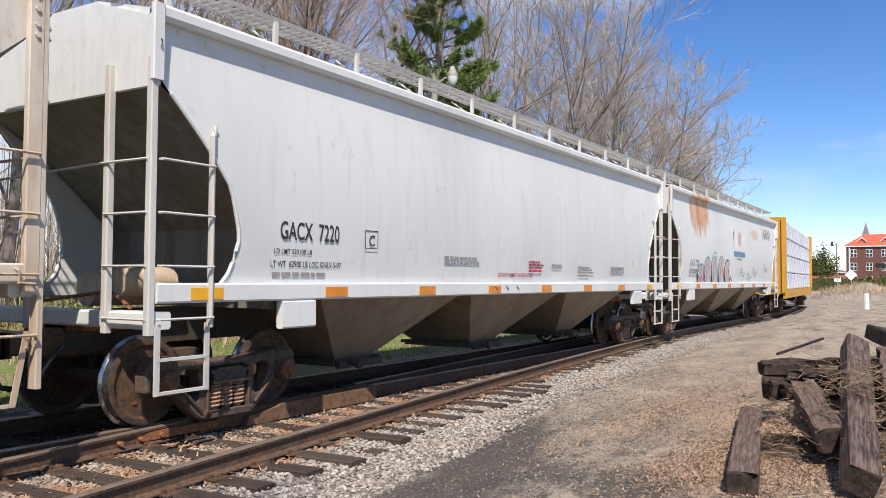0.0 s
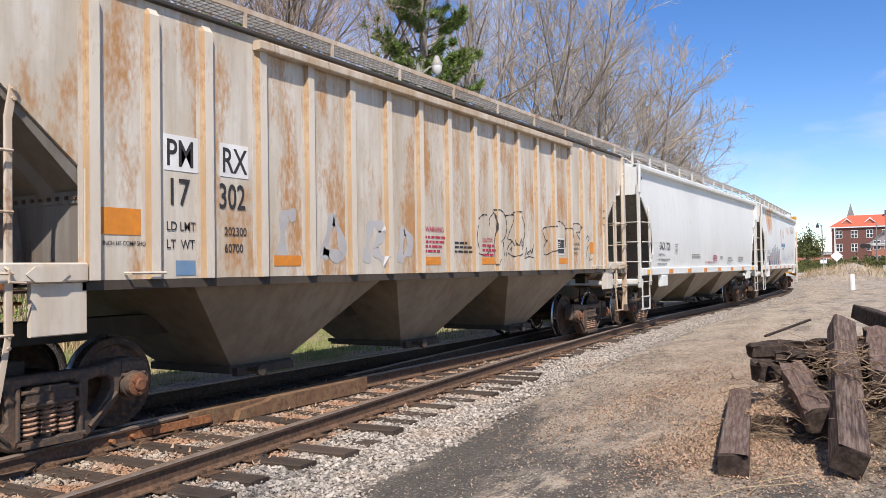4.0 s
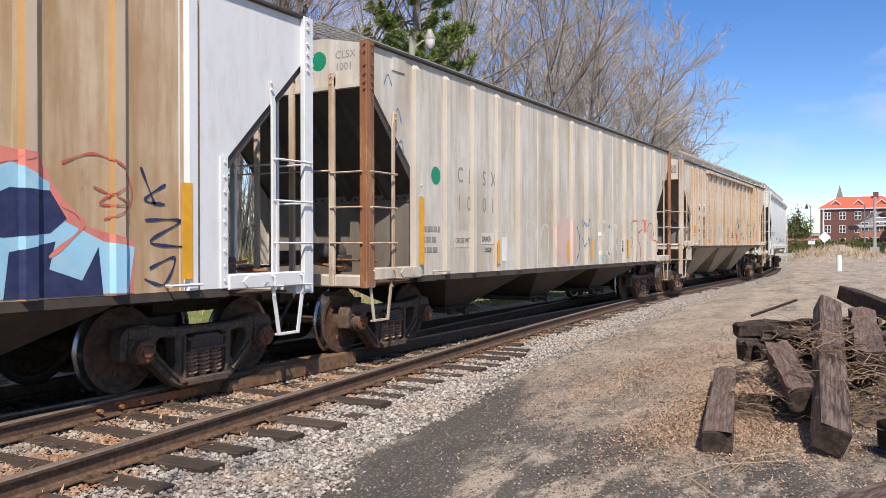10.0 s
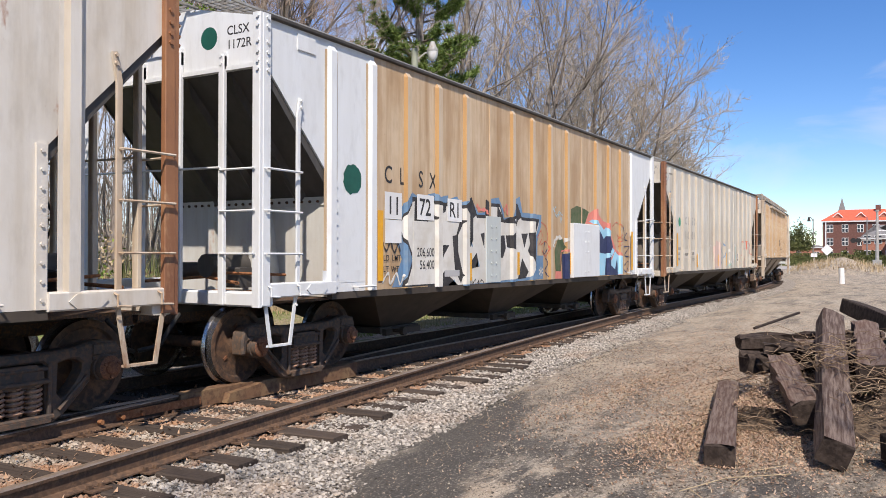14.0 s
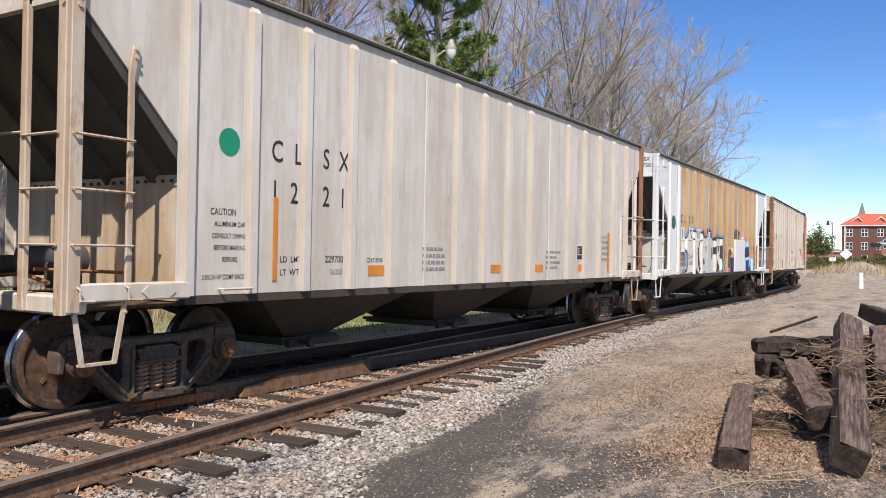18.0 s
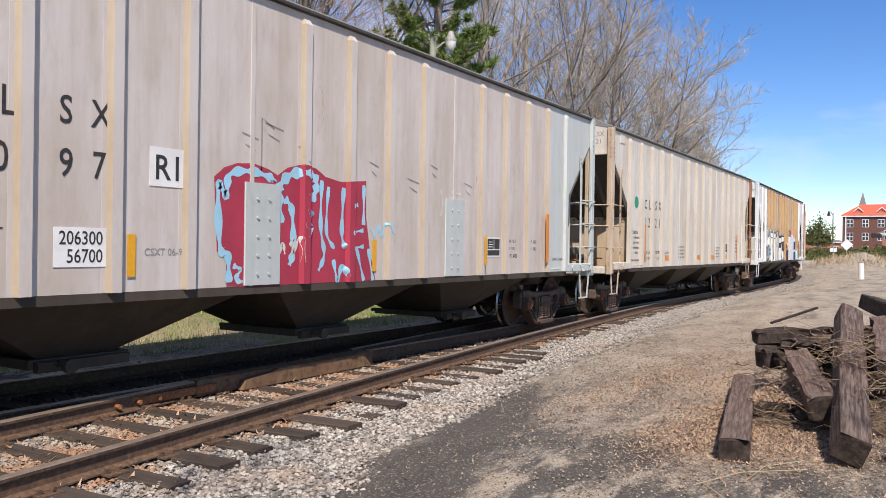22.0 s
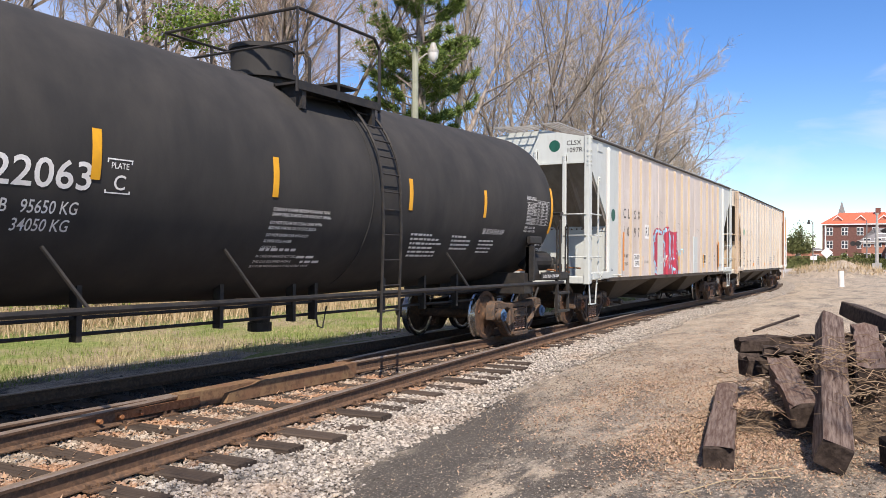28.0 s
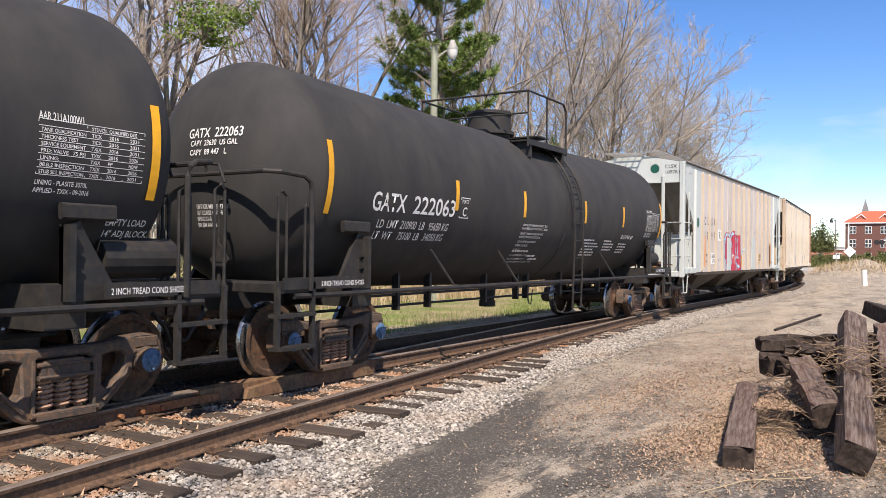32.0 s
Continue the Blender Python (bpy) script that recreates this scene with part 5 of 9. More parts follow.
    for yy in (-1.02, 1.02):
        part("platform", Geo().box(x0, x1, yy - 0.2, yy + 0.2, zp + 0.1, zp + 0.13).box(x0, x1, yy - 0.21, yy - 0.18, zp + 0.03, zp + 0.14).box(x0, x1, yy + 0.18, yy + 0.21, zp + 0.03, zp + 0.14).box(x0 + 0.1, x0 + 0.18, yy - 0.18, yy + 0.18, zp - 0.2, zp + 0.1).box(x1 - 0.18, x1 - 0.1, yy - 0.18, yy + 0.18, zp - 0.2, zp + 0.1), M_BLACK, car)
    part("platform_bridge", Geo().box(dome_x + 0.62, x1, -0.82, 0.82, top + 0.04, top + 0.07), M_BLACK, car)
    zr = 4.68
    for yy in (-1.2, 1.2):
        rail = Geo().tube([(x1, yy, zp), (x1, yy, zr - 0.14), (x1 - 0.14, yy, zr), (x0, yy, zr), (x0, yy, zp)], 0.024, 8).tube([(dome_x + 0.2, yy, zp), (dome_x + 0.2, yy, zr)], 0.02, 6)
        part("platform_rail", rail, M_BLACK, car)
    part("platform_rail", Geo().tube([(x0, -1.2, zr), (x0, 1.2, zr)], 0.022, 8).tube([(x0, -1.2, zr - 0.42), (x0, 1.2, zr - 0.42)], 0.018, 6), M_BLACK, car)
    part("platform_rail", Geo().tube([(x1, 0.1, top), (x1, 0.1, zr - 0.1), (x1, 0.2, zr), (x1, 1.2, zr)], 0.022, 8), M_BLACK, car)
    # girth weld and ladder over the near side
    part("girth_weld", Geo().tube([(0.62, -1.502 * math.cos(a), tank_mid(0.62) + 1.502 * math.sin(a)) for a in [radians(-60 + 8 * k) for k in range(21)]], 0.012, 5), M_TANK, shell)
    lx = dome_x + 0.9
    for xx in (lx - 0.22, lx + 0.22):
        pts = [(xx, -(r + 0.1) * math.cos(a), zc + (r + 0.1) * math.sin(a)) for a in [radians(60 - 7 * k) for k in range(9)]] + [(xx, -1.62, 1.9), (xx, -1.6, 1.2), (xx, -1.58, 0.5)]
        part("ladder_stile", Geo().tube(pts, 0.022, 6), M_BLACK, car)
    for k in range(7):
        a = radians(54 - 9 * k)
        part("rung", Geo().tube([(lx - 0.22, -(r + 0.1) * math.cos(a), zc + (r + 0.1) * math.sin(a)), (lx + 0.22, -(r + 0.1) * math.cos(a), zc + (r + 0.1) * math.sin(a))], 0.013, 6), M_BLACK, car)
    for z in (0.5, 0.8, 1.15, 1.5, 1.85, 2.2):
        part("rung", Geo().tube([(lx - 0.22, -1.6, z), (lx + 0.22, -1.6, z)], 0.013, 6), M_BLACK, car)
    for s in (-1, 1):
        # saddles over the trucks, stub sill, end platform and rails
        x = s * 6.0
        ring = [(x + s * 0.55, 1.1), (x - s * 0.04, 1.1), (x - s * 0.04, 1.76), (x + s * 0.12, 1.82), (x + s * 0.18, 1.7)]
        g = Geo().sweep(ring[::s], 1, -1.40, -1.34).sweep(ring[::s], 1, 1.34, 1.40).box(x - 0.2, x + 0.2, -1.38, 1.38, 0.85, 1.25)
        g.box(min(x - s * 0.04, x + s * 0.02), max(x - s * 0.04, x + s * 0.02), -1.5, -1.34, 1.1, 1.78).box(x - 0.02, x + s * 0.12 + 0.02, -1.43, -1.40, 1.5, 1.53).box(x - 0.02, x + s * 0.12 + 0.02, -1.43, -1.40, 1.35, 1.38)
        part("saddle", g, M_BLACK, car)
        part("lift_pad", Geo().box(min(x - s * 0.08, x + s * 0.46), max(x - s * 0.08, x + s * 0.46), -1.45, -1.38, 1.82, 1.97, c=0.02), M_BLACK, car)
        part("stub_sill", Geo().box(min(s * 4.6, s * (h - 0.1)), max(s * 4.6, s * (h - 0.1)), -0.2, 0.2, 0.82, 1.2), M_BLACK, car)
        part("end_sill", Geo().box(min(s * (h - 0.55), s * h), max(s * (h - 0.55), s * h), -1.5, 1.5, 1.08, 1.2, c=0.01), M_BLACK, car)
        part("sill_plate", Geo().box(min(s * 6.3, s * (h - 0.1)), max(s * 6.3, s * (h - 0.1)), -1.53, -1.5, 1.12, 1.26), M_BLACK, car)
        for yy in (-1.5, 1.5):
            g = Geo()
            for xx in (s * (h - 0.02), s * (h - 0.62)):
                g.box(xx - 0.025, xx + 0.025, yy - 0.03, yy + 0.03, 0.42, 1.2)
            g.box(min(s * h, s * (h - 0.64)), max(s * h, s * (h - 0.64)), yy - 0.05, yy + 0.12, 0.42, 0.46).box(min(s * h, s * (h - 0.64)), max(s * h, s * (h - 0.64)), yy - 0.05, yy + 0.12, 0.8, 0.84)
            part("end_ladder", g, M_BLACK, car)
            part("grab_rail", Geo().tube([(s * (h - 0.02), yy, 1.2), (s * (h - 0.02), yy, 2.2), (s * (h - 0.08), yy, 2.26), (s * (h - 0.16), yy, 2.2), (s * (h - 0.16), yy, 1.2)], 0.018, 6), M_BLACK, car)
            part("grab_rail", Geo().tube([(s * (h - 0.62), yy, 1.2), (s * (h - 0.62), yy, 2.15), (s * (h - 0.54), yy, 2.2), (s * (h - 0.48), yy, 2.1), (s * (h - 0.48), yy, 1.2)], 0.018, 6), M_BLACK, car)
        corner = [(s * 7.20, 1.54, 1.1), (s * 7.20, 1.54, 2.30), (s * 7.23, 1.54, 2.40), (s * 7.32, 1.52, 2.46), (s * 7.60, 1.42, 2.49), (s * 7.70, 1.25, 2.50)]
        part("end_rail", Geo().tube([(a, -b, z) for a, b, z in corner] + corner[::-1], 0.03, 8), M_BLACK, car)
        for yy in (-0.59, 0.5):
            part("grab_rail", Geo().tube([(s * 7.72, yy - 0.05, 1.1), (s * 7.72, yy - 0.05, 2.12), (s * 7.72, yy - 0.02, 2.17), (s * 7.72, yy + 0.03, 2.17), (s * 7.72, yy + 0.06, 2.12), (s * 7.72, yy + 0.06, 1.1)], 0.018, 6), M_BLACK, car)
        part("placard_holder", Geo().sweep([(-0.75, 1.46), (-0.59, 1.27), (-0.43, 1.46), (-0.59, 1.65)], 0, s * 7.755 - 0.012, s * 7.755 + 0.012).box(s * 7.77 - 0.006, s * 7.77 + 0.006, -0.66, -0.52, 1.43, 1.50).box(s * 7.76 - 0.012, s * 7.76 + 0.012, -0.61, -0.57, 1.12, 1.30), M_BLACK, car)
        part("rail_bracket", Geo().tube([(s * 7.70, -0.3, 2.5), (s * 7.74, -0.3, 2.62), (s * 7.74, -0.55, 2.6), (s * 7.74, -0.65, 2.38)], 0.02, 6), M_BLACK, car)
        if s > 0:
            part("air_reservoir", Geo().tube([(6.45, -1.12, 1.48), (7.3, -1.12, 1.48)], 0.2, 16), M_BLACK, car)
        coupler(car, s * (h - 0.15), s)
        truck(car, s * 6.19, "cap_blue")
    return car


def bulkhead_flat_car():
    """A yellow centre-beam car stacked with wrapped bundles."""
    car = thing("lumber_flat_car", "yellow bulkhead flat car stacked with white-wrapped lumber", "freight car", "cars of the train")
    h = 9.6
    m = car_paint("paint_yellow_ochre", (0.62, 0.33, 0.03), (0.45, 0.22, 0.04), 0.25, 0.5)
    part("deck", Geo().box(-h, h, -1.45, 1.45, 0.95, 1.15), m, car)
    for s in (-1, 1):
        g = Geo().box(min(s * h, s * (h - 0.35)), max(s * h, s * (h - 0.35)), -1.5, 1.5, 1.15, 4.55)
        for y in (-1.4, -0.5, 0.5, 1.4):
            g.box(min(s * h, s * (h + 0.1)), max(s * h, s * (h + 0.1)), y - 0.08, y + 0.08, 1.0, 4.5)
        part("bulkhead", g, m, car)
        part("side_sill", Geo().box(-h, h, s * 1.42 - 0.06, s * 1.42 + 0.06, 0.75, 1.0), m, car)
        coupler(car, s * h, s)
        truck(car, s * 7.4)
    part("centre_beam", Geo().box(-h, h, -0.1, 0.1, 1.15, 4.4), m, car)
    wrap = mat("lumber_wrap", lambda n: (n.mix(n.ramp(n.noise(3.5, 6, (1.6, 1, 0.6)), 0.46, 0.6), n.mix(n.rand(), (0.78, 0.79, 0.81), (0.66, 0.69, 0.75)), (0.40, 0.43, 0.52)), n.noise(8, 4), 0.04), 0.4)
    me = mesh_of("lumber_bundle", Geo().box(-0.88, 0.88, -0.62, 0.62, 0, 0.80, c=0.05).box(-0.03, 0.03, -0.63, -0.62, 0.02, 0.78).box(-0.5, -0.44, -0.63, -0.62, 0.02, 0.78), wrap)
    for s in (-1, 1):
        for i in range(10):
            for k in range(4):
                part("lumber_bundle", me, None, car, at=(-8.3 + 1.84 * i, s * 0.76, 1.16 + 0.83 * k))
    return car


M_POST_CREAM = car_paint("paint_post_cream", (0.62, 0.56, 0.46), (0.38, 0.24, 0.13), 0.5, 0.8, (0.26, 0.12, 0.055))
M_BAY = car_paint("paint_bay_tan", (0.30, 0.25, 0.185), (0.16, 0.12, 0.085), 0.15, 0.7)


CARS = []       # car, its place in the train, half the distance between its trucks
c = ribbed_hopper({"label": "grey-cream ribbed covered hopper with red graffiti and green dot", "body": M_CREAM, "rib": M_CREAM, "flank": M_RIB_PALE, "end": M_CREAM, "post": M_POST_CREAM, "corner": (M_POST_RUST, M_POST_RUST), "posts": [-6.38 + 0.905 * k for k in range(15)], "half": 7.72, "shift": 0.1, "bulk": M_SLOPE_TAN_SHADED})
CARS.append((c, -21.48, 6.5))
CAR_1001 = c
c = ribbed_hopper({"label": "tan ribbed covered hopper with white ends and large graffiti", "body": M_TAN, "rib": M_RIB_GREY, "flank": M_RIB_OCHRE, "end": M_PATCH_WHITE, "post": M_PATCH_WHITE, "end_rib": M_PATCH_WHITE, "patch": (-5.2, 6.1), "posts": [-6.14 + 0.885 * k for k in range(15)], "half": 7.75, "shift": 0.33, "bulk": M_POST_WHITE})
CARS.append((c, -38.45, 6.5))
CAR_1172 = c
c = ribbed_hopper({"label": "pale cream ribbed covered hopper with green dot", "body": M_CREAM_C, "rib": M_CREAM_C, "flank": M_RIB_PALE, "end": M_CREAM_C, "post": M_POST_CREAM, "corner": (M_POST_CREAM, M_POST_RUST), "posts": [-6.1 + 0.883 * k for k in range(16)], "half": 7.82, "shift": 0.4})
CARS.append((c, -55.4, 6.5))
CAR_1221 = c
c = ribbed_hopper({"label": "pinkish-grey ribbed covered hopper with pale ends and red graffiti", "body": M_CREAM_B, "rib": M_CREAM_B, "flank": M_RIB, "end": M_PATCH_GREY, "post": M_PATCH_GREY, "end_rib": M_PATCH_GREY, "patch": (-5.2, 6.2), "posts": [-5.99 + 0.8685 * k for k in range(16)], "half": 7.9, "shift": 0.52, "bulk": M_PATCH_GREY, "slope": M_SLOPE_TAN_SHADED})
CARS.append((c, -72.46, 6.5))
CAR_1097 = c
c = ribbed_hopper({"label": "cream ribbed covered hopper streaked with brown rust", "body": M_PMRX, "rib": M_PMRX_RIB, "flank": M_RIB_RUST, "end": M_PMRX_END, "end_sill": (1.49, 1.66), "cap": M_BULK, "post": M_POST_CREAM, "seams": (), "posts": [-6.45, -5.78, -5.09] + [-4.28 + 0.8309 * k for k in range(12)] + [5.55, 6.29, 6.98], "shift": 0.2, "half": 8.05, "eave": 4.2, "sill": 1.5, "walk": 1, "bay": M_BAY, "gate": 0.36, "slope": M_SLOPE_TAN_SHADED, "bulk": M_SLOPE_GREY_SHADED})
CARS.append((c, -4.3, 6.5))
CAR_PMRX = c
c = white_hopper({"label": "white smooth-sided covered hopper with roof walkway", "body": M_WHITE_SIDE, "end": M_WHITE, "post": M_POST_WHITE, "bay": M_BAY})
CARS.append((c, 13.19, 6.65))
CAR_W1 = c
c = white_hopper({"label": "white smooth-sided covered hopper with rust-stained top", "body": M_WHITE_STAINED, "end": M_WHITE_RUST, "post": M_POST_WHITE, "bay": M_BAY})
CARS.append((c, 30.2, 6.65))
CAR_W2 = c
CARS.append((bulkhead_flat_car(), 50.0, 7.4))
CAR_TANK = tank_car({"label": "black tank car with yellow stripes and white lettering"})
CARS.append((CAR_TANK, -88.78, 6.27))
CAR_TANK_2 = tank_car({"label": "black tank car with white specification table on its end"})
CARS.append((CAR_TANK_2, -105.05, 6.27))


# ---- lettering, stencils and graffiti ----
SIDE = -1.4932       # just proud of a ribbed car's side sheet
M_SPRAY_WHITE = plain("spray_white", (0.70, 0.68, 0.62), (0.52, 0.48, 0.40), 5, 0.7)
M_SPRAY_BLACK = plain("spray_black", (0.035, 0.033, 0.035), (0.08, 0.075, 0.07), 9, 0.7)
M_SPRAY_BLUE = plain("spray_steel_blue", (0.13, 0.25, 0.40), (0.22, 0.28, 0.34), 7, 0.7)
M_SPRAY_SKY = plain("spray_sky_blue", (0.32, 0.62, 0.78), (0.42, 0.60, 0.68), 7, 0.7)
M_SPRAY_NAVY = plain("spray_navy", (0.025, 0.035, 0.10), (0.05, 0.06, 0.12), 6, 0.6)
M_SPRAY_RED = plain("spray_crimson", (0.44, 0.045, 0.08), (0.33, 0.04, 0.065), 5, 0.6)
M_SPRAY_CORAL = plain("spray_coral", (0.72, 0.23, 0.18), (0.60, 0.26, 0.20), 8, 0.7)
M_SPRAY_ORANGE = plain("spray_red_orange", (0.55, 0.12, 0.07), (0.45, 0.17, 0.11), 10, 0.7)
M_SPRAY_TEAL = plain("spray_teal", (0.20, 0.50, 0.46), (0.34, 0.50, 0.46), 9, 0.7)
M_SPRAY_PINK = plain("spray_faded_pink", (0.58, 0.42, 0.36), (0.55, 0.47, 0.40), 4, 0.8)
M_SPRAY_GREEN = plain("spray_olive", (0.07, 0.11, 0.05), (0.16, 0.15, 0.09), 7, 0.8)
M_SPRAY_GREY = plain("spray_faint_grey", (0.44, 0.44, 0.44), (0.5, 0.47, 0.43), 4, 0.8)


def smooth_line(pts, steps=5):
    """Points on a smooth curve through the given ones."""
    out = []
    p = [pts[0]] + list(pts) + [pts[-1]]
    for i in range(1, len(p) - 2):
        for k in range(steps):
            t = k / steps
            out.append(tuple(0.5 * (2 * p[i][a] + (p[i + 1][a] - p[i - 1][a]) * t + (2 * p[i - 1][a] - 5 * p[i][a] + 4 * p[i + 1][a] - p[i + 2][a]) * t * t + (3 * p[i][a] - p[i - 1][a] - 3 * p[i + 1][a] + p[i + 2][a]) * t ** 3) for a in (0, 1)))
    return out + [tuple(pts[-1])]


def post_rise(car, x):
    """How far a ribbed car's side stands out at x: the posts are painted over too."""
    d = min((abs(x - p) for p in POSTS.get(car.name, ())), default=1.0)
    return RIB_DEEP * max(0.0, min(1.0, (0.086 - d) / 0.028))


def stroke(car, pts, w, m, lift=0.0, curve=True, side=SIDE, name="graffiti_line"):
    """A sprayed line of width w along (x, z) points of the side."""
    ln = smooth_line(pts, 12) if curve else pts
    g = Geo()
    for i, p in enumerate(ln):
        a, b = ln[max(0, i - 1)], ln[min(len(ln) - 1, i + 1)]
        d = Vector((b[0] - a[0], b[1] - a[1]))
        d = d.normalized() if d.length > 0 else Vector((1, 0))
        k = w / 2 * (0.8 + 0.35 * math.sin(i * 0.7))
        for e in (-1, 1):
            x = p[0] + e * d.y * k
            g.v.append((x, side - lift - post_rise(car, x) * 1.03, p[1] - e * d.x * k))
    for i in range(len(ln) - 1):
        g.f.append((2 * i, 2 * i + 1, 2 * i + 3, 2 * i + 2))
        g.m.append(0)
    return part(name, g, m, car)


def cut(poly, at, keep):
    """The part of an outline on one side of x = at (keep -1: below, 1: above)."""
    out = []
    for p, q in zip(poly, poly[1:] + poly[:1]):
        a, b = (p[0] - at) * keep, (q[0] - at) * keep
        if a >= 0:
            out.append(p)
        if a * b < 0:
            t = a / (a - b)
            out.append((at, p[1] + (q[1] - p[1]) * t))
    return out


def patch(car, pts, m, lift=0.0, side=SIDE, name="graffiti_fill"):
    """A filled outline of (x, z) points on the side, laid over the posts."""
    xs = [p + d for p in POSTS.get(car.name, ()) for d in (-0.086, -0.058, 0.058, 0.086)]
    lo, hi = min(p[0] for p in pts), max(p[0] for p in pts)
    xs = [lo - 0.01] + [x for x in xs if lo < x < hi] + [hi + 0.01]
    bm = bmesh.new()
    flat = [Vector((p[0], p[1], 0.0)) for p in pts]
    for tri in tessellate_polygon([flat]):
        corner = [tuple(pts[k]) for k in tri]
        for a, b in zip(xs, xs[1:]):
            piece = cut(cut(corner, a, 1), b, -1)
            piece = [p for k, p in enumerate(piece) if p != piece[k - 1]]
            if len(piece) > 2:
                bm.faces.new([bm.verts.new((x, side - lift - post_rise(car, x) * 1.03, z)) for x, z in piece])
    bmesh.ops.recalc_face_normals(bm, faces=bm.faces[:])
    me = bpy.data.meshes.new(name)
    bm.to_mesh(me)
    bm.free()
    me.materials.append(m)
    return part(name, me, m, car)


def bars(car, x, z, rows, w, m, gap=0.07, hgt=0.028, side=SIDE, seed=1):
    """Lines of small writing too faint to read."""
    rnd = random.Random(seed)
    for k in range(rows):
        g = Geo()
        xx = x
        while xx < x + w * rnd.uniform(0.75, 1):
            e = xx + rnd.uniform(0.05, 0.16)
            g.box(xx, e, side - 0.003, side, z - gap * k, z - gap * k + hgt)
            xx = e + 0.03
        part("small_print", g, m, car)


def dot(car, x, z, r, m, side=SIDE, rough=0.0):
    rnd = random.Random(3)
    pts = [(x + r * (1 + rnd.uniform(-rough, rough)) * math.cos(a), z + r * (1 + rnd.uniform(-rough, rough)) * math.sin(a)) for a in [k * 0.2618 for k in range(24)]]
    return patch(car, pts, m, 0.0, side, "painted_dot")


def end_writing(car, h, rows, m, z=3.95, y=-1.3, size=0.2, step=0.24):
    """Writing on the end panel that faces -x."""
    for k, txt in enumerate(rows):
        ob = lettering("end_lettering", txt, size, m, car, -h - 0.0262, y + 0.85, z - step * k, rz=-90)
    return ob


def end_dot(car, h, y, z, r, m):
    pts = [(-h - 0.0262, y + r * math.cos(a), z + r * math.sin(a)) for a in [k * 0.2618 for k in range(24)]]
    part("painted_dot", Geo().add(pts, [tuple(range(24))]), m, car)


def rivet_plate(car, x0, x1, z0, z1, m, proud=0.015):
    """A bolted patch plate over the side."""
    pl = part("patch_plate", Geo().box(x0, x1, -1.5 - proud, -1.49, z0, z1, c=0.01), m, car)
    xm = (x0 + x1) / 2
    g = Geo()
    for k in range(5):
        for dx in (-0.09, 0.09):
            z = z0 + 0.12 + k * (z1 - z0 - 0.3) / 4
            g.tube([(xm + dx, -1.5 - proud, z), (xm + dx, -1.513 - proud, z)], 0.018, 6)
    part("rivets", g, m, pl)


def tick(car, x, z0, z1, m, w=0.11):
    decal("reflector", x - w / 2, x + w / 2, z0, z1, SIDE - 0.008 - 1.05 * max(post_rise(car, x - w / 2), post_rise(car, x + w / 2), post_rise(car, x)), m, car)


def stencil_pair(car, top, low, x=(-4.95, -4.05), z=(2.57, 2.11), m=None):
    for pair, zz in ((top, z[0]), (low, z[1])):
        for word, xx in zip(pair, x):
            lettering("stencil", word, 0.35, m or M_INK, car, xx, SIDE - 0.0006, zz, spread=1.35, narrow=0.82)


def label_box(car, x, z, w=0.46, hgt=0.34):
    b = decal("data_label", x, x + w, z, z + hgt, SIDE + 0.002, M_PLATE, car, "black and white data label")
    for a0, a1, b0, b1 in ((0.04, 0.5, 0.42, 0.92), (0.55, 0.96, 0.42, 0.92), (0.04, 0.96, 0.1, 0.36)):
        part("data_field", Geo().box(x + a0 * w, x + a1 * w, SIDE - 0.006, SIDE - 0.0006, z + b0 * hgt, z + b1 * hgt), M_INK, b)
    for k in range(3):
        part("small_print", Geo().box(x + 0.1 * w, x + 0.4 * w, SIDE - 0.008, SIDE - 0.006, z + (0.5 + 0.12 * k) * hgt, z + (0.54 + 0.12 * k) * hgt), M_PLATE, b)


# white-ended tan car
c = CAR_1172
stencil_pair(c, ("C L", "S X"), ("", ""), (-4.95, -4.05), (2.58, 2.1))
patch(c, [(-4.75, 1.95), (-4.3, 2.5), (-3.9, 2.4), (-3.77, 2.49), (-3.77, 1.1), (-4.75, 1.1), (-4.5, 1.5)], M_SPRAY_BLUE, 0.001)
patch(c, [(-4.6, 1.98), (-4.25, 2.42), (-3.76, 2.42), (-3.76, 1.1), (-4.5, 1.1), (-4.3, 1.5)], M_SPRAY_BLACK, 0.002)
patch(c, [(-4.56, 1.98), (-4.3, 2.32), (-4.16, 2.36), (-4.2, 1.12), (-4.45, 1.12), (-4.26, 1.5)], M_SPRAY_WHITE, 0.003)
patch(c, [(-3.77, 2.49), (-3.58, 2.52), (-3.49, 2.46), (-3.18, 2.51), (-3.16, 2.45), (-2.89, 2.51), (-2.74, 2.43), (-2.56, 2.46), (-2.49, 2.55), (-2.33, 2.45), (-2.15, 2.28), (-1.78, 2.31), (-1.73, 2.54), (-1.38, 2.59), (-1.2, 2.39), (-1.14, 2.24), (-0.89, 2.26), (-0.68, 2.6), (-0.5, 2.66), (-0.38, 2.37), (0.51, 2.36), (0.5, 2.16), (0.32, 1.83), (0.32, 1.56), (0.61, 1.56), (0.6, 1.1), (-1.89, 1.06), (-3.78, 1.07)], M_SPRAY_BLUE, 0.001)
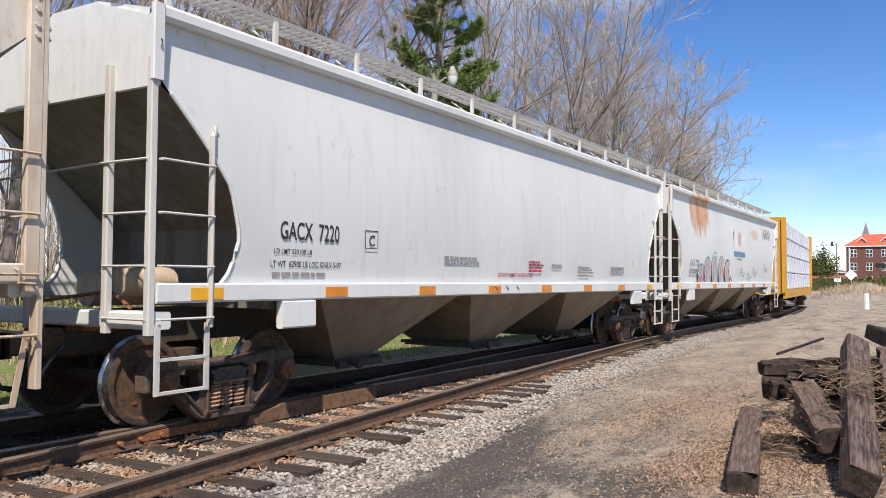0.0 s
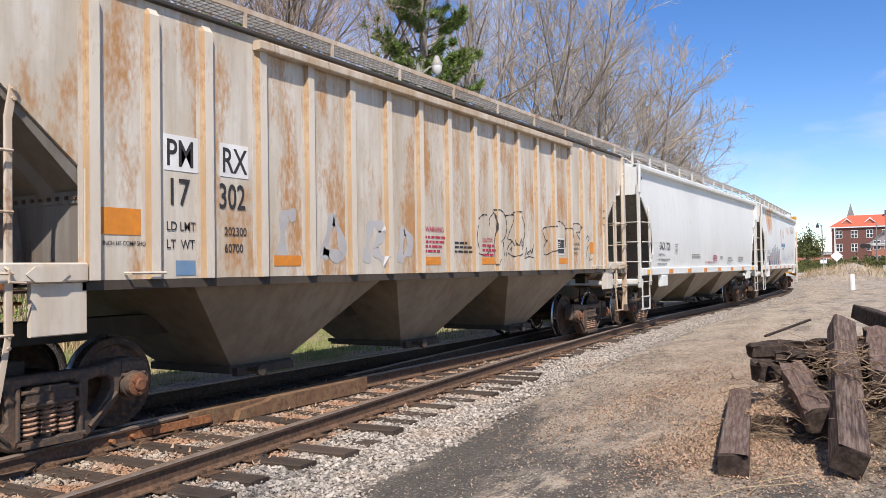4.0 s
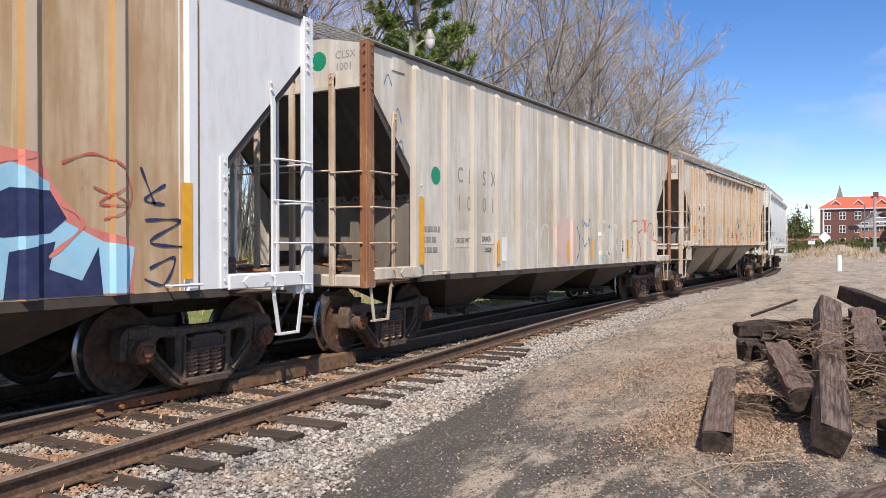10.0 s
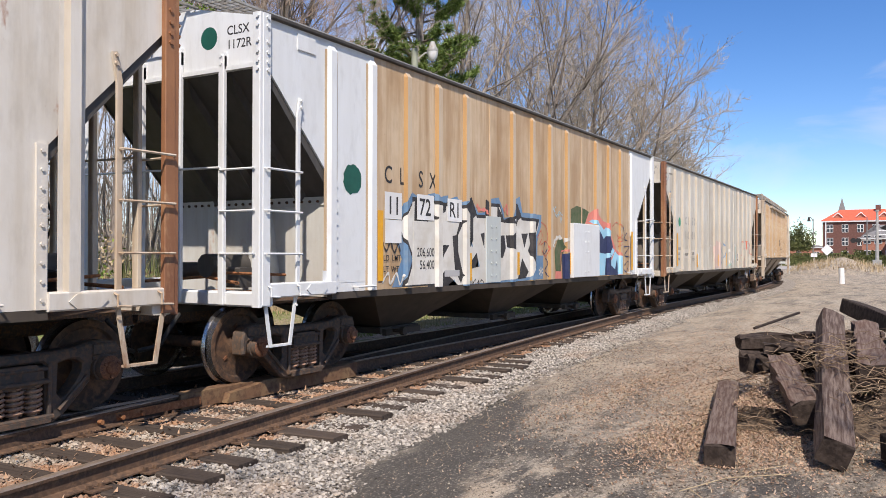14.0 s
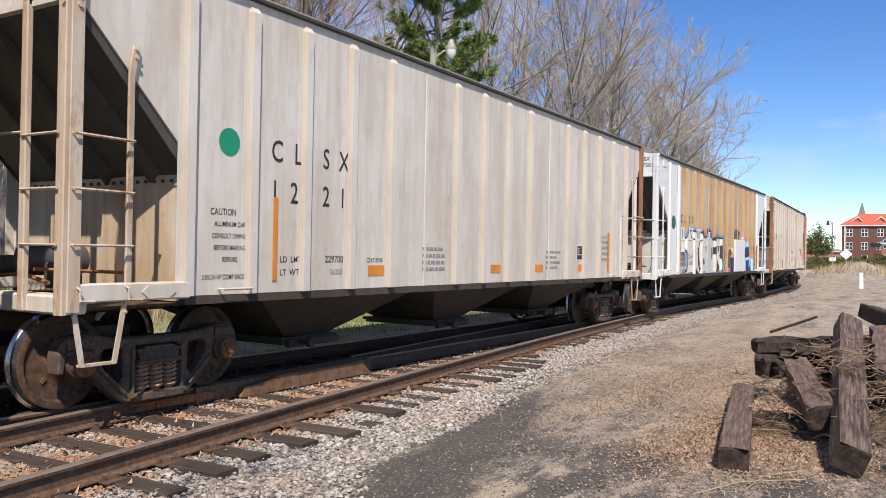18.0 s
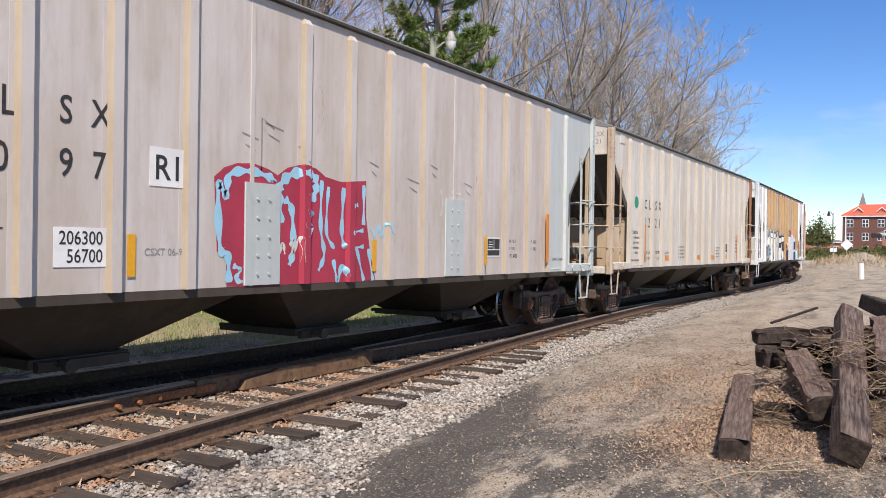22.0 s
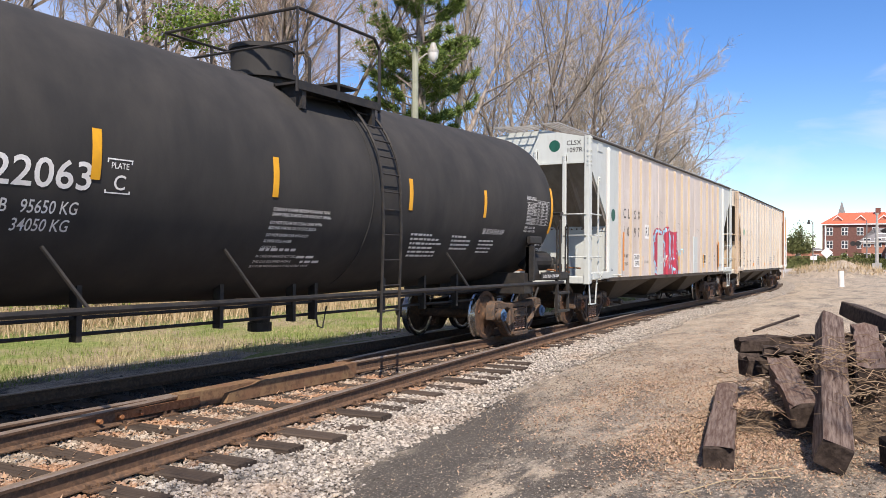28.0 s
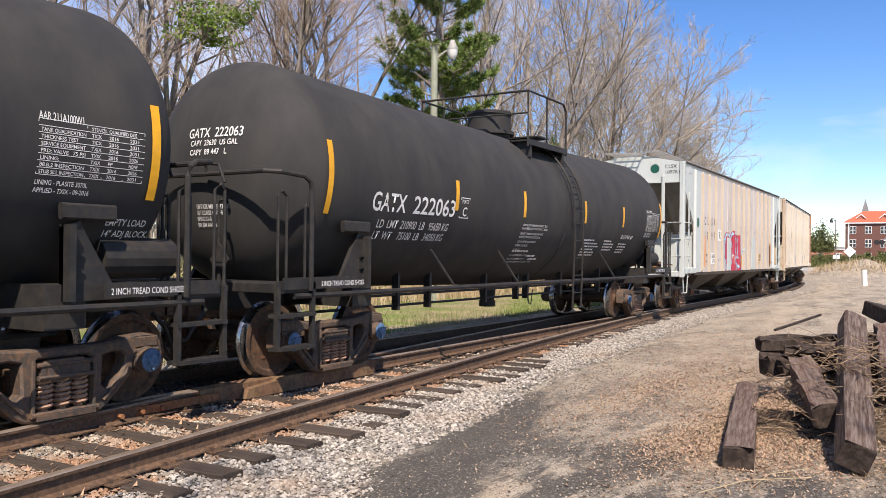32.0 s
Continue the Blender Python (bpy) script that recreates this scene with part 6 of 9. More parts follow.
patch(c, [(-3.77, 2.42), (-3.42, 2.39), (-3.25, 2.39), (-2.83, 2.43), (-2.7, 2.38), (-2.47, 2.43), (-2.39, 2.53), (-2.2, 2.25), (-1.76, 2.26), (-1.68, 2.47), (-1.33, 2.48), (-1.17, 2.2), (-0.69, 2.31), (-0.62, 2.54), (-0.41, 2.28), (0.4, 2.27), (0.25, 2.01), (0.24, 1.47), (-0.03, 1.15), (-1.89, 1.09), (-3.78, 1.07)], M_SPRAY_BLACK, 0.002)
patch(c, [(-3.77, 2.36), (-3.42, 2.33), (-3.25, 2.33), (-2.83, 2.37), (-2.7, 2.32), (-2.47, 2.37), (-2.39, 2.47), (-2.2, 2.19), (-1.76, 2.2), (-1.68, 2.41), (-1.33, 2.42), (-1.17, 2.14), (-0.69, 2.25), (-0.62, 2.48), (-0.41, 2.22), (0.4, 2.21), (0.25, 1.95), (0.24, 1.41), (-0.03, 1.15), (-1.89, 1.09), (-3.78, 1.07)], M_SPRAY_WHITE, 0.003)
for pts in ([(-3.78, 1.31), (-3.59, 1.3), (-3.58, 1.07), (-3.78, 1.07)], [(-3.4, 2.38), (-3.23, 2.39), (-3.25, 2.25), (-3.41, 2.19)], [(-3.37, 1.72), (-3.13, 1.72), (-3.29, 1.57), (-3.36, 1.45)], [(-3.03, 1.87), (-2.85, 1.89), (-2.84, 1.61), (-2.67, 1.23), (-2.75, 1.1), (-2.95, 1.33)], [(-2.7, 2.37), (-2.39, 2.53), (-2.2, 2.25), (-2.33, 2.18), (-2.33, 1.82), (-2.44, 1.68), (-2.48, 2.11), (-2.45, 2.16)], [(-2.07, 1.93), (-1.92, 1.95), (-1.93, 1.68), (-2.01, 1.82)], [(-2.44, 1.43), (-2.2, 1.61), (-2.14, 1.37), (-2.42, 1.33)], [(-1.88, 2.53), (-1.68, 2.47), (-1.7, 2.22), (-1.9, 2.21)], [(-1.43, 2.46), (-1.17, 2.2), (-0.89, 2.24), (-0.69, 2.14), (-1.44, 2.16)], [(-1.39, 1.91), (-1.15, 1.92), (-1.09, 1.69), (-1.2, 1.52), (-1.39, 1.51)], [(-1.09, 1.92), (-0.89, 1.93), (-0.69, 2.04), (-0.71, 1.66), (-1.04, 1.71)], [(-0.66, 2.54), (-0.41, 2.28), (-0.58, 2.21), (-0.67, 2.06)], [(-0.43, 1.97), (-0.14, 1.98), (-0.29, 1.7)], [(-0.39, 1.51), (-0.1, 1.25), (-0.23, 1.13), (-0.58, 1.12)], [(0.29, 2.24), (0.41, 2.27), (0.25, 2.01), (0.26, 1.29), (-0.13, 1.65), (-0.03, 1.78), (-0.1, 1.99), (0.11, 2.01)], [(-3.36, 1.26), (-3.26, 1.32), (-3.08, 1.2), (-2.81, 1.06), (-3.19, 1.04), (-3.36, 1.07)], [(-3.77, 2.42), (-3.58, 2.47), (-3.65, 2.39), (-3.66, 2.2), (-3.54, 2.15), (-3.55, 2.11), (-3.77, 2.11)], [(-2.83, 2.43), (-2.7, 2.38), (-2.81, 2.34), (-2.82, 2.15), (-2.64, 2.13), (-2.86, 1.87), (-2.91, 1.88), (-2.8, 2.09)],):
    patch(c, pts, M_SPRAY_BLACK, 0.004)
for pts in ([(-3.21, 1.07), (-2.97, 1.17), (-2.88, 1.06)], [(-2.25, 1.36), (-2.16, 1.5), (-2.09, 1.37)], [(-2.4, 1.85), (-2.33, 1.68), (-2.42, 1.74)],):
    patch(c, pts, M_SPRAY_BLUE, 0.004)
for pts in ([(-2.2, 2.42), (-2.11, 2.34), (-1.88, 2.34), (-1.78, 2.27)], [(-1.17, 2.36), (-1.06, 2.46), (-1.03, 2.29)],):
    stroke(c, pts, 0.07, M_SPRAY_CORAL, 0.005)
patch(c, [(-3.28, 1.32), (-2.8, 1.32), (-2.8, 1.22), (-3.28, 1.22)], M_SPRAY_GREY, 0.005)
for pts in ([(-2.47, 1.09), (-2.38, 1.19), (-2.36, 1.08), (-2.25, 1.16), (-2.23, 1.07), (-2.12, 1.14), (-2.16, 1.05), (-2.03, 1.14), (-1.94, 1.08)],):
    stroke(c, pts, 0.02, M_SPRAY_BLACK, 0.005)
decal("painted_patch", -4.2, -3.58, 1.12, 2.07, SIDE - 0.004, M_SPRAY_WHITE, c)
for x0, x1, z0, z1, txt, size in ((-4.95, -4.52, 2.07, 2.45, "11", 0.36), (-4.1, -3.62, 2.09, 2.47, "72", 0.36), (-3.2, -2.74, 2.1, 2.46, "R1", 0.34)):
    decal("number_plate", x0, x1, z0, z1, SIDE - 0.008, M_PLATE, c)
    lettering("number", txt, size, M_INK, c, x0 + 0.05, SIDE - 0.0145, z0 + 0.07, narrow=0.95)
decal("painted_patch", -4.93, -4.52, 1.73, 2.06, SIDE - 0.004, M_PLATE, c)
for k, txt in enumerate(("206,600", "56,400")):
    lettering("weight", txt, 0.19, M_INK, c, -3.6, SIDE - 0.0095, 1.54 - 0.19 * k, align="RIGHT", narrow=0.82)
lettering("stencil", "LD  LMT", 0.12, M_INK, c, -4.98, SIDE - 0.0095, 1.48)
lettering("stencil", "LT  WT", 0.12, M_INK, c, -4.98, SIDE - 0.0095, 1.32)
stroke(c, [(-5.0, 1.75), (-4.9, 1.62), (-4.8, 1.74), (-4.7, 1.6), (-4.6, 1.72), (-4.55, 1.6)], 0.035, M_SPRAY_BLACK, 0.006)
stroke(c, [(-5.0, 1.18), (-4.85, 1.3), (-4.8, 1.15), (-4.65, 1.3), (-4.55, 1.14), (-4.45, 1.28)], 0.04, M_SPRAY_WHITE, 0.006)
rivet_plate(c, -1.88, -1.32, 1.09, 2.24, M_PATCH_GREY)
rivet_plate(c, 2.06, 3.66, 1.09, 2.26, M_PATCH_WHITE, 0.075)
for x, z0, z1 in ((-5.05, 1.2, 2.18), (-2.48, 1.14, 1.6), (-0.56, 1.2, 1.62), (2.05, 1.16, 1.62), (3.76, 1.16, 1.62), (6.15, 1.2, 2.18)):
    tick(c, x, z0, z1, M_YELLOW, 0.13 if z1 > 2 else 0.09)
dot(c, -5.68, 2.56, 0.2, M_GREEN_DK, rough=0.1)
patch(c, [(2.95, 2.28), (3.17, 2.51), (3.61, 2.65), (4.08, 2.38), (4.58, 2.33), (4.68, 2.12), (5, 1.73), (5.56, 1.58), (5.55, 1.09), (3.73, 1.1), (3.75, 2.29)], M_SPRAY_CORAL, 0.001)
patch(c, [(3.16, 2.33), (3.43, 2.39), (3.79, 2.36), (4.18, 2.17), (4.33, 2.25), (4.68, 2.09), (4.68, 1.82), (5.22, 1.58), (5.56, 1.53), (5.49, 1.1), (3.78, 1.1), (3.75, 2.27)], M_SPRAY_SKY, 0.002)
for pts in ([(3.72, 2.27), (4.17, 1.96), (4.32, 2.03), (4.68, 2.02), (4.84, 1.78), (4.68, 1.65), (4.27, 1.61), (3.88, 1.63), (3.78, 1.72)], [(4.26, 1.1), (4.31, 1.49), (4.73, 1.58), (4.67, 1.34), (4.99, 1.23), (5.16, 1.53), (5.21, 1.09)], [(1.58, 1.59), (2.04, 1.63), (2.03, 1.07), (1.61, 1.07)],):
    patch(c, pts, M_SPRAY_NAVY, 0.004)
patch(c, [(1.21, 1.09), (1.24, 1.24), (1.54, 1.23), (1.53, 1.08)], M_SPRAY_CORAL, 0.002)
patch(c, [(2.09, 2.32), (2.09, 2.56), (2.43, 2.65), (2.91, 2.6), (3.17, 2.55), (2.91, 2.25), (2.09, 2.26)], M_SPRAY_GREEN, 0.0005)
patch(c, [(1.18, 1.66), (1.35, 1.89), (1.62, 1.91), (1.76, 1.74), (1.61, 1.58), (1.51, 1.23), (1.24, 1.24)], M_SPRAY_GREEN, 0.001)
for pts in ([(1.12, 1.74), (1.18, 1.85), (1.35, 1.94), (1.58, 1.92)], [(1.69, 1.88), (1.9, 1.91), (2.01, 1.85)],):
    stroke(c, pts, 0.09, M_SPRAY_WHITE, 0.003)
for pts in ([(1.53, 1.08), (1.52, 1.59), (1.65, 1.66), (2.04, 1.67)], [(4.79, 1.92), (5, 1.73), (4.67, 1.44)], [(4.03, 2.42), (4.18, 2.24), (4.58, 2.33)],):
    stroke(c, pts, 0.045, M_SPRAY_CORAL, 0.005)
for pts in ([(0.49, 2.22), (0.72, 2.14), (0.81, 1.96), (0.78, 1.81)], [(0.31, 1.91), (0.49, 2.05), (0.54, 1.91), (0.37, 1.76)], [(0.48, 1.77), (0.72, 1.84), (0.87, 1.7), (0.72, 1.55), (0.54, 1.66)], [(4.79, 2.27), (5.12, 2.38), (5.45, 2.24), (5.51, 1.94), (5.22, 1.78)], [(5.11, 2.08), (5.45, 1.94), (5.17, 1.93), (5.43, 2.09)],):
    stroke(c, pts, 0.022, M_SPRAY_ORANGE, 0.004)
for pts in ([(5.63, 2.3), (5.8, 1.94)], [(5.93, 2.15), (5.68, 1.99), (5.92, 1.95)], [(5.68, 1.79), (6.11, 1.79), (5.74, 1.58), (6.16, 1.53)], [(5.73, 1.32), (6.04, 1.42), (5.91, 1.16), (5.67, 1.22)], [(0.66, 1.84), (0.63, 1.59), (0.81, 1.7)], [(0.71, 1.51), (0.83, 1.4), (0.68, 1.26), (0.86, 1.14)],):
    stroke(c, pts, 0.03, M_SPRAY_NAVY, 0.004)
for pts in ([(0.48, 1.33), (0.49, 1.15)], [(0.39, 1.28), (0.58, 1.21)], [(0.39, 1.19), (0.58, 1.3)],):
    stroke(c, pts, 0.03, M_SPRAY_WHITE, 0.005)
for pts in ([(1.09, 2.66), (1.13, 2.5), (1.22, 2.46)], [(1.24, 2.56), (1.15, 2.48), (1.32, 2.35), (1.41, 2.46), (1.29, 2.38)], [(1.42, 2.48), (1.59, 2.4)], [(1.45, 2.44), (1.52, 2.25), (1.56, 2.37)],):
    stroke(c, pts, 0.02, M_SPRAY_SKY, 0.004)
end_dot(c, 7.42, -0.69, 4.12, 0.135, M_GREEN_DK)
end_writing(c, 7.42, ("CLSX", "1172R1"), M_INK, 4.12, -1.83, 0.15, 0.165)
decal("stencil_panel", -6.3, -5.4, 1.2, 1.36, SIDE + 0.004, M_PATCH_WHITE, c)

# pinkish-grey car with the crimson piece
c = CAR_1097
stencil_pair(c, ("C L", "S X"), ("1 0", "9 7"), (-4.84, -3.94))
lettering("stencil", "LD  LMT", 0.12, M_INK, c, -4.86, SIDE - 0.0006, 1.57)
lettering("stencil", "LT  WT", 0.12, M_INK, c, -4.86, SIDE - 0.0006, 1.36)
for x0, x1, z0, z1, txt, size in ((-3.0, -2.58, 2.09, 2.47, "R1", 0.34),):
    decal("number_plate", x0, x1, z0, z1, SIDE, M_PLATE, c)
    lettering("number", txt, size, M_INK, c, x0 + 0.05, SIDE - 0.006, z0 + 0.07, narrow=0.95)
decal("weight_plate", -3.98, -3.46, 1.32, 1.67, SIDE, M_PLATE, c)
for k, txt in enumerate(("206300", "56700")):
    lettering("weight", txt, 0.17, M_INK, c, -3.5, SIDE - 0.006, 1.52 - 0.16 * k, align="RIGHT", narrow=0.85)
lettering("stencil", "CSXT 06-95", 0.1, M_INK_GREY, c, -3.05, SIDE - 0.0006, 1.42)
dot(c, -5.62, 2.6, 0.15, M_GREEN_DK)
patch(c, [(-2.19, 2.24), (-2.05, 2.35), (-1.87, 2.41), (-1.62, 2.43), (-1.4, 2.39), (-1.24, 2.33), (-1.08, 2.43), (-0.84, 2.49), (-0.58, 2.47), (-0.4, 2.38), (-0.1, 2.34), (0.43, 2.39), (0.44, 1.91), (0.54, 1.43), (0.66, 1.09), (0.28, 1.07), (-0.24, 1.08), (-0.91, 1.08), (-1.64, 1.07), (-2.0, 1.09), (-2.01, 1.4), (-2.14, 1.46)], M_SPRAY_RED, 0.001)
for pts, w in (([(-1.97, 1.13), (-1.99, 1.42), (-2.1, 1.52), (-2.13, 2.14), (-2.02, 2.06), (-1.97, 2.28), (-1.66, 2.34), (-1.35, 2.29), (-1.31, 2.25)], 0.10), ([(-1.19, 1.79), (-1.21, 2.08), (-1.18, 2.24), (-0.98, 2.37), (-0.68, 2.39), (-0.57, 2.3), (-0.61, 2.14), (-0.73, 2.07)], 0.13),
               ([(-1.12, 2.07), (-1.0, 1.94), (-0.97, 1.5), (-1.03, 1.3)], 0.10), ([(-0.68, 1.96), (-0.72, 1.77), (-0.67, 1.67)], 0.16), ([(-0.47, 2.33), (-0.48, 1.77), (-0.41, 1.43), (-0.51, 1.23)], 0.07), ([(-0.34, 2.26), (-0.37, 1.71), (-0.21, 1.5)], 0.06),
               ([(-0.04, 2.27), (-0.07, 1.72), (-0.01, 1.5)], 0.08), ([(0.38, 2.33), (0.38, 1.81)], 0.07), ([(0.12, 2.04), (0.26, 2.07)], 0.05), ([(0.1, 1.7), (0.38, 1.74)], 0.05), ([(-0.23, 1.36), (-0.14, 1.1), (-0.06, 1.29), (0.04, 1.13)], 0.07),
               ([(0.13, 1.5), (0.39, 1.53)], 0.05), ([(0.24, 1.5), (0.4, 1.08)], 0.06), ([(0.49, 1.5), (0.6, 1.08)], 0.06), ([(-1.91, 1.31), (-1.81, 1.26), (-1.87, 1.16), (-1.77, 1.13)], 0.06)):
    stroke(c, pts, w, M_SPRAY_SKY, 0.003)
for pts in ([(-1.24, 1.72), (-1.22, 1.4), (-1.15, 1.56), (-1.11, 1.43)], [(-1.03, 1.53), (-0.96, 1.6), (-0.97, 1.43), (-0.86, 1.63), (-0.83, 1.33)]):
    stroke(c, pts, 0.045, M_SPRAY_WHITE, 0.004)
stroke(c, [(0.53, 1.8), (0.63, 1.67), (0.73, 1.82), (0.78, 1.67), (0.88, 1.84), (1.02, 1.72), (0.99, 1.88)], 0.04, M_SPRAY_SKY, 0.003)
rivet_plate(c, -1.76, -1.2, 1.09, 2.22, M_PATCH_GREY)
rivet_plate(c, 2.42, 2.98, 1.09, 2.28, M_PATCH_GREY)
for pts in ([(2.3, 2.4), (2.36, 2.2), (2.3, 2.0)], [(2.6, 2.38), (2.9, 2.36)], [(3.05, 2.28), (3.06, 2.1)]):
    stroke(c, pts, 0.05, M_SPRAY_WHITE, 0.001)
for x, z0, z1 in ((-5.0, 1.24, 2.2), (-3.2, 1.22, 1.62), (0.62, 1.2, 1.62), (3.62, 1.25, 1.72), (6.06, 1.26, 2.18)):
    tick(c, x, z0, z1, M_YELLOW if abs(x) < 4.5 else M_ORANGE, 0.12 if z1 > 2 else 0.09)
label_box(c, 3.78, 1.37)
for x, zz, a in ((-1.45, 2.9, 0.3), (-1.8, 2.75, 0.25), (-0.9, 2.7, 0.2), (0.5, 2.65, 0.2), (1.4, 2.5, 0.3), (2.0, 2.75, 0.2), (3.0, 2.55, 0.25)):
    stroke(c, [(x, zz), (x + a, zz - 0.05)], 0.018, M_INK_GREY, 0.001, False)
    stroke(c, [(x + 0.05, zz - 0.12), (x + a * 0.8, zz - 0.18)], 0.014, M_INK_GREY, 0.001, False)
stroke(c, [(-1.5, 2.3), (-1.5, 2.95), (-1.3, 2.85)], 0.02, M_INK_GREY, 0.001, False)
for k, txt in enumerate(("EXW  10-7", "EW   9-11", "CU FT. 4750")):
    lettering("stencil", txt, 0.09, M_INK, c, 4.5, SIDE - 0.0006, 1.62 - 0.13 * k, narrow=0.85)
for k, txt in enumerate(("H   15-0", "H   14-3")):
    lettering("stencil", txt, 0.09, M_INK, c, 5.45, SIDE - 0.0006, 1.62 - 0.13 * k, narrow=0.85)
lettering("stencil", "2inch H.F. CompShoe", 0.075, M_INK, c, -6.3, SIDE - 0.0006, 1.24)
lettering("stencil", "2inch H.F. CompShoe", 0.075, M_INK, c, 6.45, SIDE - 0.0006, 1.3, narrow=0.8)
end_dot(c, 7.38, -0.69, 4.12, 0.135, M_GREEN_DK)
end_writing(c, 7.38, ("CLSX", "1097R1"), M_INK, 4.12, -1.83, 0.15, 0.165)

# pale cream car
c = CAR_1221
stencil_pair(c, ("C L", "S X"), ("1 2", "2 1"), (-4.92, -4.02))
dot(c, -5.55, 2.7, 0.15, M_GREEN)
lettering("stencil", "CAUTION", 0.1, M_INK, c, -5.8, SIDE - 0.0006, 1.92, narrow=0.8)
for k, txt in enumerate(("ALUMINUM CAR", "CONSULT OWNER", "BEFORE MAKING", "REPAIRS")):
    lettering("stencil", txt, 0.075, M_INK, c, -5.52, SIDE - 0.0006, 1.8 - 0.125 * k, align="CENTER", narrow=0.8)
lettering("stencil", "2 INCH HF COMP SHOES", 0.075, M_INK, c, -5.9, SIDE - 0.0006, 1.24, narrow=0.75)
lettering("stencil", "CSXT 09-95", 0.085, M_INK, c, -3.1, SIDE - 0.0006, 1.42, narrow=0.85)
lettering("stencil", "LD  LMT", 0.1, M_INK, c, -4.75, SIDE - 0.0006, 1.42)
lettering("stencil", "LT  WT", 0.1, M_INK, c, -4.75, SIDE - 0.0006, 1.27)
lettering("stencil", "229700", 0.12, M_INK, c, -3.95, SIDE - 0.0006, 1.42)
lettering("stencil", "56300", 0.1, M_INK_GREY, c, -3.85, SIDE - 0.0006, 1.27)
tick(c, -4.84, 1.22, 2.16, M_ORANGE, 0.07)
tick(c, 6.0, 1.22, 2.1, M_ORANGE, 0.1)
for x in (-2.88, 0.55, 2.3, 4.4):
    decal("reflector", x - 0.18, x + 0.18, 1.24, 1.38, SIDE + 0.002, M_ORANGE, c)
for x in (-1.75, 2.6):
    bars(c, x, 1.6, 4, 0.6, M_INK_GREY, 0.1, 0.045, seed=int(x * 7) + 40)
label_box(c, 4.15, 1.45, 0.3, 0.34)
lettering("stencil", "CAUTION", 0.1, M_INK_GREY, c, 5.55, SIDE - 0.0006, 1.95, narrow=0.7)
bars(c, 5.5, 1.85, 4, 0.55, M_INK_GREY, 0.13, 0.06, seed=6)
end_dot(c, 7.42, -0.69, 4.12, 0.135, M_GREEN)
end_writing(c, 7.42, ("CLSX", "1221"), M_INK_GREY, 4.12, -1.83, 0.15, 0.165)

# grey-cream car with thin red lines
c = CAR_1001
stencil_pair(c, ("C L", "S X"), ("1 0", "0 1"), (-5.1, -4.22), m=M_INK_GREY)
dot(c, -5.78, 2.62, 0.14, M_GREEN)
decal("painted_patch", -5.18, -4.72, 1.5, 1.78, SIDE + 0.002, M_CREAM_C, c)
decal("painted_patch", -4.26, -3.78, 1.55, 1.75, SIDE + 0.002, M_CREAM_C, c)
lettering("stencil", "GROSS WT", 0.12, M_INK, c, -5.17, SIDE - 0.004, 1.57, narrow=0.8)
lettering("stencil", "286000", 0.13, M_INK, c, -4.25, SIDE - 0.004, 1.6, narrow=0.85)
lettering("stencil", "225200", 0.11, M_INK, c, -4.15, SIDE - 0.004, 1.42, narrow=0.8)
bars(c, -6.15, 1.75, 3, 0.5, M_INK_GREY, 0.16, 0.08, seed=9)
for x, z0, z1, w in ((-6.3, 1.25, 2.25, 0.13), (-3.72, 1.2, 1.62, 0.1), (-0.25, 1.2, 1.62, 0.1), (1.18, 1.2, 1.68, 0.1), (3.9, 1.22, 1.68, 0.12), (6.56, 1.34, 2.26, 0.11)):
    tick(c, x, z0, z1, M_YELLOW, w)
decal("painted_patch", -3.45, -3.27, 1.25, 1.68, SIDE + 0.002, M_PLATE, c)
label_box(c, 3.36, 1.33, 0.48, 0.34)
for pts in ([(4.15, 1.9), (4.2, 2.1), (4.5, 2.15), (4.75, 1.9), (4.7, 1.75)], [(4.15, 1.45), (4.28, 1.62), (4.2, 1.75)], [(4.85, 1.9), (4.75, 1.7), (4.95, 1.5), (5.0, 1.3), (4.95, 1.1)], [(4.8, 1.85), (5.15, 1.95)], [(5.15, 2.2), (5.5, 2.15), (5.55, 1.85), (5.45, 1.6), (5.6, 1.4), (5.55, 1.15)], [(5.3, 2.2), (5.32, 1.85)], [(5.6, 1.85), (5.75, 2.1), (6.1, 2.1), (6.2, 1.85), (6.1, 1.7), (6.35, 1.6), (6.5, 1.3)], [(5.95, 1.85), (6.05, 1.95), (6.05, 1.75), (5.95, 1.72)], [(4.45, 1.1), (4.5, 1.35), (4.6, 1.12)]):
    stroke(c, pts, 0.035, M_SPRAY_ORANGE, 0.001)
for pts in ([(1.6, 1.5), (1.7, 1.8), (1.85, 1.55), (1.95, 2.05), (2.4, 2.0), (2.45, 1.5), (2.3, 1.2)], [(1.65, 1.35), (1.9, 1.4), (2.05, 1.85)], [(2.6, 1.25), (2.75, 1.6), (2.7, 1.9), (2.95, 2.0), (3.0, 1.4)], [(1.9, 1.15), (2.3, 1.35), (2.7, 1.15)], [(2.5, 2.05), (2.3, 1.85)]):
    stroke(c, pts, 0.09, M_SPRAY_WHITE, 0.001)
for pts in ([(1.6, 1.1), (1.75, 1.25), (1.9, 1.1), (2.1, 1.3), (2.3, 1.12)], [(3.0, 1.95), (3.05, 1.5), (2.9, 1.2)], [(1.95, 2.0), (1.92, 1.4)]):
    stroke(c, pts, 0.05, M_SPRAY_TEAL, 0.002)
patch(c, [(-1.0, 1.12), (-1.05, 1.9), (-0.6, 2.15), (0.1, 2.05), (0.25, 1.6), (0.2, 1.12)], M_SPRAY_PINK, 0.0)
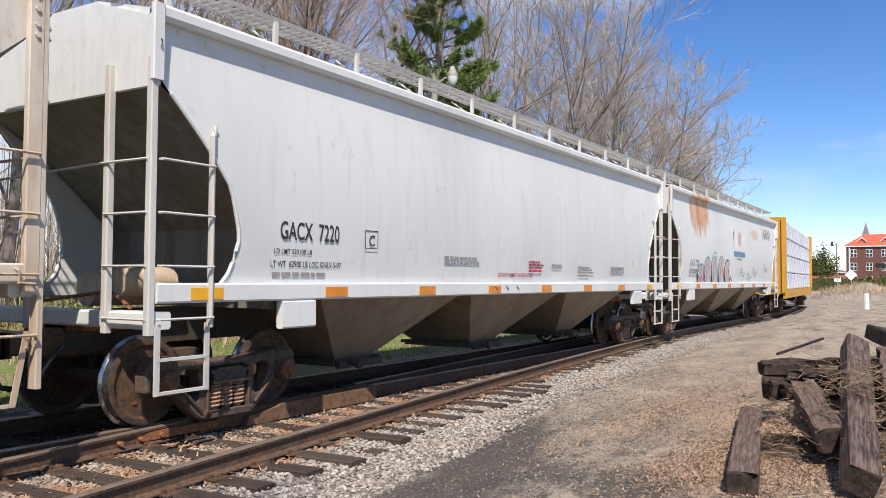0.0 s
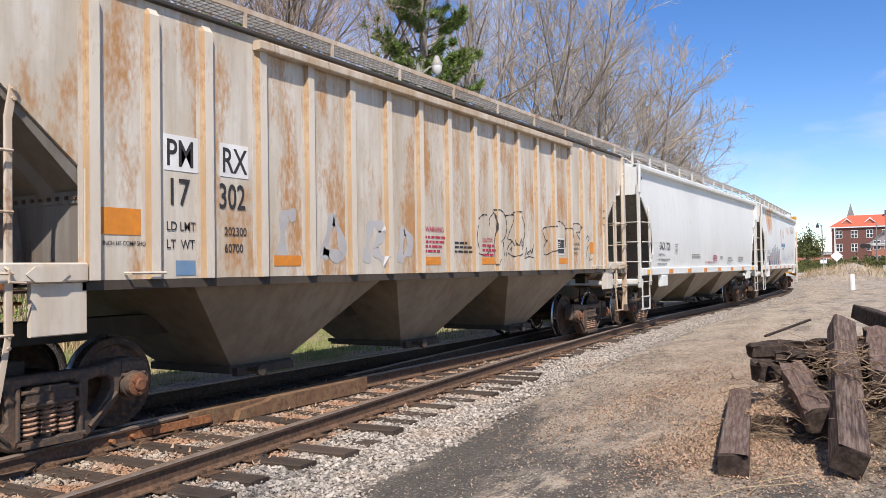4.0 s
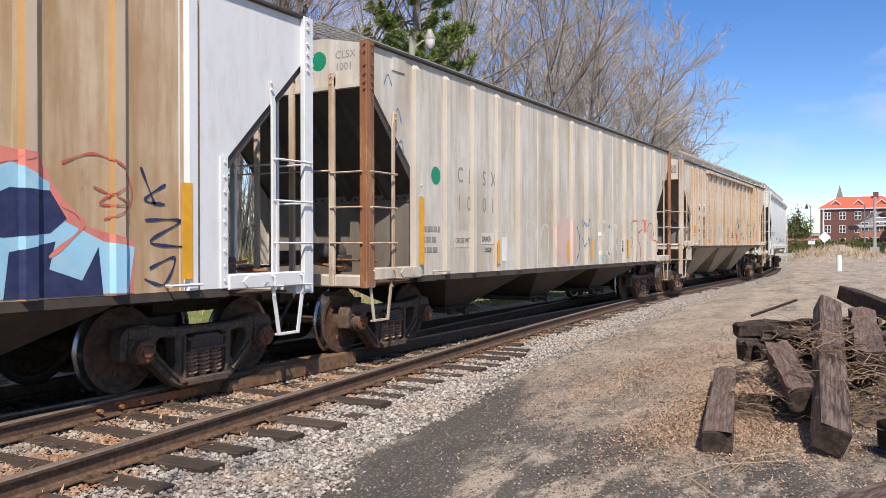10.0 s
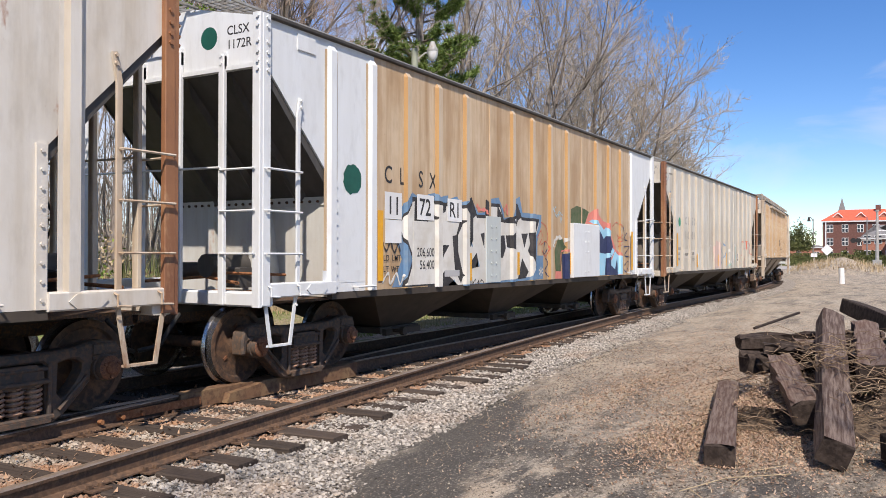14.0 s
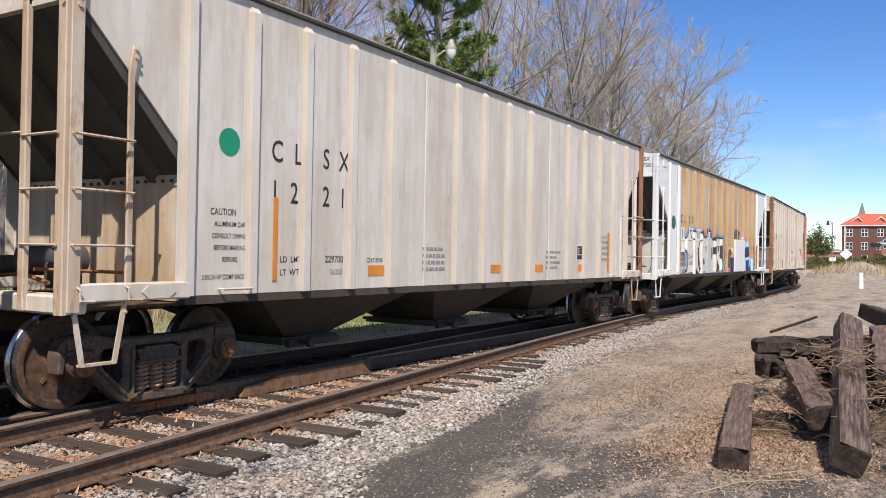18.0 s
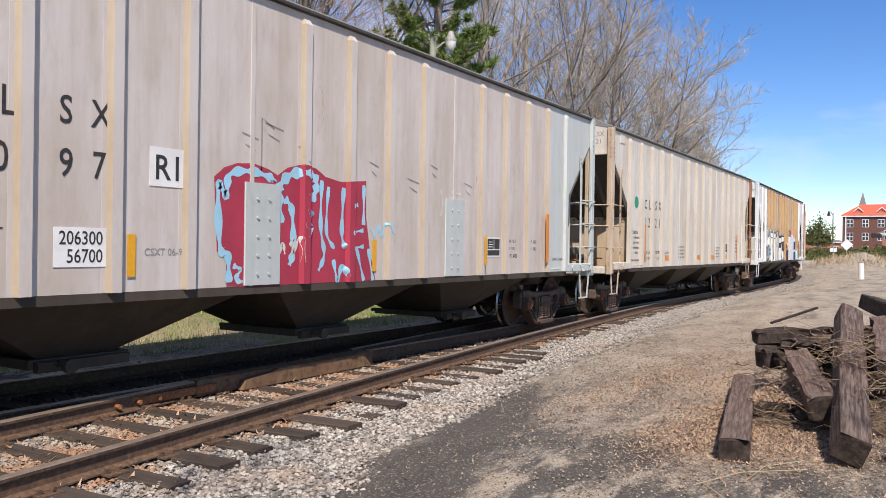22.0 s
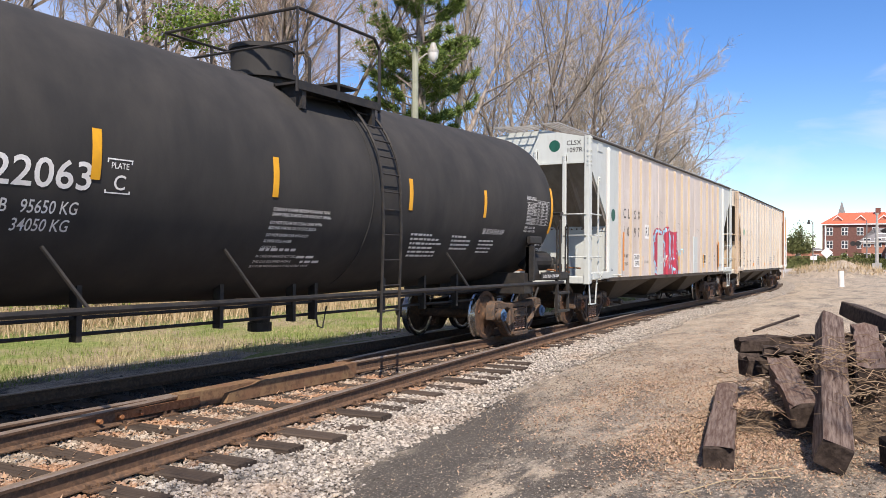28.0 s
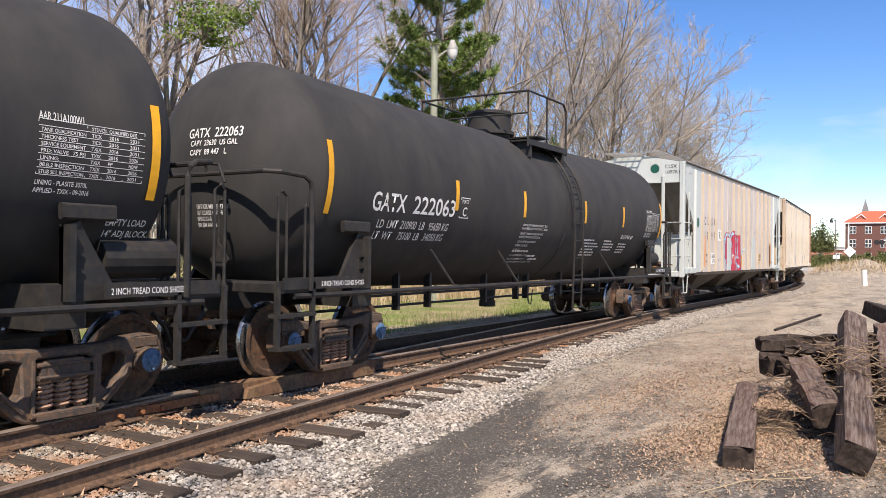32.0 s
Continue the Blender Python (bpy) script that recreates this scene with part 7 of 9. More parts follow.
stroke(c, [(0.25, 1.95), (0.42, 1.7), (0.4, 1.4), (0.2, 1.15)], 0.05, M_SPRAY_BLUE, 0.001)
for pts in ([(0.6, 2.1), (0.65, 1.95), (0.75, 2.05), (0.8, 1.95), (0.9, 2.1), (1.0, 1.95), (1.1, 2.15)], [(0.6, 1.7), (0.75, 1.5), (0.85, 1.7), (0.95, 1.5), (1.08, 1.75)]):
    stroke(c, pts, 0.04, M_SPRAY_BLUE, 0.001)
for pts in ([(-2.35, 1.15), (-2.38, 1.95), (-2.0, 1.9), (-2.05, 1.5), (-2.2, 1.2)], [(-1.9, 1.3), (-1.6, 1.9), (-1.35, 1.85), (-1.4, 1.2), (-1.9, 1.15)]):
    stroke(c, pts, 0.035, M_SPRAY_WHITE, 0.001)
for pts in ([(-7.2, 3.8), (-7.1, 3.95), (-7.0, 3.8)], [(-6.95, 3.3), (-6.85, 3.5), (-6.75, 3.3)], [(-6.9, 2.95), (-6.75, 3.05), (-6.7, 2.85)]):
    stroke(c, pts, 0.025, M_SPRAY_BLUE, 0.001)
end_dot(c, 7.62, -0.69, 4.12, 0.135, M_GREEN)
end_writing(c, 7.62, ("CLSX", "1001"), M_INK_GREY, 4.12, -1.83, 0.15, 0.165)

# rust-streaked car
c = CAR_PMRX
for x0, x1, txt in ((-5.64, -5.2, "PM"), (-4.9, -4.48, "RX")):
    decal("number_plate", x0, x1, 2.58, 2.94, SIDE + 0.002, M_PLATE, c)
    lettering("number", txt, 0.38, M_INK, c, x0 + 0.02, SIDE - 0.004, 2.63, narrow=0.75)
lettering("number", "17", 0.38, M_INK, c, -5.62, SIDE - 0.004, 2.24, narrow=0.8)
lettering("number", "302", 0.38, M_INK, c, -4.93, SIDE - 0.004, 2.24, narrow=0.7)
for x, z, txt in ((-5.62, 1.98, "LD LMT"), (-5.62, 1.8, "LT  WT"), (-4.85, 1.95, "202300"), (-4.85, 1.77, "60700")):
    lettering("stencil", txt, 0.13, M_INK, c, x, SIDE - 0.004, z, narrow=0.85)
lettering("stencil", "2 INCH HF COMP SHOES", 0.06, M_INK, c, -6.38, SIDE - 0.004, 1.82, narrow=0.85)
decal("reflector", -6.4, -5.92, 1.92, 2.17, SIDE + 0.002, M_ORANGE, c)
for x in (-4.08, -0.85, 0.95, 4.25):
    decal("reflector", x, x + 0.46, 1.62, 1.74, SIDE + 0.002, M_ORANGE, c)
decal("reflector", 5.98, 6.4, 1.85, 2.1, SIDE + 0.002, M_ORANGE, c)
decal("blue_tag", -5.5, -5.25, 1.53, 1.68, SIDE + 0.002, M_SPRAY_BLUE, c)
lettering("warning", "WARNING", 0.11, M_INK_RED, c, -0.82, SIDE - 0.004, 2.12)
bars(c, -0.9, 2.02, 4, 0.6, M_INK_RED, 0.07, 0.035, seed=12)
bars(c, 0.05, 1.95, 3, 0.5, M_INK, 0.07, 0.035, seed=13)
lettering("warning", "CAUTION", 0.1, M_INK_RED, c, 0.98, SIDE - 0.004, 2.0, narrow=0.8)
bars(c, 0.98, 1.92, 3, 0.45, M_INK_RED, 0.08, 0.04, seed=14)
for pts in ([(1.17, 2.46), (0.99, 2.45), (0.81, 2.33), (0.71, 2.16), (0.73, 1.94), (0.88, 1.8), (1.06, 1.79), (1.19, 1.82), (1.23, 1.96)], [(1.25, 2.29), (1.25, 2.4), (1.36, 2.48), (1.44, 2.5), (1.47, 2.25), (1.42, 1.97), (1.45, 1.62), (1.56, 1.71)], [(1.4, 2.56), (1.72, 2.56), (1.87, 2.44), (1.9, 2.24), (1.81, 2.09), (1.64, 2.01), (1.56, 2.01)], [(1.26, 1.93), (1.25, 1.79), (1.34, 1.71)], [(1.76, 2.02), (1.79, 1.77)], [(1.85, 2.48), (2.19, 2.51), (2.17, 2.38), (2.03, 2.22), (1.94, 2.08), (2.1, 2.05), (2.21, 1.96), (2.26, 2.06), (2.3, 1.96), (2.37, 2.08), (2.4, 1.96), (2.5, 2.07), (2.55, 2.02), (2.61, 2.12)], [(2.12, 2.5), (2.21, 2.56), (2.45, 2.56), (2.63, 2.38), (2.63, 2.14), (2.5, 1.86), (2.21, 1.76), (1.94, 1.82)], [(2.1, 2.03), (1.94, 1.92), (1.85, 1.75)], [(2.03, 1.89), (2.1, 1.9)], [(2.07, 1.93), (2.07, 1.85)], [(2.48, 1.94), (2.55, 1.95)], [(2.51, 1.98), (2.52, 1.9)], [(2.63, 1.73), (2.71, 1.92), (2.73, 1.8), (2.79, 1.86), (2.81, 1.79), (2.87, 1.89), (2.92, 1.83), (2.97, 1.91), (2.95, 1.81), (3.03, 1.99)], [(2.63, 1.72), (2.81, 1.76), (3.03, 1.74)], [(4.11, 2.38), (3.5, 2.31), (3.59, 2.1), (3.68, 2.08), (3.52, 1.97), (3.55, 1.8), (3.94, 1.87), (4.1, 1.9)], [(4.14, 2.22), (4.15, 2.45), (4.35, 2.48), (4.56, 2.41), (4.6, 2.34), (4.6, 1.96)], [(4.6, 2.34), (4.86, 2.35), (4.9, 2.16), (5.02, 2.31), (5.06, 2.46), (5.43, 2.46), (5.43, 2.31), (5.22, 2.28), (5.43, 2.13)], [(5.76, 2.15), (5.87, 2.23), (5.96, 2.16), (5.87, 2.1)], [(5.73, 1.7), (5.86, 1.97), (6.1, 2), (5.95, 1.71), (6.14, 1.73)],):
    stroke(c, pts, 0.022, M_SPRAY_BLACK, 0.001)
for pts in ([(-3.95, 1.7), (-3.9, 2.2), (-3.7, 2.2)], [(-3.2, 1.7), (-3.0, 2.2), (-2.8, 1.75), (-3.2, 1.8)], [(-2.3, 1.65), (-2.2, 2.15), (-1.9, 2.1), (-2.1, 1.85), (-1.85, 1.65)], [(-1.5, 1.65), (-1.4, 2.1), (-1.2, 1.9), (-1.4, 1.75)]):
    stroke(c, pts, 0.16, M_SPRAY_GREY, 0.0005)
label_box(c, 4.16, 1.8, 0.36, 0.34)
for k, txt in enumerate(("EXW 10-8  H8-5", "EW 9nd  H14-3", "CU FT 4750")):
    lettering("stencil", txt, 0.085, M_INK, c, 4.9, SIDE - 0.004, 2.01 - 0.1 * k, narrow=0.85)
end_writing(c, 7.85, ("PMRX", "17302"), M_INK, 3.94, -1.78, 0.165, 0.13)

# smooth white cars
WS = -1.567
c = CAR_W1
lettering("number", "GACX  7220", 0.29, M_INK, c, -6.36, WS, 2.0, narrow=0.68)
lettering("stencil", "LD LMT 223100 LB", 0.085, M_INK, c, -6.44, WS + 0.016, 1.83, narrow=0.95)
lettering("stencil", "LT WT  62900 LB LOC GNLV 5-97", 0.1, M_INK, c, -6.48, WS + 0.031, 1.68, narrow=0.85)
bars(c, -6.45, 1.58, 1, 0.9, M_INK_GREY, hgt=0.04, side=WS + 0.036, seed=20)
lettering("plate_letter", "C", 0.2, M_INK, c, -4.7, WS, 1.98)
for a, b, d, e in ((-4.78, -4.5, 1.94, 1.95), (-4.78, -4.5, 2.17, 2.18), (-4.78, -4.77, 1.94, 2.18), (-4.51, -4.5, 1.94, 2.18)):
    part("plate_border", Geo().box(a, b, WS - 0.003, WS, d, e), M_INK, c)
lettering("warning", "DO NOT HAMMER ON SIDES OF CAR", 0.1, M_INK_RED, c, -1.05, WS + 0.031, 1.6, narrow=0.8)
bars(c, -2.8, 1.86, 2, 1.1, M_INK_GREY, 0.07, 0.04, WS + 0.014, 21)
bars(c, 0.1, 1.86, 4, 0.5, M_INK_RED, 0.055, 0.03, WS + 0.014, 22)
bars(c, 1.1, 1.82, 2, 0.5, M_INK_GREY, 0.055, 0.03, WS + 0.014, 23)
bars(c, 2.4, 1.8, 4, 0.7, M_INK_GREY, 0.055, 0.03, WS + 0.014, 24)
bars(c, 4.3, 1.8, 2, 0.9, M_INK_GREY, 0.09, 0.05, WS + 0.014, 25)
end_writing(c, 8.05, ("GACX 7220",), M_INK, 3.75, -1.83, 0.13)
for k in range(3):
    stroke(c, [(-1.3 + 0.4 * k, 1.44), (-1.2 + 0.4 * k, 1.38)], 0.02, M_INK, 0.01, False, -1.6)
c = CAR_W2
lettering("number", "GACX 7270", 0.27, M_INK_GREY, c, -6.15, WS, 2.0, narrow=0.75)
bars(c, -6.2, 1.85, 2, 1.1, M_INK_GREY, 0.10, 0.06, WS, 26)
patch(c, [(-0.4, 2.66), (-0.4, 3.4), (1.4, 3.4), (1.4, 2.66)], M_PLATE, 0.0, WS - 0.008, "painted_sign")
patch(c, [(-0.4, 2.42), (-0.4, 2.6), (1.4, 2.6), (1.4, 2.42)], M_SPRAY_BLUE, 0.0, WS - 0.008, "painted_sign")
dot(c, 0.5, 3.06, 0.26, M_SPRAY_PINK, WS - 0.011, 0.1)
bars(c, 0.1, 2.3, 1, 0.7, M_INK_GREY, 0.05, 0.07, WS, 27)
# faded silver and red piece along the sill
for x, hgt, m in ((-4.9, 0.55, M_SPRAY_GREY), (-4.1, 0.78, M_SPRAY_GREY), (-3.2, 0.95, M_SPRAY_GREY), (-2.3, 0.85, M_SPRAY_GREY), (-1.45, 0.75, M_SPRAY_GREY)):
    patch(c, [(x - 0.34, 1.5), (x - 0.42, 1.5 + hgt * 0.6), (x - 0.08, 1.5 + hgt), (x + 0.3, 1.5 + hgt * 0.92), (x + 0.2, 1.5 + hgt * 0.5), (x + 0.38, 1.5)], m, 0.001, WS)
    stroke(c, [(x - 0.34, 1.52), (x - 0.42, 1.5 + hgt * 0.6), (x - 0.08, 1.5 + hgt), (x + 0.3, 1.5 + hgt * 0.92), (x + 0.2, 1.5 + hgt * 0.5), (x + 0.38, 1.52)], 0.06, M_SPRAY_BLUE if x < -2 else M_SPRAY_NAVY, 0.003, True, WS)
    stroke(c, [(x - 0.18, 1.55), (x - 0.12, 1.5 + hgt * 0.5), (x + 0.1, 1.5 + hgt * 0.75)], 0.1, M_SPRAY_CORAL, 0.005, True, WS)
for x in (-5.35, -5.0, -1.1):
    stroke(c, [(x, 1.52), (x + 0.12, 1.68), (x + 0.3, 1.55), (x + 0.34, 1.72)], 0.07, M_SPRAY_RED, 0.002, True, WS)
for x, z in ((0.6, 1.75), (1.7, 1.6), (2.8, 1.8), (5.0, 2.0)):
    stroke(c, [(x, z), (x + 0.25, z + 0.25), (x + 0.5, z - 0.05), (x + 0.8, z + 0.2)], 0.05, M_SPRAY_BLUE, 0.001, True, WS)
lettering("number", "GNYX", 0.55, M_INK_GREY, c, 5.0, WS, 3.3)


def tank_letters(car, text, size, x, a0, m, narrow=1.0, name="lettering", align="LEFT", fit=0.0):
    """Letters bent to the shell, their foot a0 degrees above its middle."""
    ob = lettering(name, text, size, m, car, 0, 0, 0, narrow=narrow, align=align)
    ob.matrix_basis = Matrix.Identity(4)
    r = 1.507
    wide = max(v.co.x for v in ob.data.vertices) if len(ob.data.vertices) else 1.0
    k = fit / wide if fit else 1.0
    for v in ob.data.vertices:
        a = radians(a0 + 7.5) + v.co.y / r
        v.co = on_tank(x + v.co.x * k, 2.46 + r * math.sin(a))
    return ob


def head_letters(car, text, size, y, z, m, fit):
    """Letters on the rounded head that faces -x."""
    ob = lettering("head_lettering", text, size, m, car, 0, 0, 0)
    ob.matrix_basis = Matrix.Identity(4)
    k = fit / max(v.co.x for v in ob.data.vertices)
    for v in ob.data.vertices:
        yy, zz = y - v.co.x * k, z + v.co.y
        q = min(0.98, ((yy / 1.5) ** 2 + ((zz - tank_mid(-7)) / 1.5) ** 2))
        v.co = (-(TANK_B + TANK_HEAD * math.sqrt(1 - q)) - 0.01, yy, zz)


def tank_bars(car, x, a0, rows, w, seed, step=3.0, hgt=0.045):
    rnd = random.Random(seed)
    for k in range(rows):
        g = Geo()
        a = radians(a0 + 8 - step * k)
        b = a + hgt / 1.507
        xx = x + 0.03 * k
        end = xx + w * rnd.uniform(0.7, 1)
        while xx < end:
            e = xx + rnd.uniform(0.05, 0.15)
            g.add([on_tank(p, 2.46 + 1.506 * math.sin(q)) for q in (a, b) for p in (xx, e)], [(0, 1, 3, 2)])
            xx = e + 0.03
        part("small_print", g, M_INK_WHITE, car)


TABLE = (("", "STENCIL", "QUALIFIED", "DUE"), ("TANK QUALIFICATION", "TICX", "2016", "2031"), ("THICKNESS TEST", "TICX", "2016", "2031"), ("SERVICE EQUIPMENT", "TXIX", "2016", "2031"),
         ("PRD: VALVE   75 PSI", "TXIX", "2016", "2026"), ("LINING:", "TXIX", "PP", "NONE"), ("88.B.2 INSPECTION", "TXIX", "2016", "2026"), ("STUB SILL INSPECTION", "TXIX", "2016", "2031"))


def tank_table(car, x0, x1, z0, z1, cols):
    """The ruled inspection table on the shell, with its entries."""
    g = Geo()

    def quad(xa, xb, za, zb):
        g.add([on_tank(p, q) for q in (za, zb) for p in (xa, xb)], [(0, 1, 3, 2)])

    rows = len(TABLE)
    high = (z1 - z0) / rows
    for k in range(rows + 1):
        quad(x0, x1, z0 + high * k, z0 + high * k + 0.005)
    for k in cols:
        quad(x0 + (x1 - x0) * k - 0.003, x0 + (x1 - x0) * k + 0.003, z0, z1)
    part("spec_table", g, M_INK_WHITE, car)
    for k, row in enumerate(TABLE):
        z = z1 - high * (k + 1) + 0.013
        for a, b, txt in zip(cols, cols[1:], row):
            if txt:
                wide = (x1 - x0) * (b - a)
                tank_letters(car, txt, high * 0.78, x0 + (x1 - x0) * a + 0.02 + (0 if a == 0 else wide * 0.12), math.degrees(math.asin((z - 2.46) / 1.507)) - 7.5, M_INK_WHITE, 1.0, fit=min(wide * 0.92, len(txt) * high * 0.42))


for c in (CAR_TANK, CAR_TANK_2):
    if c is CAR_TANK:
        tank_letters(c, "GATX", 0.36, -5.90, -20, M_INK_WHITE, 0.93, "number", fit=0.80)
        tank_letters(c, "222063", 0.36, -4.92, -20, M_INK_WHITE, 0.93, "number", fit=1.15)
    else:
        tank_bars(c, -5.95, -19, 1, 2.1, 33, hgt=0.22)
    for (txt, x, a) in (("LD  LMT  210900  LB   95650 KG", -5.68, -29), ("LT  WT    75100  LB   34050 KG", -5.68, -35.5)):
        tank_letters(c, txt, 0.17, x, a, M_INK_WHITE, 0.78)
    tank_letters(c, "C", 0.2, -3.54, -19, M_INK_WHITE)
    tank_letters(c, "PLATE", 0.08, -3.58, -11.5, M_INK_WHITE, 0.9)
    for xa, xb, aa, ab in ((-3.62, -3.34, -13, -12.5), (-3.62, -3.34, -1, -0.5), (-3.62, -3.605, -13, -0.5), (-3.355, -3.34, -13, -0.5)):
        part("plate_border", Geo().add([on_tank(p, 2.46 + 1.506 * math.sin(radians(q))) for q in (aa, ab) for p in (xa, xb)], [(0, 1, 3, 2)]), M_INK_WHITE, c)
    for z, txt in ((2.08, "CONSULT OWNER BEFORE REPAIRING TANK"), (2.02, "SHARP OBJECTS MUST NOT CONTACT LINING"), (1.925, "DO NOT STEAM OR CLEAN TANK WITH"), (1.865, "BOILING WATER OR CAUSTIC SODA"), (1.78, "DO NOT ENTER CAR WITHOUT"),
                   (1.71, "RUBBER SOLE SHOES"), (1.635, "LEASED TO"), (1.53, "IN CASE OF EMERGENCY CALL"), (1.465, "THIS CAR EQUIPPED WITH A"), (1.41, "BOTTOM VALVE AND A 2\" AUXILIARY VALVE")):
        tank_letters(c, txt, 0.056, -1.34, math.degrees(math.asin((z - 2.46) / 1.507)) - 7.5, M_INK_WHITE, 0.92)
    tank_bars(c, -1.34, -42.5, 1, 0.7, 30, 3.1, 0.04)
    tank_bars(c, -0.62, -46.6, 1, 0.4, 36, 3.1, 0.04)
    tank_bars(c, -0.5, -49.6, 1, 0.4, 37, 3.1, 0.04)
    tank_bars(c, 1.75, -31, 6, 0.9, 31, 2.8, 0.035)
    tank_bars(c, 3.0, -31, 4, 0.6, 32, 2.8, 0.035)
    tank_letters(c, "SR-8754 FRA AIP", 0.14, 4.0, -27, M_INK_WHITE, 0.85)
    tank_bars(c, 4.0, -33, 4, 0.6, 35, 2.8, 0.03)
    tank_letters(c, "AAR 211A100W1", 0.10, 5.66, 0, M_INK_WHITE, 0.8, fit=0.42)
    tank_table(c, 5.66, 6.72, 2.19, 2.66, (0, 0.43, 0.59, 0.80, 1.0))
    for k, txt in enumerate(("EMPTY LOAD", "14\" ADJ BLOCK", "NO ADJ BLOCK")):
        tank_letters(c, txt, 0.1, 6.45, -34 - 4.5 * k, M_INK_WHITE, 0.75)
    tank_letters(c, "LINING - PLASITE 3070L", 0.06, 5.66, -21, M_INK_WHITE, 0.8)
    tank_letters(c, "APPLIED - TXIX - 09-2016", 0.06, 5.66, -23.6, M_INK_WHITE, 0.8)
    for x, s in ((-7.0, 0.55), (6.35, 0.55)):
        lettering("shoe_notice", "2 INCH TREAD COND SHOES", 0.085, M_INK_WHITE, c, x, -1.533, 1.15, narrow=0.75)
    if c is CAR_TANK:
        head_letters(c, "GATX  222063", 0.17, 0.17, 2.975, M_INK_WHITE, 0.85)
        head_letters(c, "CAPY  23630  US GAL", 0.1, 0.115, 2.87, M_INK_WHITE, 0.74)
        head_letters(c, "CAPY  89 447   L", 0.1, 0.12, 2.755, M_INK_WHITE, 0.60)
        for k, (txt, wide) in enumerate((("DFT GR MINER TF880", 0.52), ("36\" CLASS C WHLS", 0.46), ("SPRG D-5", 0.24), ("BR BM AAR 24", 0.34))):
            head_letters(c, txt, 0.078, 0.02 + 0.008 * k, 2.085 - 0.075 * k, M_INK_WHITE, wide)


# ---- trees, yard and distance ----
M_BARK = mat("bark_grey", lambda n: (n.mix(n.ramp(n.noise(7, 5, (1, 1, 0.25)), 0.4, 0.65), n.mix(n.rand(), (0.25, 0.215, 0.18), (0.40, 0.355, 0.305)), (0.15, 0.12, 0.10)), n.noise(20, 4, (1, 1, 0.2)), 0.02), 0.95, 0.0, 0.1)
M_TWIG = mat("twig_brown", lambda n: n.mix(n.island(), (0.23, 0.20, 0.16), (0.50, 0.44, 0.365)), 0.95, 0.0, 0.1)
M_TWIG_RED = mat("twig_red", lambda n: n.mix(n.island(), (0.25, 0.185, 0.145), (0.49, 0.385, 0.31)), 0.95, 0.0, 0.1)
M_PINE = mat("pine_needles", lambda n: n.mix(n.island(), (0.05, 0.095, 0.022), (0.27, 0.36, 0.10)), 0.7, 0.0, 0.2)
M_OLIVE = mat("leaf_olive", lambda n: n.mix(n.island(), (0.05, 0.065, 0.022), (0.15, 0.16, 0.06)), 0.8, 0.0, 0.15)
M_LEAF = mat("leaf_green", lambda n: n.mix(n.island(), (0.07, 0.13, 0.02), (0.20, 0.27, 0.05)), 0.75, 0.0, 0.2)
M_BLADE = mat("grass_blade", lambda n: n.mix(n.ramp(n.noise(0.5, 3), 0.4, 0.62), n.mix(n.island(), (0.09, 0.15, 0.03), (0.24, 0.30, 0.09)), n.mix(n.island(), (0.33, 0.27, 0.16), (0.45, 0.38, 0.24))), 0.9, 0.0, 0.1)
M_TURF = mat("turf", lambda n: (n.mix(n.ramp(n.noise(0.45, 5), 0.42, 0.6), n.mix(n.ramp(n.noise(9, 4), 0.4, 0.65), (0.12, 0.17, 0.045), (0.22, 0.25, 0.09)), n.mix(n.ramp(n.noise(12, 4), 0.4, 0.6), (0.34, 0.28, 0.18), (0.22, 0.18, 0.12))), n.noise(30, 4), 0.04), 0.95, 0.0, 0.1)
M_STRAW = mat("dry_straw", lambda n: n.mix(n.island(), (0.30, 0.22, 0.12), (0.52, 0.42, 0.27)), 0.9, 0.0, 0.15)
M_CHIP = mat("wood_chip", lambda n: n.mix(n.island(), (0.12, 0.09, 0.065), (0.52, 0.42, 0.31)), 0.9, 0.0, 0.15)
M_LEAF_DRY = mat("dead_leaf_pale", lambda n: n.mix(n.island(), (0.17, 0.095, 0.058), (0.56, 0.40, 0.28)), 0.9, 0.0, 0.15)
M_VINE = mat("dry_vine", lambda n: n.mix(n.island(), (0.10, 0.065, 0.042), (0.34, 0.25, 0.165)), 0.9, 0.0, 0.15)
M_LITTER = mat("dead_leaf", lambda n: n.mix(n.island(), (0.24, 0.13, 0.07), (0.46, 0.31, 0.20)), 0.9, 0.0, 0.15)


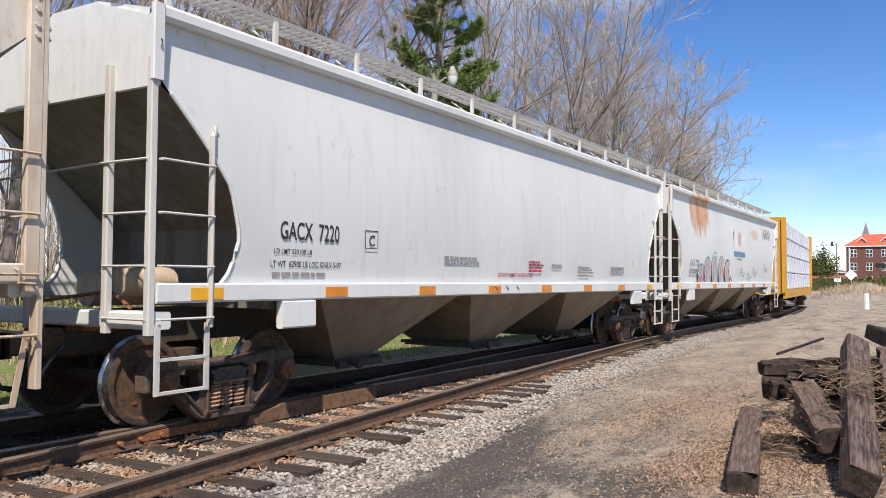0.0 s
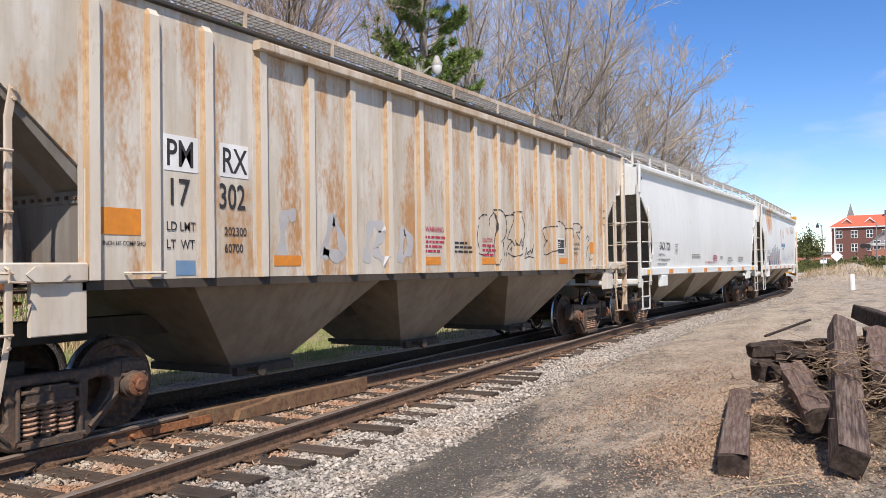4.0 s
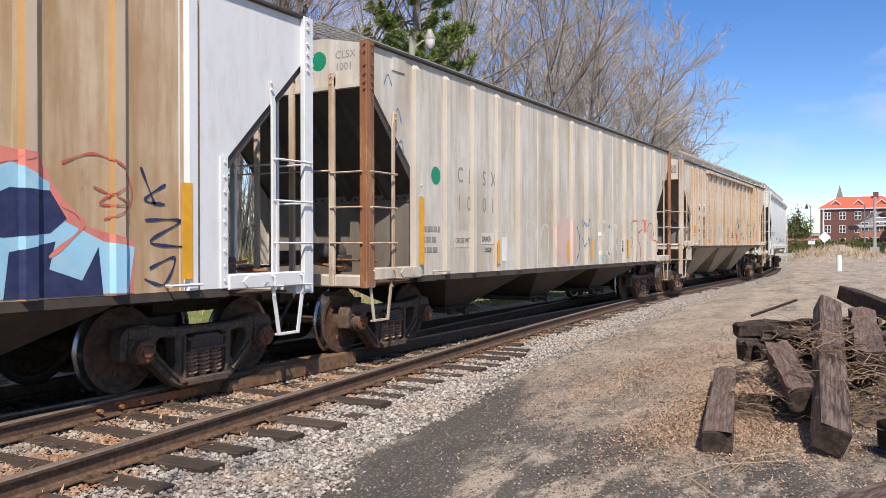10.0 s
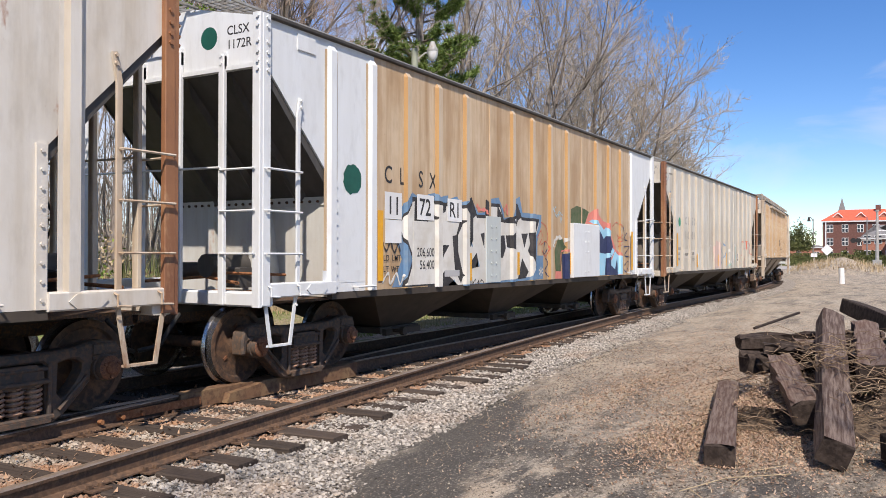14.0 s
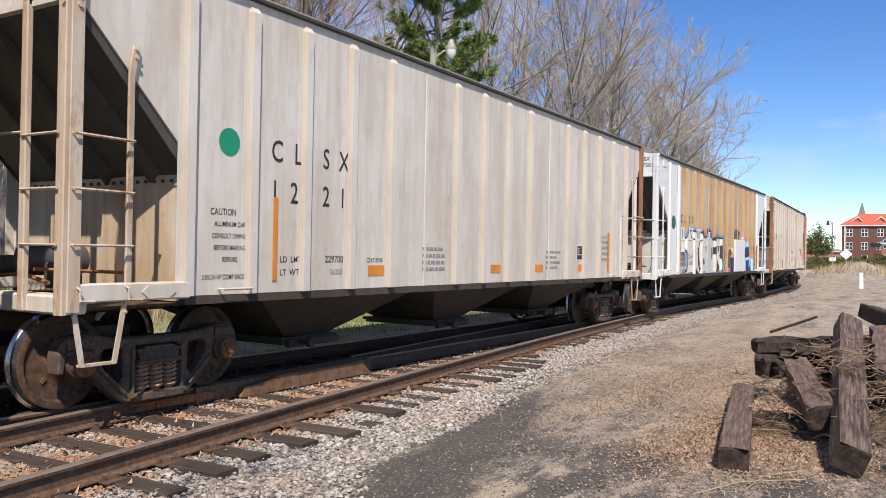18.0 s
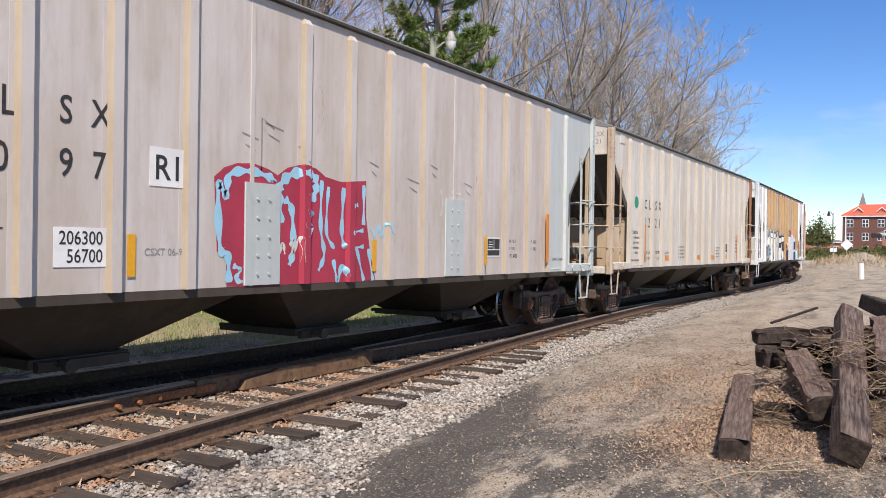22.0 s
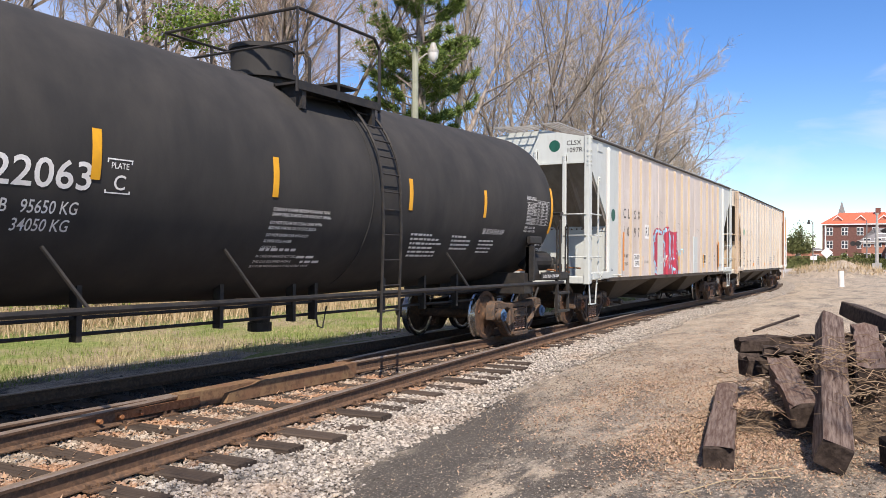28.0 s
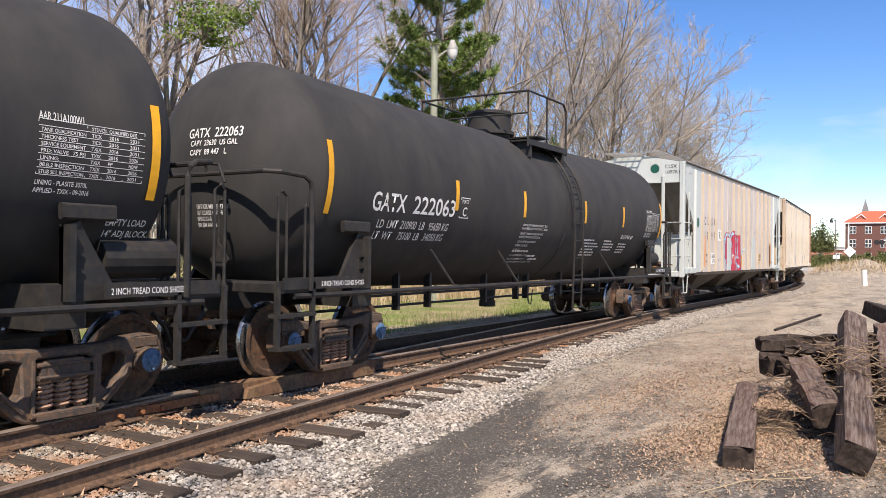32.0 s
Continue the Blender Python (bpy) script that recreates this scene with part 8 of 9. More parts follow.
def spray(g, p, d, length, r, bend, rnd, n):
    """A tapering shoot from p along d that curves towards bend; returns its points."""
    pts, q = [p], p
    for k in range(n):
        d = (d + bend * (0.5 / n) + Vector((rnd.uniform(-1, 1), rnd.uniform(-1, 1), rnd.uniform(-1, 1))) * (0.34 / n)).normalized()
        q = q + d * length / n
        pts.append(q)
    k0 = len(g.v)
    side = d.cross(Vector((rnd.uniform(-1, 1), rnd.uniform(-1, 1), 0.3))).normalized()
    other = side.cross(d)
    for k, q in enumerate(pts[:-1]):
        w = r * (1 - 0.75 * k / n)
        g.v += [tuple(q + side * w), tuple(q - side * w * 0.5 + other * w * 0.87), tuple(q - side * w * 0.5 - other * w * 0.87)]
    g.v.append(tuple(pts[-1]))
    tip = len(g.v) - 1
    for k in range(n - 1):
        for a in range(3):
            b = (a + 1) % 3
            g.f.append((k0 + 3 * k + a, k0 + 3 * k + b, k0 + 3 * k + 3 + b, k0 + 3 * k + 3 + a))
    g.f += [(k0 + 3 * n - 3 + a, k0 + 3 * n - 3 + (a + 1) % 3, tip) for a in range(3)]
    g.m += [0] * (3 * n)
    return pts


def bare_tree(name, x, y, height, seed, spread=0.5, label="", lean=(0, 0), rich=1.0, m_twig=None, trunk_r=None, fine=1.0):
    """A leafless tree: leaders, swept limbs, branches and twigs."""
    rnd = random.Random(seed)
    wood, limbs, twig = Geo(), Geo(), Geo()
    up = Vector((0, 0, 1))
    r0 = trunk_r or height * 0.0115

    def at_part(pts, f):
        k = min(len(pts) - 2, int(f * (len(pts) - 1)))
        e = f * (len(pts) - 1) - k
        return pts[k].lerp(pts[k + 1], e), (pts[k + 1] - pts[k]).normalized()

    def off_to(d, out, turn):
        """A way that leaves d by the angle out, round it by turn."""
        s = d.cross(Vector((0.3, 0.2, 1)) if abs(d.z) < 0.9 else Vector((1, 0, 0))).normalized()
        u = s.cross(d)
        return (d * math.cos(out) + (s * math.cos(turn) + u * math.sin(turn)) * math.sin(out)).normalized()

    def leader(p, d, length, r, pull):
        pts, rs, q = [p], [r], p
        n = 9
        for k in range(n):
            d = (d + Vector((rnd.uniform(-1, 1), rnd.uniform(-1, 1), 0.15)) * 0.09 + pull * 0.03).normalized()
            q = q + d * length / n
            pts.append(q)
            rs.append(max(0.012, r * (1 - 0.93 * (k + 1) / n)))
        wood.tube(pts, rs, 7, caps=False)
        return pts

    lean_v = Vector((lean[0], lean[1], 0))
    start = (lean_v * 0.8 + up).normalized()
    main = leader(Vector((0, 0, 0)), start, height * 0.96, r0, lean_v)
    stems = [(main, height, 0.22)]
    for k in range(2 if rich > 0.6 else 0):
        f = rnd.uniform(0.2, 0.42)
        p, d = at_part(main, f)
        stems.append((leader(p, off_to(d, rnd.uniform(0.3, 0.55), rnd.uniform(0, 6.28)), height * (0.92 - f), r0 * 0.6, up * 0.8), height * (1 - f), 0.15))
    for pts, hgt, low in stems:
        count = int(15 * rich) if hgt > height * 0.9 else int(9 * rich)
        for k in range(count):
            f = low + (0.97 - low) * (k + rnd.random()) / count
            p, d = at_part(pts, f)
            length = height * (0.10 + 0.30 * (1 - f) ** 0.8) * rnd.uniform(0.7, 1.2)
            lp = spray(limbs, p, off_to(d, spread + rnd.uniform(0.2, 0.55), k * 2.4 + rnd.uniform(-0.5, 0.5)), length, max(0.014, r0 * 0.34 * (1 - f * 0.75)), up * 0.9 + lean_v, rnd, 5)
            for a in range(8):
                f2 = 0.15 + 0.83 * (a + rnd.random()) / 8
                p2, d2 = at_part(lp, f2)
                l2 = length * (0.22 + 0.38 * (1 - f2)) * rnd.uniform(0.7, 1.25)
                bp = spray(twig, p2, off_to(d2, rnd.uniform(0.4, 0.9), rnd.uniform(0, 6.28)), l2, fine * max(0.009, r0 * 0.1 * (1 - f2 * 0.5)), up * 0.5, rnd, 3)
                for b in range(6):
                    f3 = 0.12 + 0.88 * (b + rnd.random()) / 6
                    p3, d3 = at_part(bp, min(0.98, f3))
                    tp = spray(twig, p3, off_to(d3, rnd.uniform(0.35, 0.8), rnd.uniform(0, 6.28)), l2 * rnd.uniform(0.3, 0.6), 0.0075 * fine, up * 0.4, rnd, 2)
                    if rich > 0.6:
                        for e in range(2):
                            p4, d4 = at_part(tp, rnd.uniform(0.2, 0.9))
                            spray(twig, p4, off_to(d4, rnd.uniform(0.4, 0.8), rnd.uniform(0, 6.28)), l2 * rnd.uniform(0.15, 0.35), 0.006 * fine, up * 0.3, rnd, 1)
    tr = thing(name, label or "tall leafless grey-brown tree", "tree", "bare trees beyond the track", at=pose(x, y, -0.1))
    part("trunk", wood, M_BARK, tr, smooth=True)
    tagged(part("branchwork", limbs, M_BARK, tr, smooth=True), kind="stuff")
    tagged(part("crown", twig, m_twig or M_TWIG, tr), kind="stuff")
    return tr


def pine_tree(name, x, y, height, seed):
    """A loblolly-like pine: clear lower trunk, then whorls of boughs with tufts of long needles."""
    rnd = random.Random(seed)
    tr = thing(name, "tall green pine with tufted boughs over a clear trunk", "tree", at=pose(x, y, -0.1))
    trunk = Geo().tube([(0, 0, 0), (0.1, 0.05, height * 0.4), (0.0, 0.1, height * 0.75), (0.05, 0, height)], [0.24, 0.2, 0.12, 0.02], 9)
    part("trunk", trunk, M_BARK, tr, smooth=True)
    boughs, g = Geo(), Geo()
    tufts = []
    for k in range(84):
        q = (k + rnd.random()) / 84
        z = height * (0.36 + 0.63 * q)
        reach = (3.0 - 1.9 * q ** 1.6) * rnd.uniform(0.5, 1.12) * (0.7 if q < 0.08 else 1.0)
        a = k * 2.4 + rnd.uniform(-0.6, 0.6)
        d = Vector((math.cos(a), math.sin(a), rnd.uniform(-0.1, 0.45)))
        pts = spray(boughs, Vector((0.03, 0.06, z)), d.normalized(), reach, 0.05, Vector((0, 0, 0.7)), rnd, 4)
        for j in range(int(5 + 6 * reach)):
            f = rnd.uniform(0.35, 1.0)
            i = min(3, int(f * 4))
            p = pts[i].lerp(pts[i + 1], f * 4 - i)
            w = (pts[4] - pts[0]).normalized()
            side = w.cross(Vector((0, 0, 1))).normalized() * rnd.uniform(-0.5, 0.5) * reach * 0.55 * f
            end = p + side + Vector((0, 0, rnd.uniform(0.0, 0.28))) + w * 0.1
            spray(boughs, p, (end - p).normalized(), (end - p).length, 0.016, Vector((0, 0, 0.3)), rnd, 2)
            tufts.append((end, (side.normalized() + w + Vector((0, 0, 0.6))).normalized()))
    for p, w in tufts:
        for j in range(72):
            d = (w * 0.75 + Vector((rnd.gauss(0, 1), rnd.gauss(0, 1), rnd.gauss(0.1, 0.9))).normalized()).normalized()
            c = p - w * rnd.uniform(0, 0.28)
            s = d.cross(Vector((rnd.gauss(0, 1), rnd.gauss(0, 1), rnd.gauss(0, 1)))).normalized() * 0.017
            g.add([c - s, c + s, c + d * rnd.uniform(0.17, 0.30)], [(0, 1, 2)])
    tagged(part("branchwork", boughs, M_BARK, tr), kind="stuff")
    tagged(part("crown", g, M_PINE, tr), kind="stuff")
    return tr


def leaf_cloud(name, x, y, z, rx, rz, count, seed, m, size, label, category):
    """A bush or a leafy clump of single small leaves on thin stems."""
    rnd = random.Random(seed)
    tr = thing(name, label, category, at=pose(x, y, z))
    stems, leaves = Geo(), Geo()
    for k in range(max(8, count // 60)):
        d = Vector((rnd.gauss(0, 1), rnd.gauss(0, 1), abs(rnd.gauss(0.5, 0.7)))).normalized()
        tip = Vector((d.x * rx, d.y * rx, d.z * rz * 1.6))
        stems.tube([(0, 0, 0), tuple(tip * 0.5 + Vector((0, 0, 0.1 * rz))), tuple(tip)], [0.02, 0.014, 0.005], 4, caps=False)
        for j in range(60):
            f = rnd.uniform(0.3, 1.05)
            p = tip * f + Vector((rnd.gauss(0, 0.14) * rx, rnd.gauss(0, 0.14) * rx, rnd.gauss(0, 0.14) * rz))
            a = Vector((rnd.gauss(0, 1), rnd.gauss(0, 1), rnd.gauss(0, 1))).normalized() * size
            b = a.cross(Vector((rnd.gauss(0, 1), rnd.gauss(0, 1), rnd.gauss(0, 1)))).normalized() * size * 0.5
            leaves.add([p - a, p + b, p + a, p - b], [(0, 1, 2, 3)])
    part("stem", stems, M_BARK, tr)
    part("foliage", leaves, m, tr)
    return tr


def strands(name, spots, length, width, m, label, category, seed, flop=0.5):
    """Grass blades or straw: thin bent triangles, one mesh."""
    rng = np.random.default_rng(seed)
    p = np.asarray(spots, float)
    n = len(p)
    L = length * rng.uniform(0.5, 1.4, n)
    a = rng.uniform(0, 2 * np.pi, n)
    tilt = np.abs(rng.normal(flop, 0.3, n))
    d = np.stack([np.cos(a) * np.sin(tilt), np.sin(a) * np.sin(tilt), np.cos(tilt)], 1)
    s = np.stack([-np.sin(a), np.cos(a), np.zeros(n)], 1) * (width * rng.uniform(0.6, 1.4, n))[:, None]
    v = np.stack([p - s, p + s, p + d * L[:, None]], 1).reshape(-1, 3)
    me = bpy.data.meshes.new(name)
    me.from_pydata(v, [], np.arange(3 * n).reshape(-1, 3).tolist())
    me.materials.append(m)
    return tagged(new(name, me), label, category, kind="stuff")


def build_verge():
    """Grass beyond the track, brush and the wood's edge."""
    g = Geo()
    xs = [-40 + 4 * i for i in range(32)]
    cols = ((10.0, -0.06), (11.5, 0.0), (15, 0.05), (19, 0.1), (24, 0.25), (45, 0.6))
    for x in xs:
        for dy, z in cols:
            g.v.append((x, dy + max(0, along(max(x, 0)).y - MID_Y), z + 0.06 * noise.noise((x * 0.3, dy * 0.4, 1))))
    for i in range(len(xs) - 1):
        for j in range(5):
            g.f.append((i * 6 + j, (i + 1) * 6 + j, (i + 1) * 6 + j + 1, i * 6 + j + 1))
            g.m.append(0)
    solo("verge", g, M_TURF, "short spring grass verge with dry patches", "grass", kind="structure", smooth=True)
    rng = np.random.default_rng(21)
    n = 60000
    xs, ys = rng.uniform(0, 34, n), 10.3 + 7.5 * rng.uniform(0, 1, n) ** 1.2
    strands("grass", [(x, y, 0.0) for x, y in zip(xs, ys)], 0.11, 0.006, M_BLADE, "short green and straw-coloured grass blades", "grass", 22)
    n = 9000
    strands("far_stems", [(x, y, 0.2) for x, y in zip(rng.uniform(-14, 75, n), rng.uniform(23, 42, n))], 6.5, 0.035, M_TWIG, "thicket of thin grey stems deep in the wood", "thicket", 24, 0.08)
    n = 22000
    strands("undergrowth", [(x, y, 0.1) for x, y in zip(rng.uniform(-14, 60, n), rng.uniform(18.5, 27, n))], 1.5, 0.03, M_BLADE, "green and brown undergrowth at the wood's edge", "undergrowth", 25, 0.4)
    n = 26000
    xs, ys = rng.uniform(-6, 50, n), 16.5 + rng.normal(0, 1.0, n) + 2.5 * rng.uniform(0, 1, n)
    strands("dry_weeds", [(x, y, 0.08) for x, y in zip(xs, ys)], 0.75, 0.009, M_STRAW, "tall dry straw-coloured weeds at the wood's edge", "weeds", 23, 0.3)


def build_wood():
    rnd = random.Random(8)
    spots = [(43, 16.8, 17.5, 3, 0.42, (0.12, -0.13)), (35, 16, 17, 4, 0.3, (0.02, -0.03)), (38.5, 17.6, 19, 5, 0.25, (0.03, 0.0)), (51, 18.0, 17, 6, 0.4, (0.06, -0.03)), (30, 18, 18, 7, 0.35, (0.05, 0.0)), (26, 20.5, 17, 8, 0.35, (0, 0)), (21.5, 19.5, 18, 9, 0.3, (0.04, 0)), (18, 22, 16, 10, 0.4, (-0.05, 0)),
             (15, 19.5, 16, 11, 0.35, (0, 0)), (12, 21, 16, 12, 0.4, (0.08, 0)), (9.5, 19, 15, 13, 0.4, (-0.05, 0)), (6.5, 21, 16, 14, 0.35, (0.05, 0)), (3, 20, 15, 15, 0.4, (0, 0)), (61, 16.6, 15, 16, 0.42, (0.05, 0)), (23.4, 23, 18, 17, 0.35, (0, 0)), (55.5, 17.4, 17.5, 18, 0.42, (0.1, -0.04)),
             (33, 21, 19, 19, 0.3, (0, 0)), (41, 22, 17, 20, 0.35, (0, 0)), (19.5, 18.2, 14, 22, 0.3, (0.03, 0)), (65.5, 17.0, 12, 23, 0.42, (0.03, 0)), (47, 17.2, 14.5, 24, 0.4, (0.03, 0)), (58.5, 17.8, 12.5, 25, 0.4, (0.05, 0)), (68, 17.2, 10.5, 26, 0.4, (0, 0)), (44.6, 18.8, 13, 27, 0.35, (0.05, -0.05))]
    for x, y, hgt, seed, sp, lean in spots:
        bare_tree("bare_tree", x, y, hgt, seed, sp, lean=lean, rich=1.15 if x > 42 else 1.0, fine=1.0 + max(0.0, x - 24) * 0.022, m_twig=M_TWIG_RED if seed in (8, 9, 11, 13, 17, 22) else M_TWIG)
    for k in range(56):
        bare_tree("sapling", -8 + 66 * (k + rnd.random()) / 56, rnd.uniform(18, 28), rnd.uniform(6, 12), 100 + k, 0.35, "thin leafless sapling at the wood's edge", (rnd.uniform(-0.1, 0.1), 0), 0.55, M_TWIG_RED if k % 3 == 0 else M_TWIG, 0.055)
    pine_tree("pine_tree", 26.5, 16.6, 17.5, 3)
    leaf_cloud("shrub", 14.4, 16.2, 7.2, 1.0, 0.7, 1300, 4, M_LEAF, 0.06, "clump of fresh green leaves among bare branches", "vine")
    leaf_cloud("shrub", 16.6, 16.8, 8.2, 0.6, 0.6, 500, 5, M_LEAF, 0.05, "clump of fresh green leaves among bare branches", "vine")
    for x, y, z, rr in ((35.2, 15.9, 5.6, 0.5), (35.6, 15.8, 6.6, 0.45), (36.0, 15.7, 5.0, 0.7)):
        leaf_cloud("ivy", x, y, z, rr, rr * 1.1, 700, int(z * 10), M_LEAF, 0.045, "green ivy climbing the bare trunk", "ivy")
    for k in range(16):
        leaf_cloud("shrub", -6 + 1.3 * k + rnd.uniform(-0.4, 0.4), rnd.uniform(17.5, 20), 0.1, rnd.uniform(1.0, 1.7), rnd.uniform(1.0, 1.7), 900, 80 + k, M_LEAF if k % 3 else M_STRAW, 0.06, "low scrubby bush at the wood's edge", "bush")
    for k in range(10):
        leaf_cloud("shrub", rnd.uniform(4, 44), rnd.uniform(17.5, 20), 0.1, rnd.uniform(0.8, 1.5), rnd.uniform(0.6, 1.2), 900, 40 + k, M_LEAF if k % 2 else M_STRAW, 0.05, "low scrubby bush at the wood's edge", "bush")


def build_street_lamp():
    lp = thing("street_lamp", "wooden pole with a white globe street lamp on an arm", "street lamp", at=pose(24.0, 15.28, 0))
    part("pole", Geo().tube([(0, 0, 0), (0, 0, 9.0)], [0.16, 0.11], 12), plain("pole_wood", (0.33, 0.35, 0.27), (0.22, 0.23, 0.17), 4), lp)
    part("arm", Geo().tube([(0, 0, 8.55), (0.2, -0.3, 8.85), (0.34, -0.53, 8.9)], 0.03, 6), M_GALV, lp)
    part("lamp_head", Geo().tube([(0.34, -0.53, 9.25), (0.34, -0.53, 9.0)], [0.08, 0.16], 12).tube([(0.34, -0.53, 9.0), (0.34, -0.53, 8.9)], 0.2, 12), M_GALV, lp)
    part("globe", Geo().tube([(0.34, -0.53, 8.9), (0.34, -0.53, 8.72), (0.34, -0.53, 8.6)], [0.19, 0.17, 0.08], 14), M_PLATE, lp, smooth=True)


def beam(p, q, w=0.24, hgt=0.2, roll=0.0, label="dark weathered timber railway tie", m=None, worn=0):
    """A squared timber from p to q, the middle of its underside; worn ends get notches."""
    p, q = Vector(p), Vector(q)
    L = (q - p).length
    rnd = random.Random(int(abs(p.x * 131 + p.y * 977 + q.x * 13)))
    g = Geo()
    n = 9
    c = 0.016
    for k in range(n):
        x = L * k / (n - 1)
        j = lambda a: rnd.uniform(-a, a)
        e = 0.012 + 0.03 * worn
        ring = [(-w / 2 + c, 0), (w / 2 - c, 0), (w / 2, c), (w / 2, hgt - c), (w / 2 - c, hgt), (0.02, hgt - (0.012 if 2 < k < 7 else 0)), (-w / 2 + c, hgt), (-w / 2, hgt - c), (-w / 2, c)]
        g.v += [(x + (j(0.03) if k in (0, n - 1) else 0), a + j(e) * 0.5, b + j(e) * 0.5) for a, b in ring]
    for k in range(n - 1):
        for a in range(9):
            b = (a + 1) % 9
            g.f.append((k * 9 + a, k * 9 + b, k * 9 + 9 + b, k * 9 + 9 + a))
            g.m.append(0)
    g.f += [tuple(reversed(range(9))), tuple(range(9 * n - 9, 9 * n))]
    g.m += [1, 1]
    d = (q - p).normalized()
    rz, ry = math.degrees(math.atan2(d.y, d.x)), -math.degrees(math.asin(d.z))
    at = pose(*p, 0, 0, rz) @ pose(0, 0, 0, 0, ry, 0) @ pose(0, 0, hgt / 2, roll, 0, 0) @ pose(0, 0, -hgt / 2)
    return solo("timber_tie", g, [m or M_BEAM, M_BEAM_DARK], label, "timber", "old ties by the track", at=at)


def build_yard():
    beam((7.0, 1.45, -0.02), (10.66, 2.1, -0.02), 0.25, 0.21, label="single dark timber tie lying on the dirt")
    # the heap of old ties
    beam((7.42, 0.62, 0.02), (11.35, 1.0, 0.85), 0.26, 0.23, 22, "split timber tie propped on the heap")
    beam((8.55, 0.95, 0.14), (10.1, 1.42, 0.42), 0.26, 0.22, -12, worn=1)
    beam((11.1, 2.05, 0.55), (12.0, 0.5, 0.62), 0.24, 0.16, 0, "charred broken tie across the heap", M_BEAM_DARK, 2)
    beam((10.2, 0.62, 0.42), (12.6, 0.85, 0.5), 0.27, 0.22, 5, worn=1)
    beam((9.8, 0.12, 0.22), (12.2, 0.3, 0.45), 0.27, 0.24, 12, worn=2)
    beam((10.55, -0.1, 0.72), (14.2, 0.98, 0.86), 0.24, 0.22, 10, "long dark tie lying over the heap", M_BEAM_DARK)
    beam((10.4, 0.25, 0.5), (12.9, 0.05, 0.62), 0.26, 0.21, 3, worn=1)
    beam((9.7, 1.05, 0.0), (12.4, 1.5, 0.05), 0.25, 0.22, 0, worn=2)
    beam((9.6, 0.6, 0.0), (12.4, 0.55, 0.1), 0.26, 0.24, 0, worn=1)
    beam((9.5, 0.0, 0.0), (12.5, -0.3, 0.1), 0.26, 0.24, 4, worn=1)
    beam((10.6, 1.9, 0.3), (12.2, 0.2, 0.3), 0.26, 0.24, 0, worn=2, m=M_BEAM_DARK)
    beam((12.0, 1.5, 0.2), (14.3, 0.6, 0.4), 0.25, 0.22, 8, worn=1)
    beam((7.75, 0.25, 0.02), (8.2, -1.5, 0.1), 0.27, 0.25, 6, "thick rotten timber on the dirt", M_BEAM_DARK, 2)
    beam((8.4, 0.1, 0.2), (9.1, -1.8, 0.25), 0.26, 0.24, 2, worn=2, m=M_BEAM_DARK)
    beam((8.9, -0.4, 0.0), (11.8, -1.0, 0.2), 0.26, 0.24, 8, worn=1)
    beam((9.4, -0.9, 0.3), (12.0, -0.6, 0.5), 0.26, 0.24, -8, worn=1)
    beam((5.35, 0.42, -0.04), (6.95, -0.3, -0.02), 0.27, 0.2, 0, "flat weathered timber half sunk in the dirt", worn=1)
    beam((6.3, -0.35, 0.0), (8.6, -1.2, 0.1), 0.27, 0.24, 5, worn=1, m=M_BEAM_DARK)
    pile = random.Random(404)
    for k in range(14):
        x, y = pile.uniform(9.4, 11.6), pile.uniform(-1.2, 0.9)
        a, L = pile.uniform(-0.45, 0.35), pile.uniform(0.8, 1.5)
        z = 0.16 + 0.22 * max(0, 1 - abs(y - 0.1) / 1.5)
        beam((x, y, z), (x + L * math.cos(a), y + L * math.sin(a), z + pile.uniform(-0.05, 0.22)), 0.24, 0.19, pile.uniform(-25, 25), "broken rotten tie in the heap", M_BEAM_DARK if k % 2 else M_BEAM, 2)
    beam((9.35, 0.42, 0.42), (11.4, 0.62, 0.72), 0.28, 0.24, 4, "split tie with a rotten end on the heap", worn=1)
    beam((9.6, 0.1, 0.46), (11.6, 0.2, 0.66), 0.26, 0.22, -6, worn=1)
    for k in range(7):
        x, y = pile.uniform(10.4, 11.6), pile.uniform(1.1, 1.9)
        a = pile.uniform(1.3, 2.2)
        beam((x, y - 0.5, 0.36 + 0.05 * k), (x + 0.7 * math.cos(a), y - 0.5 + 0.7 * math.sin(a), 0.38 + 0.05 * k), 0.16, 0.07, pile.uniform(-12, 12), "splintered board on the heap", M_BEAM_DARK if k % 2 else M_BEAM, 2)
    solo("steel_rod", Geo().tube([(11.4, 1.91, 0.8), (13.2, 1.58, 0.91)], 0.02, 8), M_BEAM_DARK, "dark rusted rod leaning on the heap of ties", "rod")
    rnd = random.Random(31)
    # dirt and rot under the heap
    g = Geo()
    n = 22
    for i in range(n + 1):
        for k in range(n + 1):
            x, y = 8.6 + 4.8 * i / n, -1.8 + 3.7 * k / n
            e = min(i, n - i, k, n - k) / (n / 2)
            g.v.append((x, y, -0.06 + 0.6 * min(1, e * 1.6) * (0.75 + 0.5 * noise.noise((x * 1.5, y * 1.5, 0)))))
    for i in range(n):
        for k in range(n):
            a = i * (n + 1) + k
            g.f.append((a, a + n + 1, a + n + 2, a + 1))
            g.m.append(0)
    solo("debris_mound", g, mat("rotten_debris", lambda q: (q.mix(q.ramp(q.noise(9, 6), 0.4, 0.62), (0.06, 0.045, 0.035), (0.17, 0.125, 0.085)), q.noise(25, 5), 0.06), 0.95), "dark mound of rotten wood and soil under the ties", "debris", kind="structure", smooth=True)
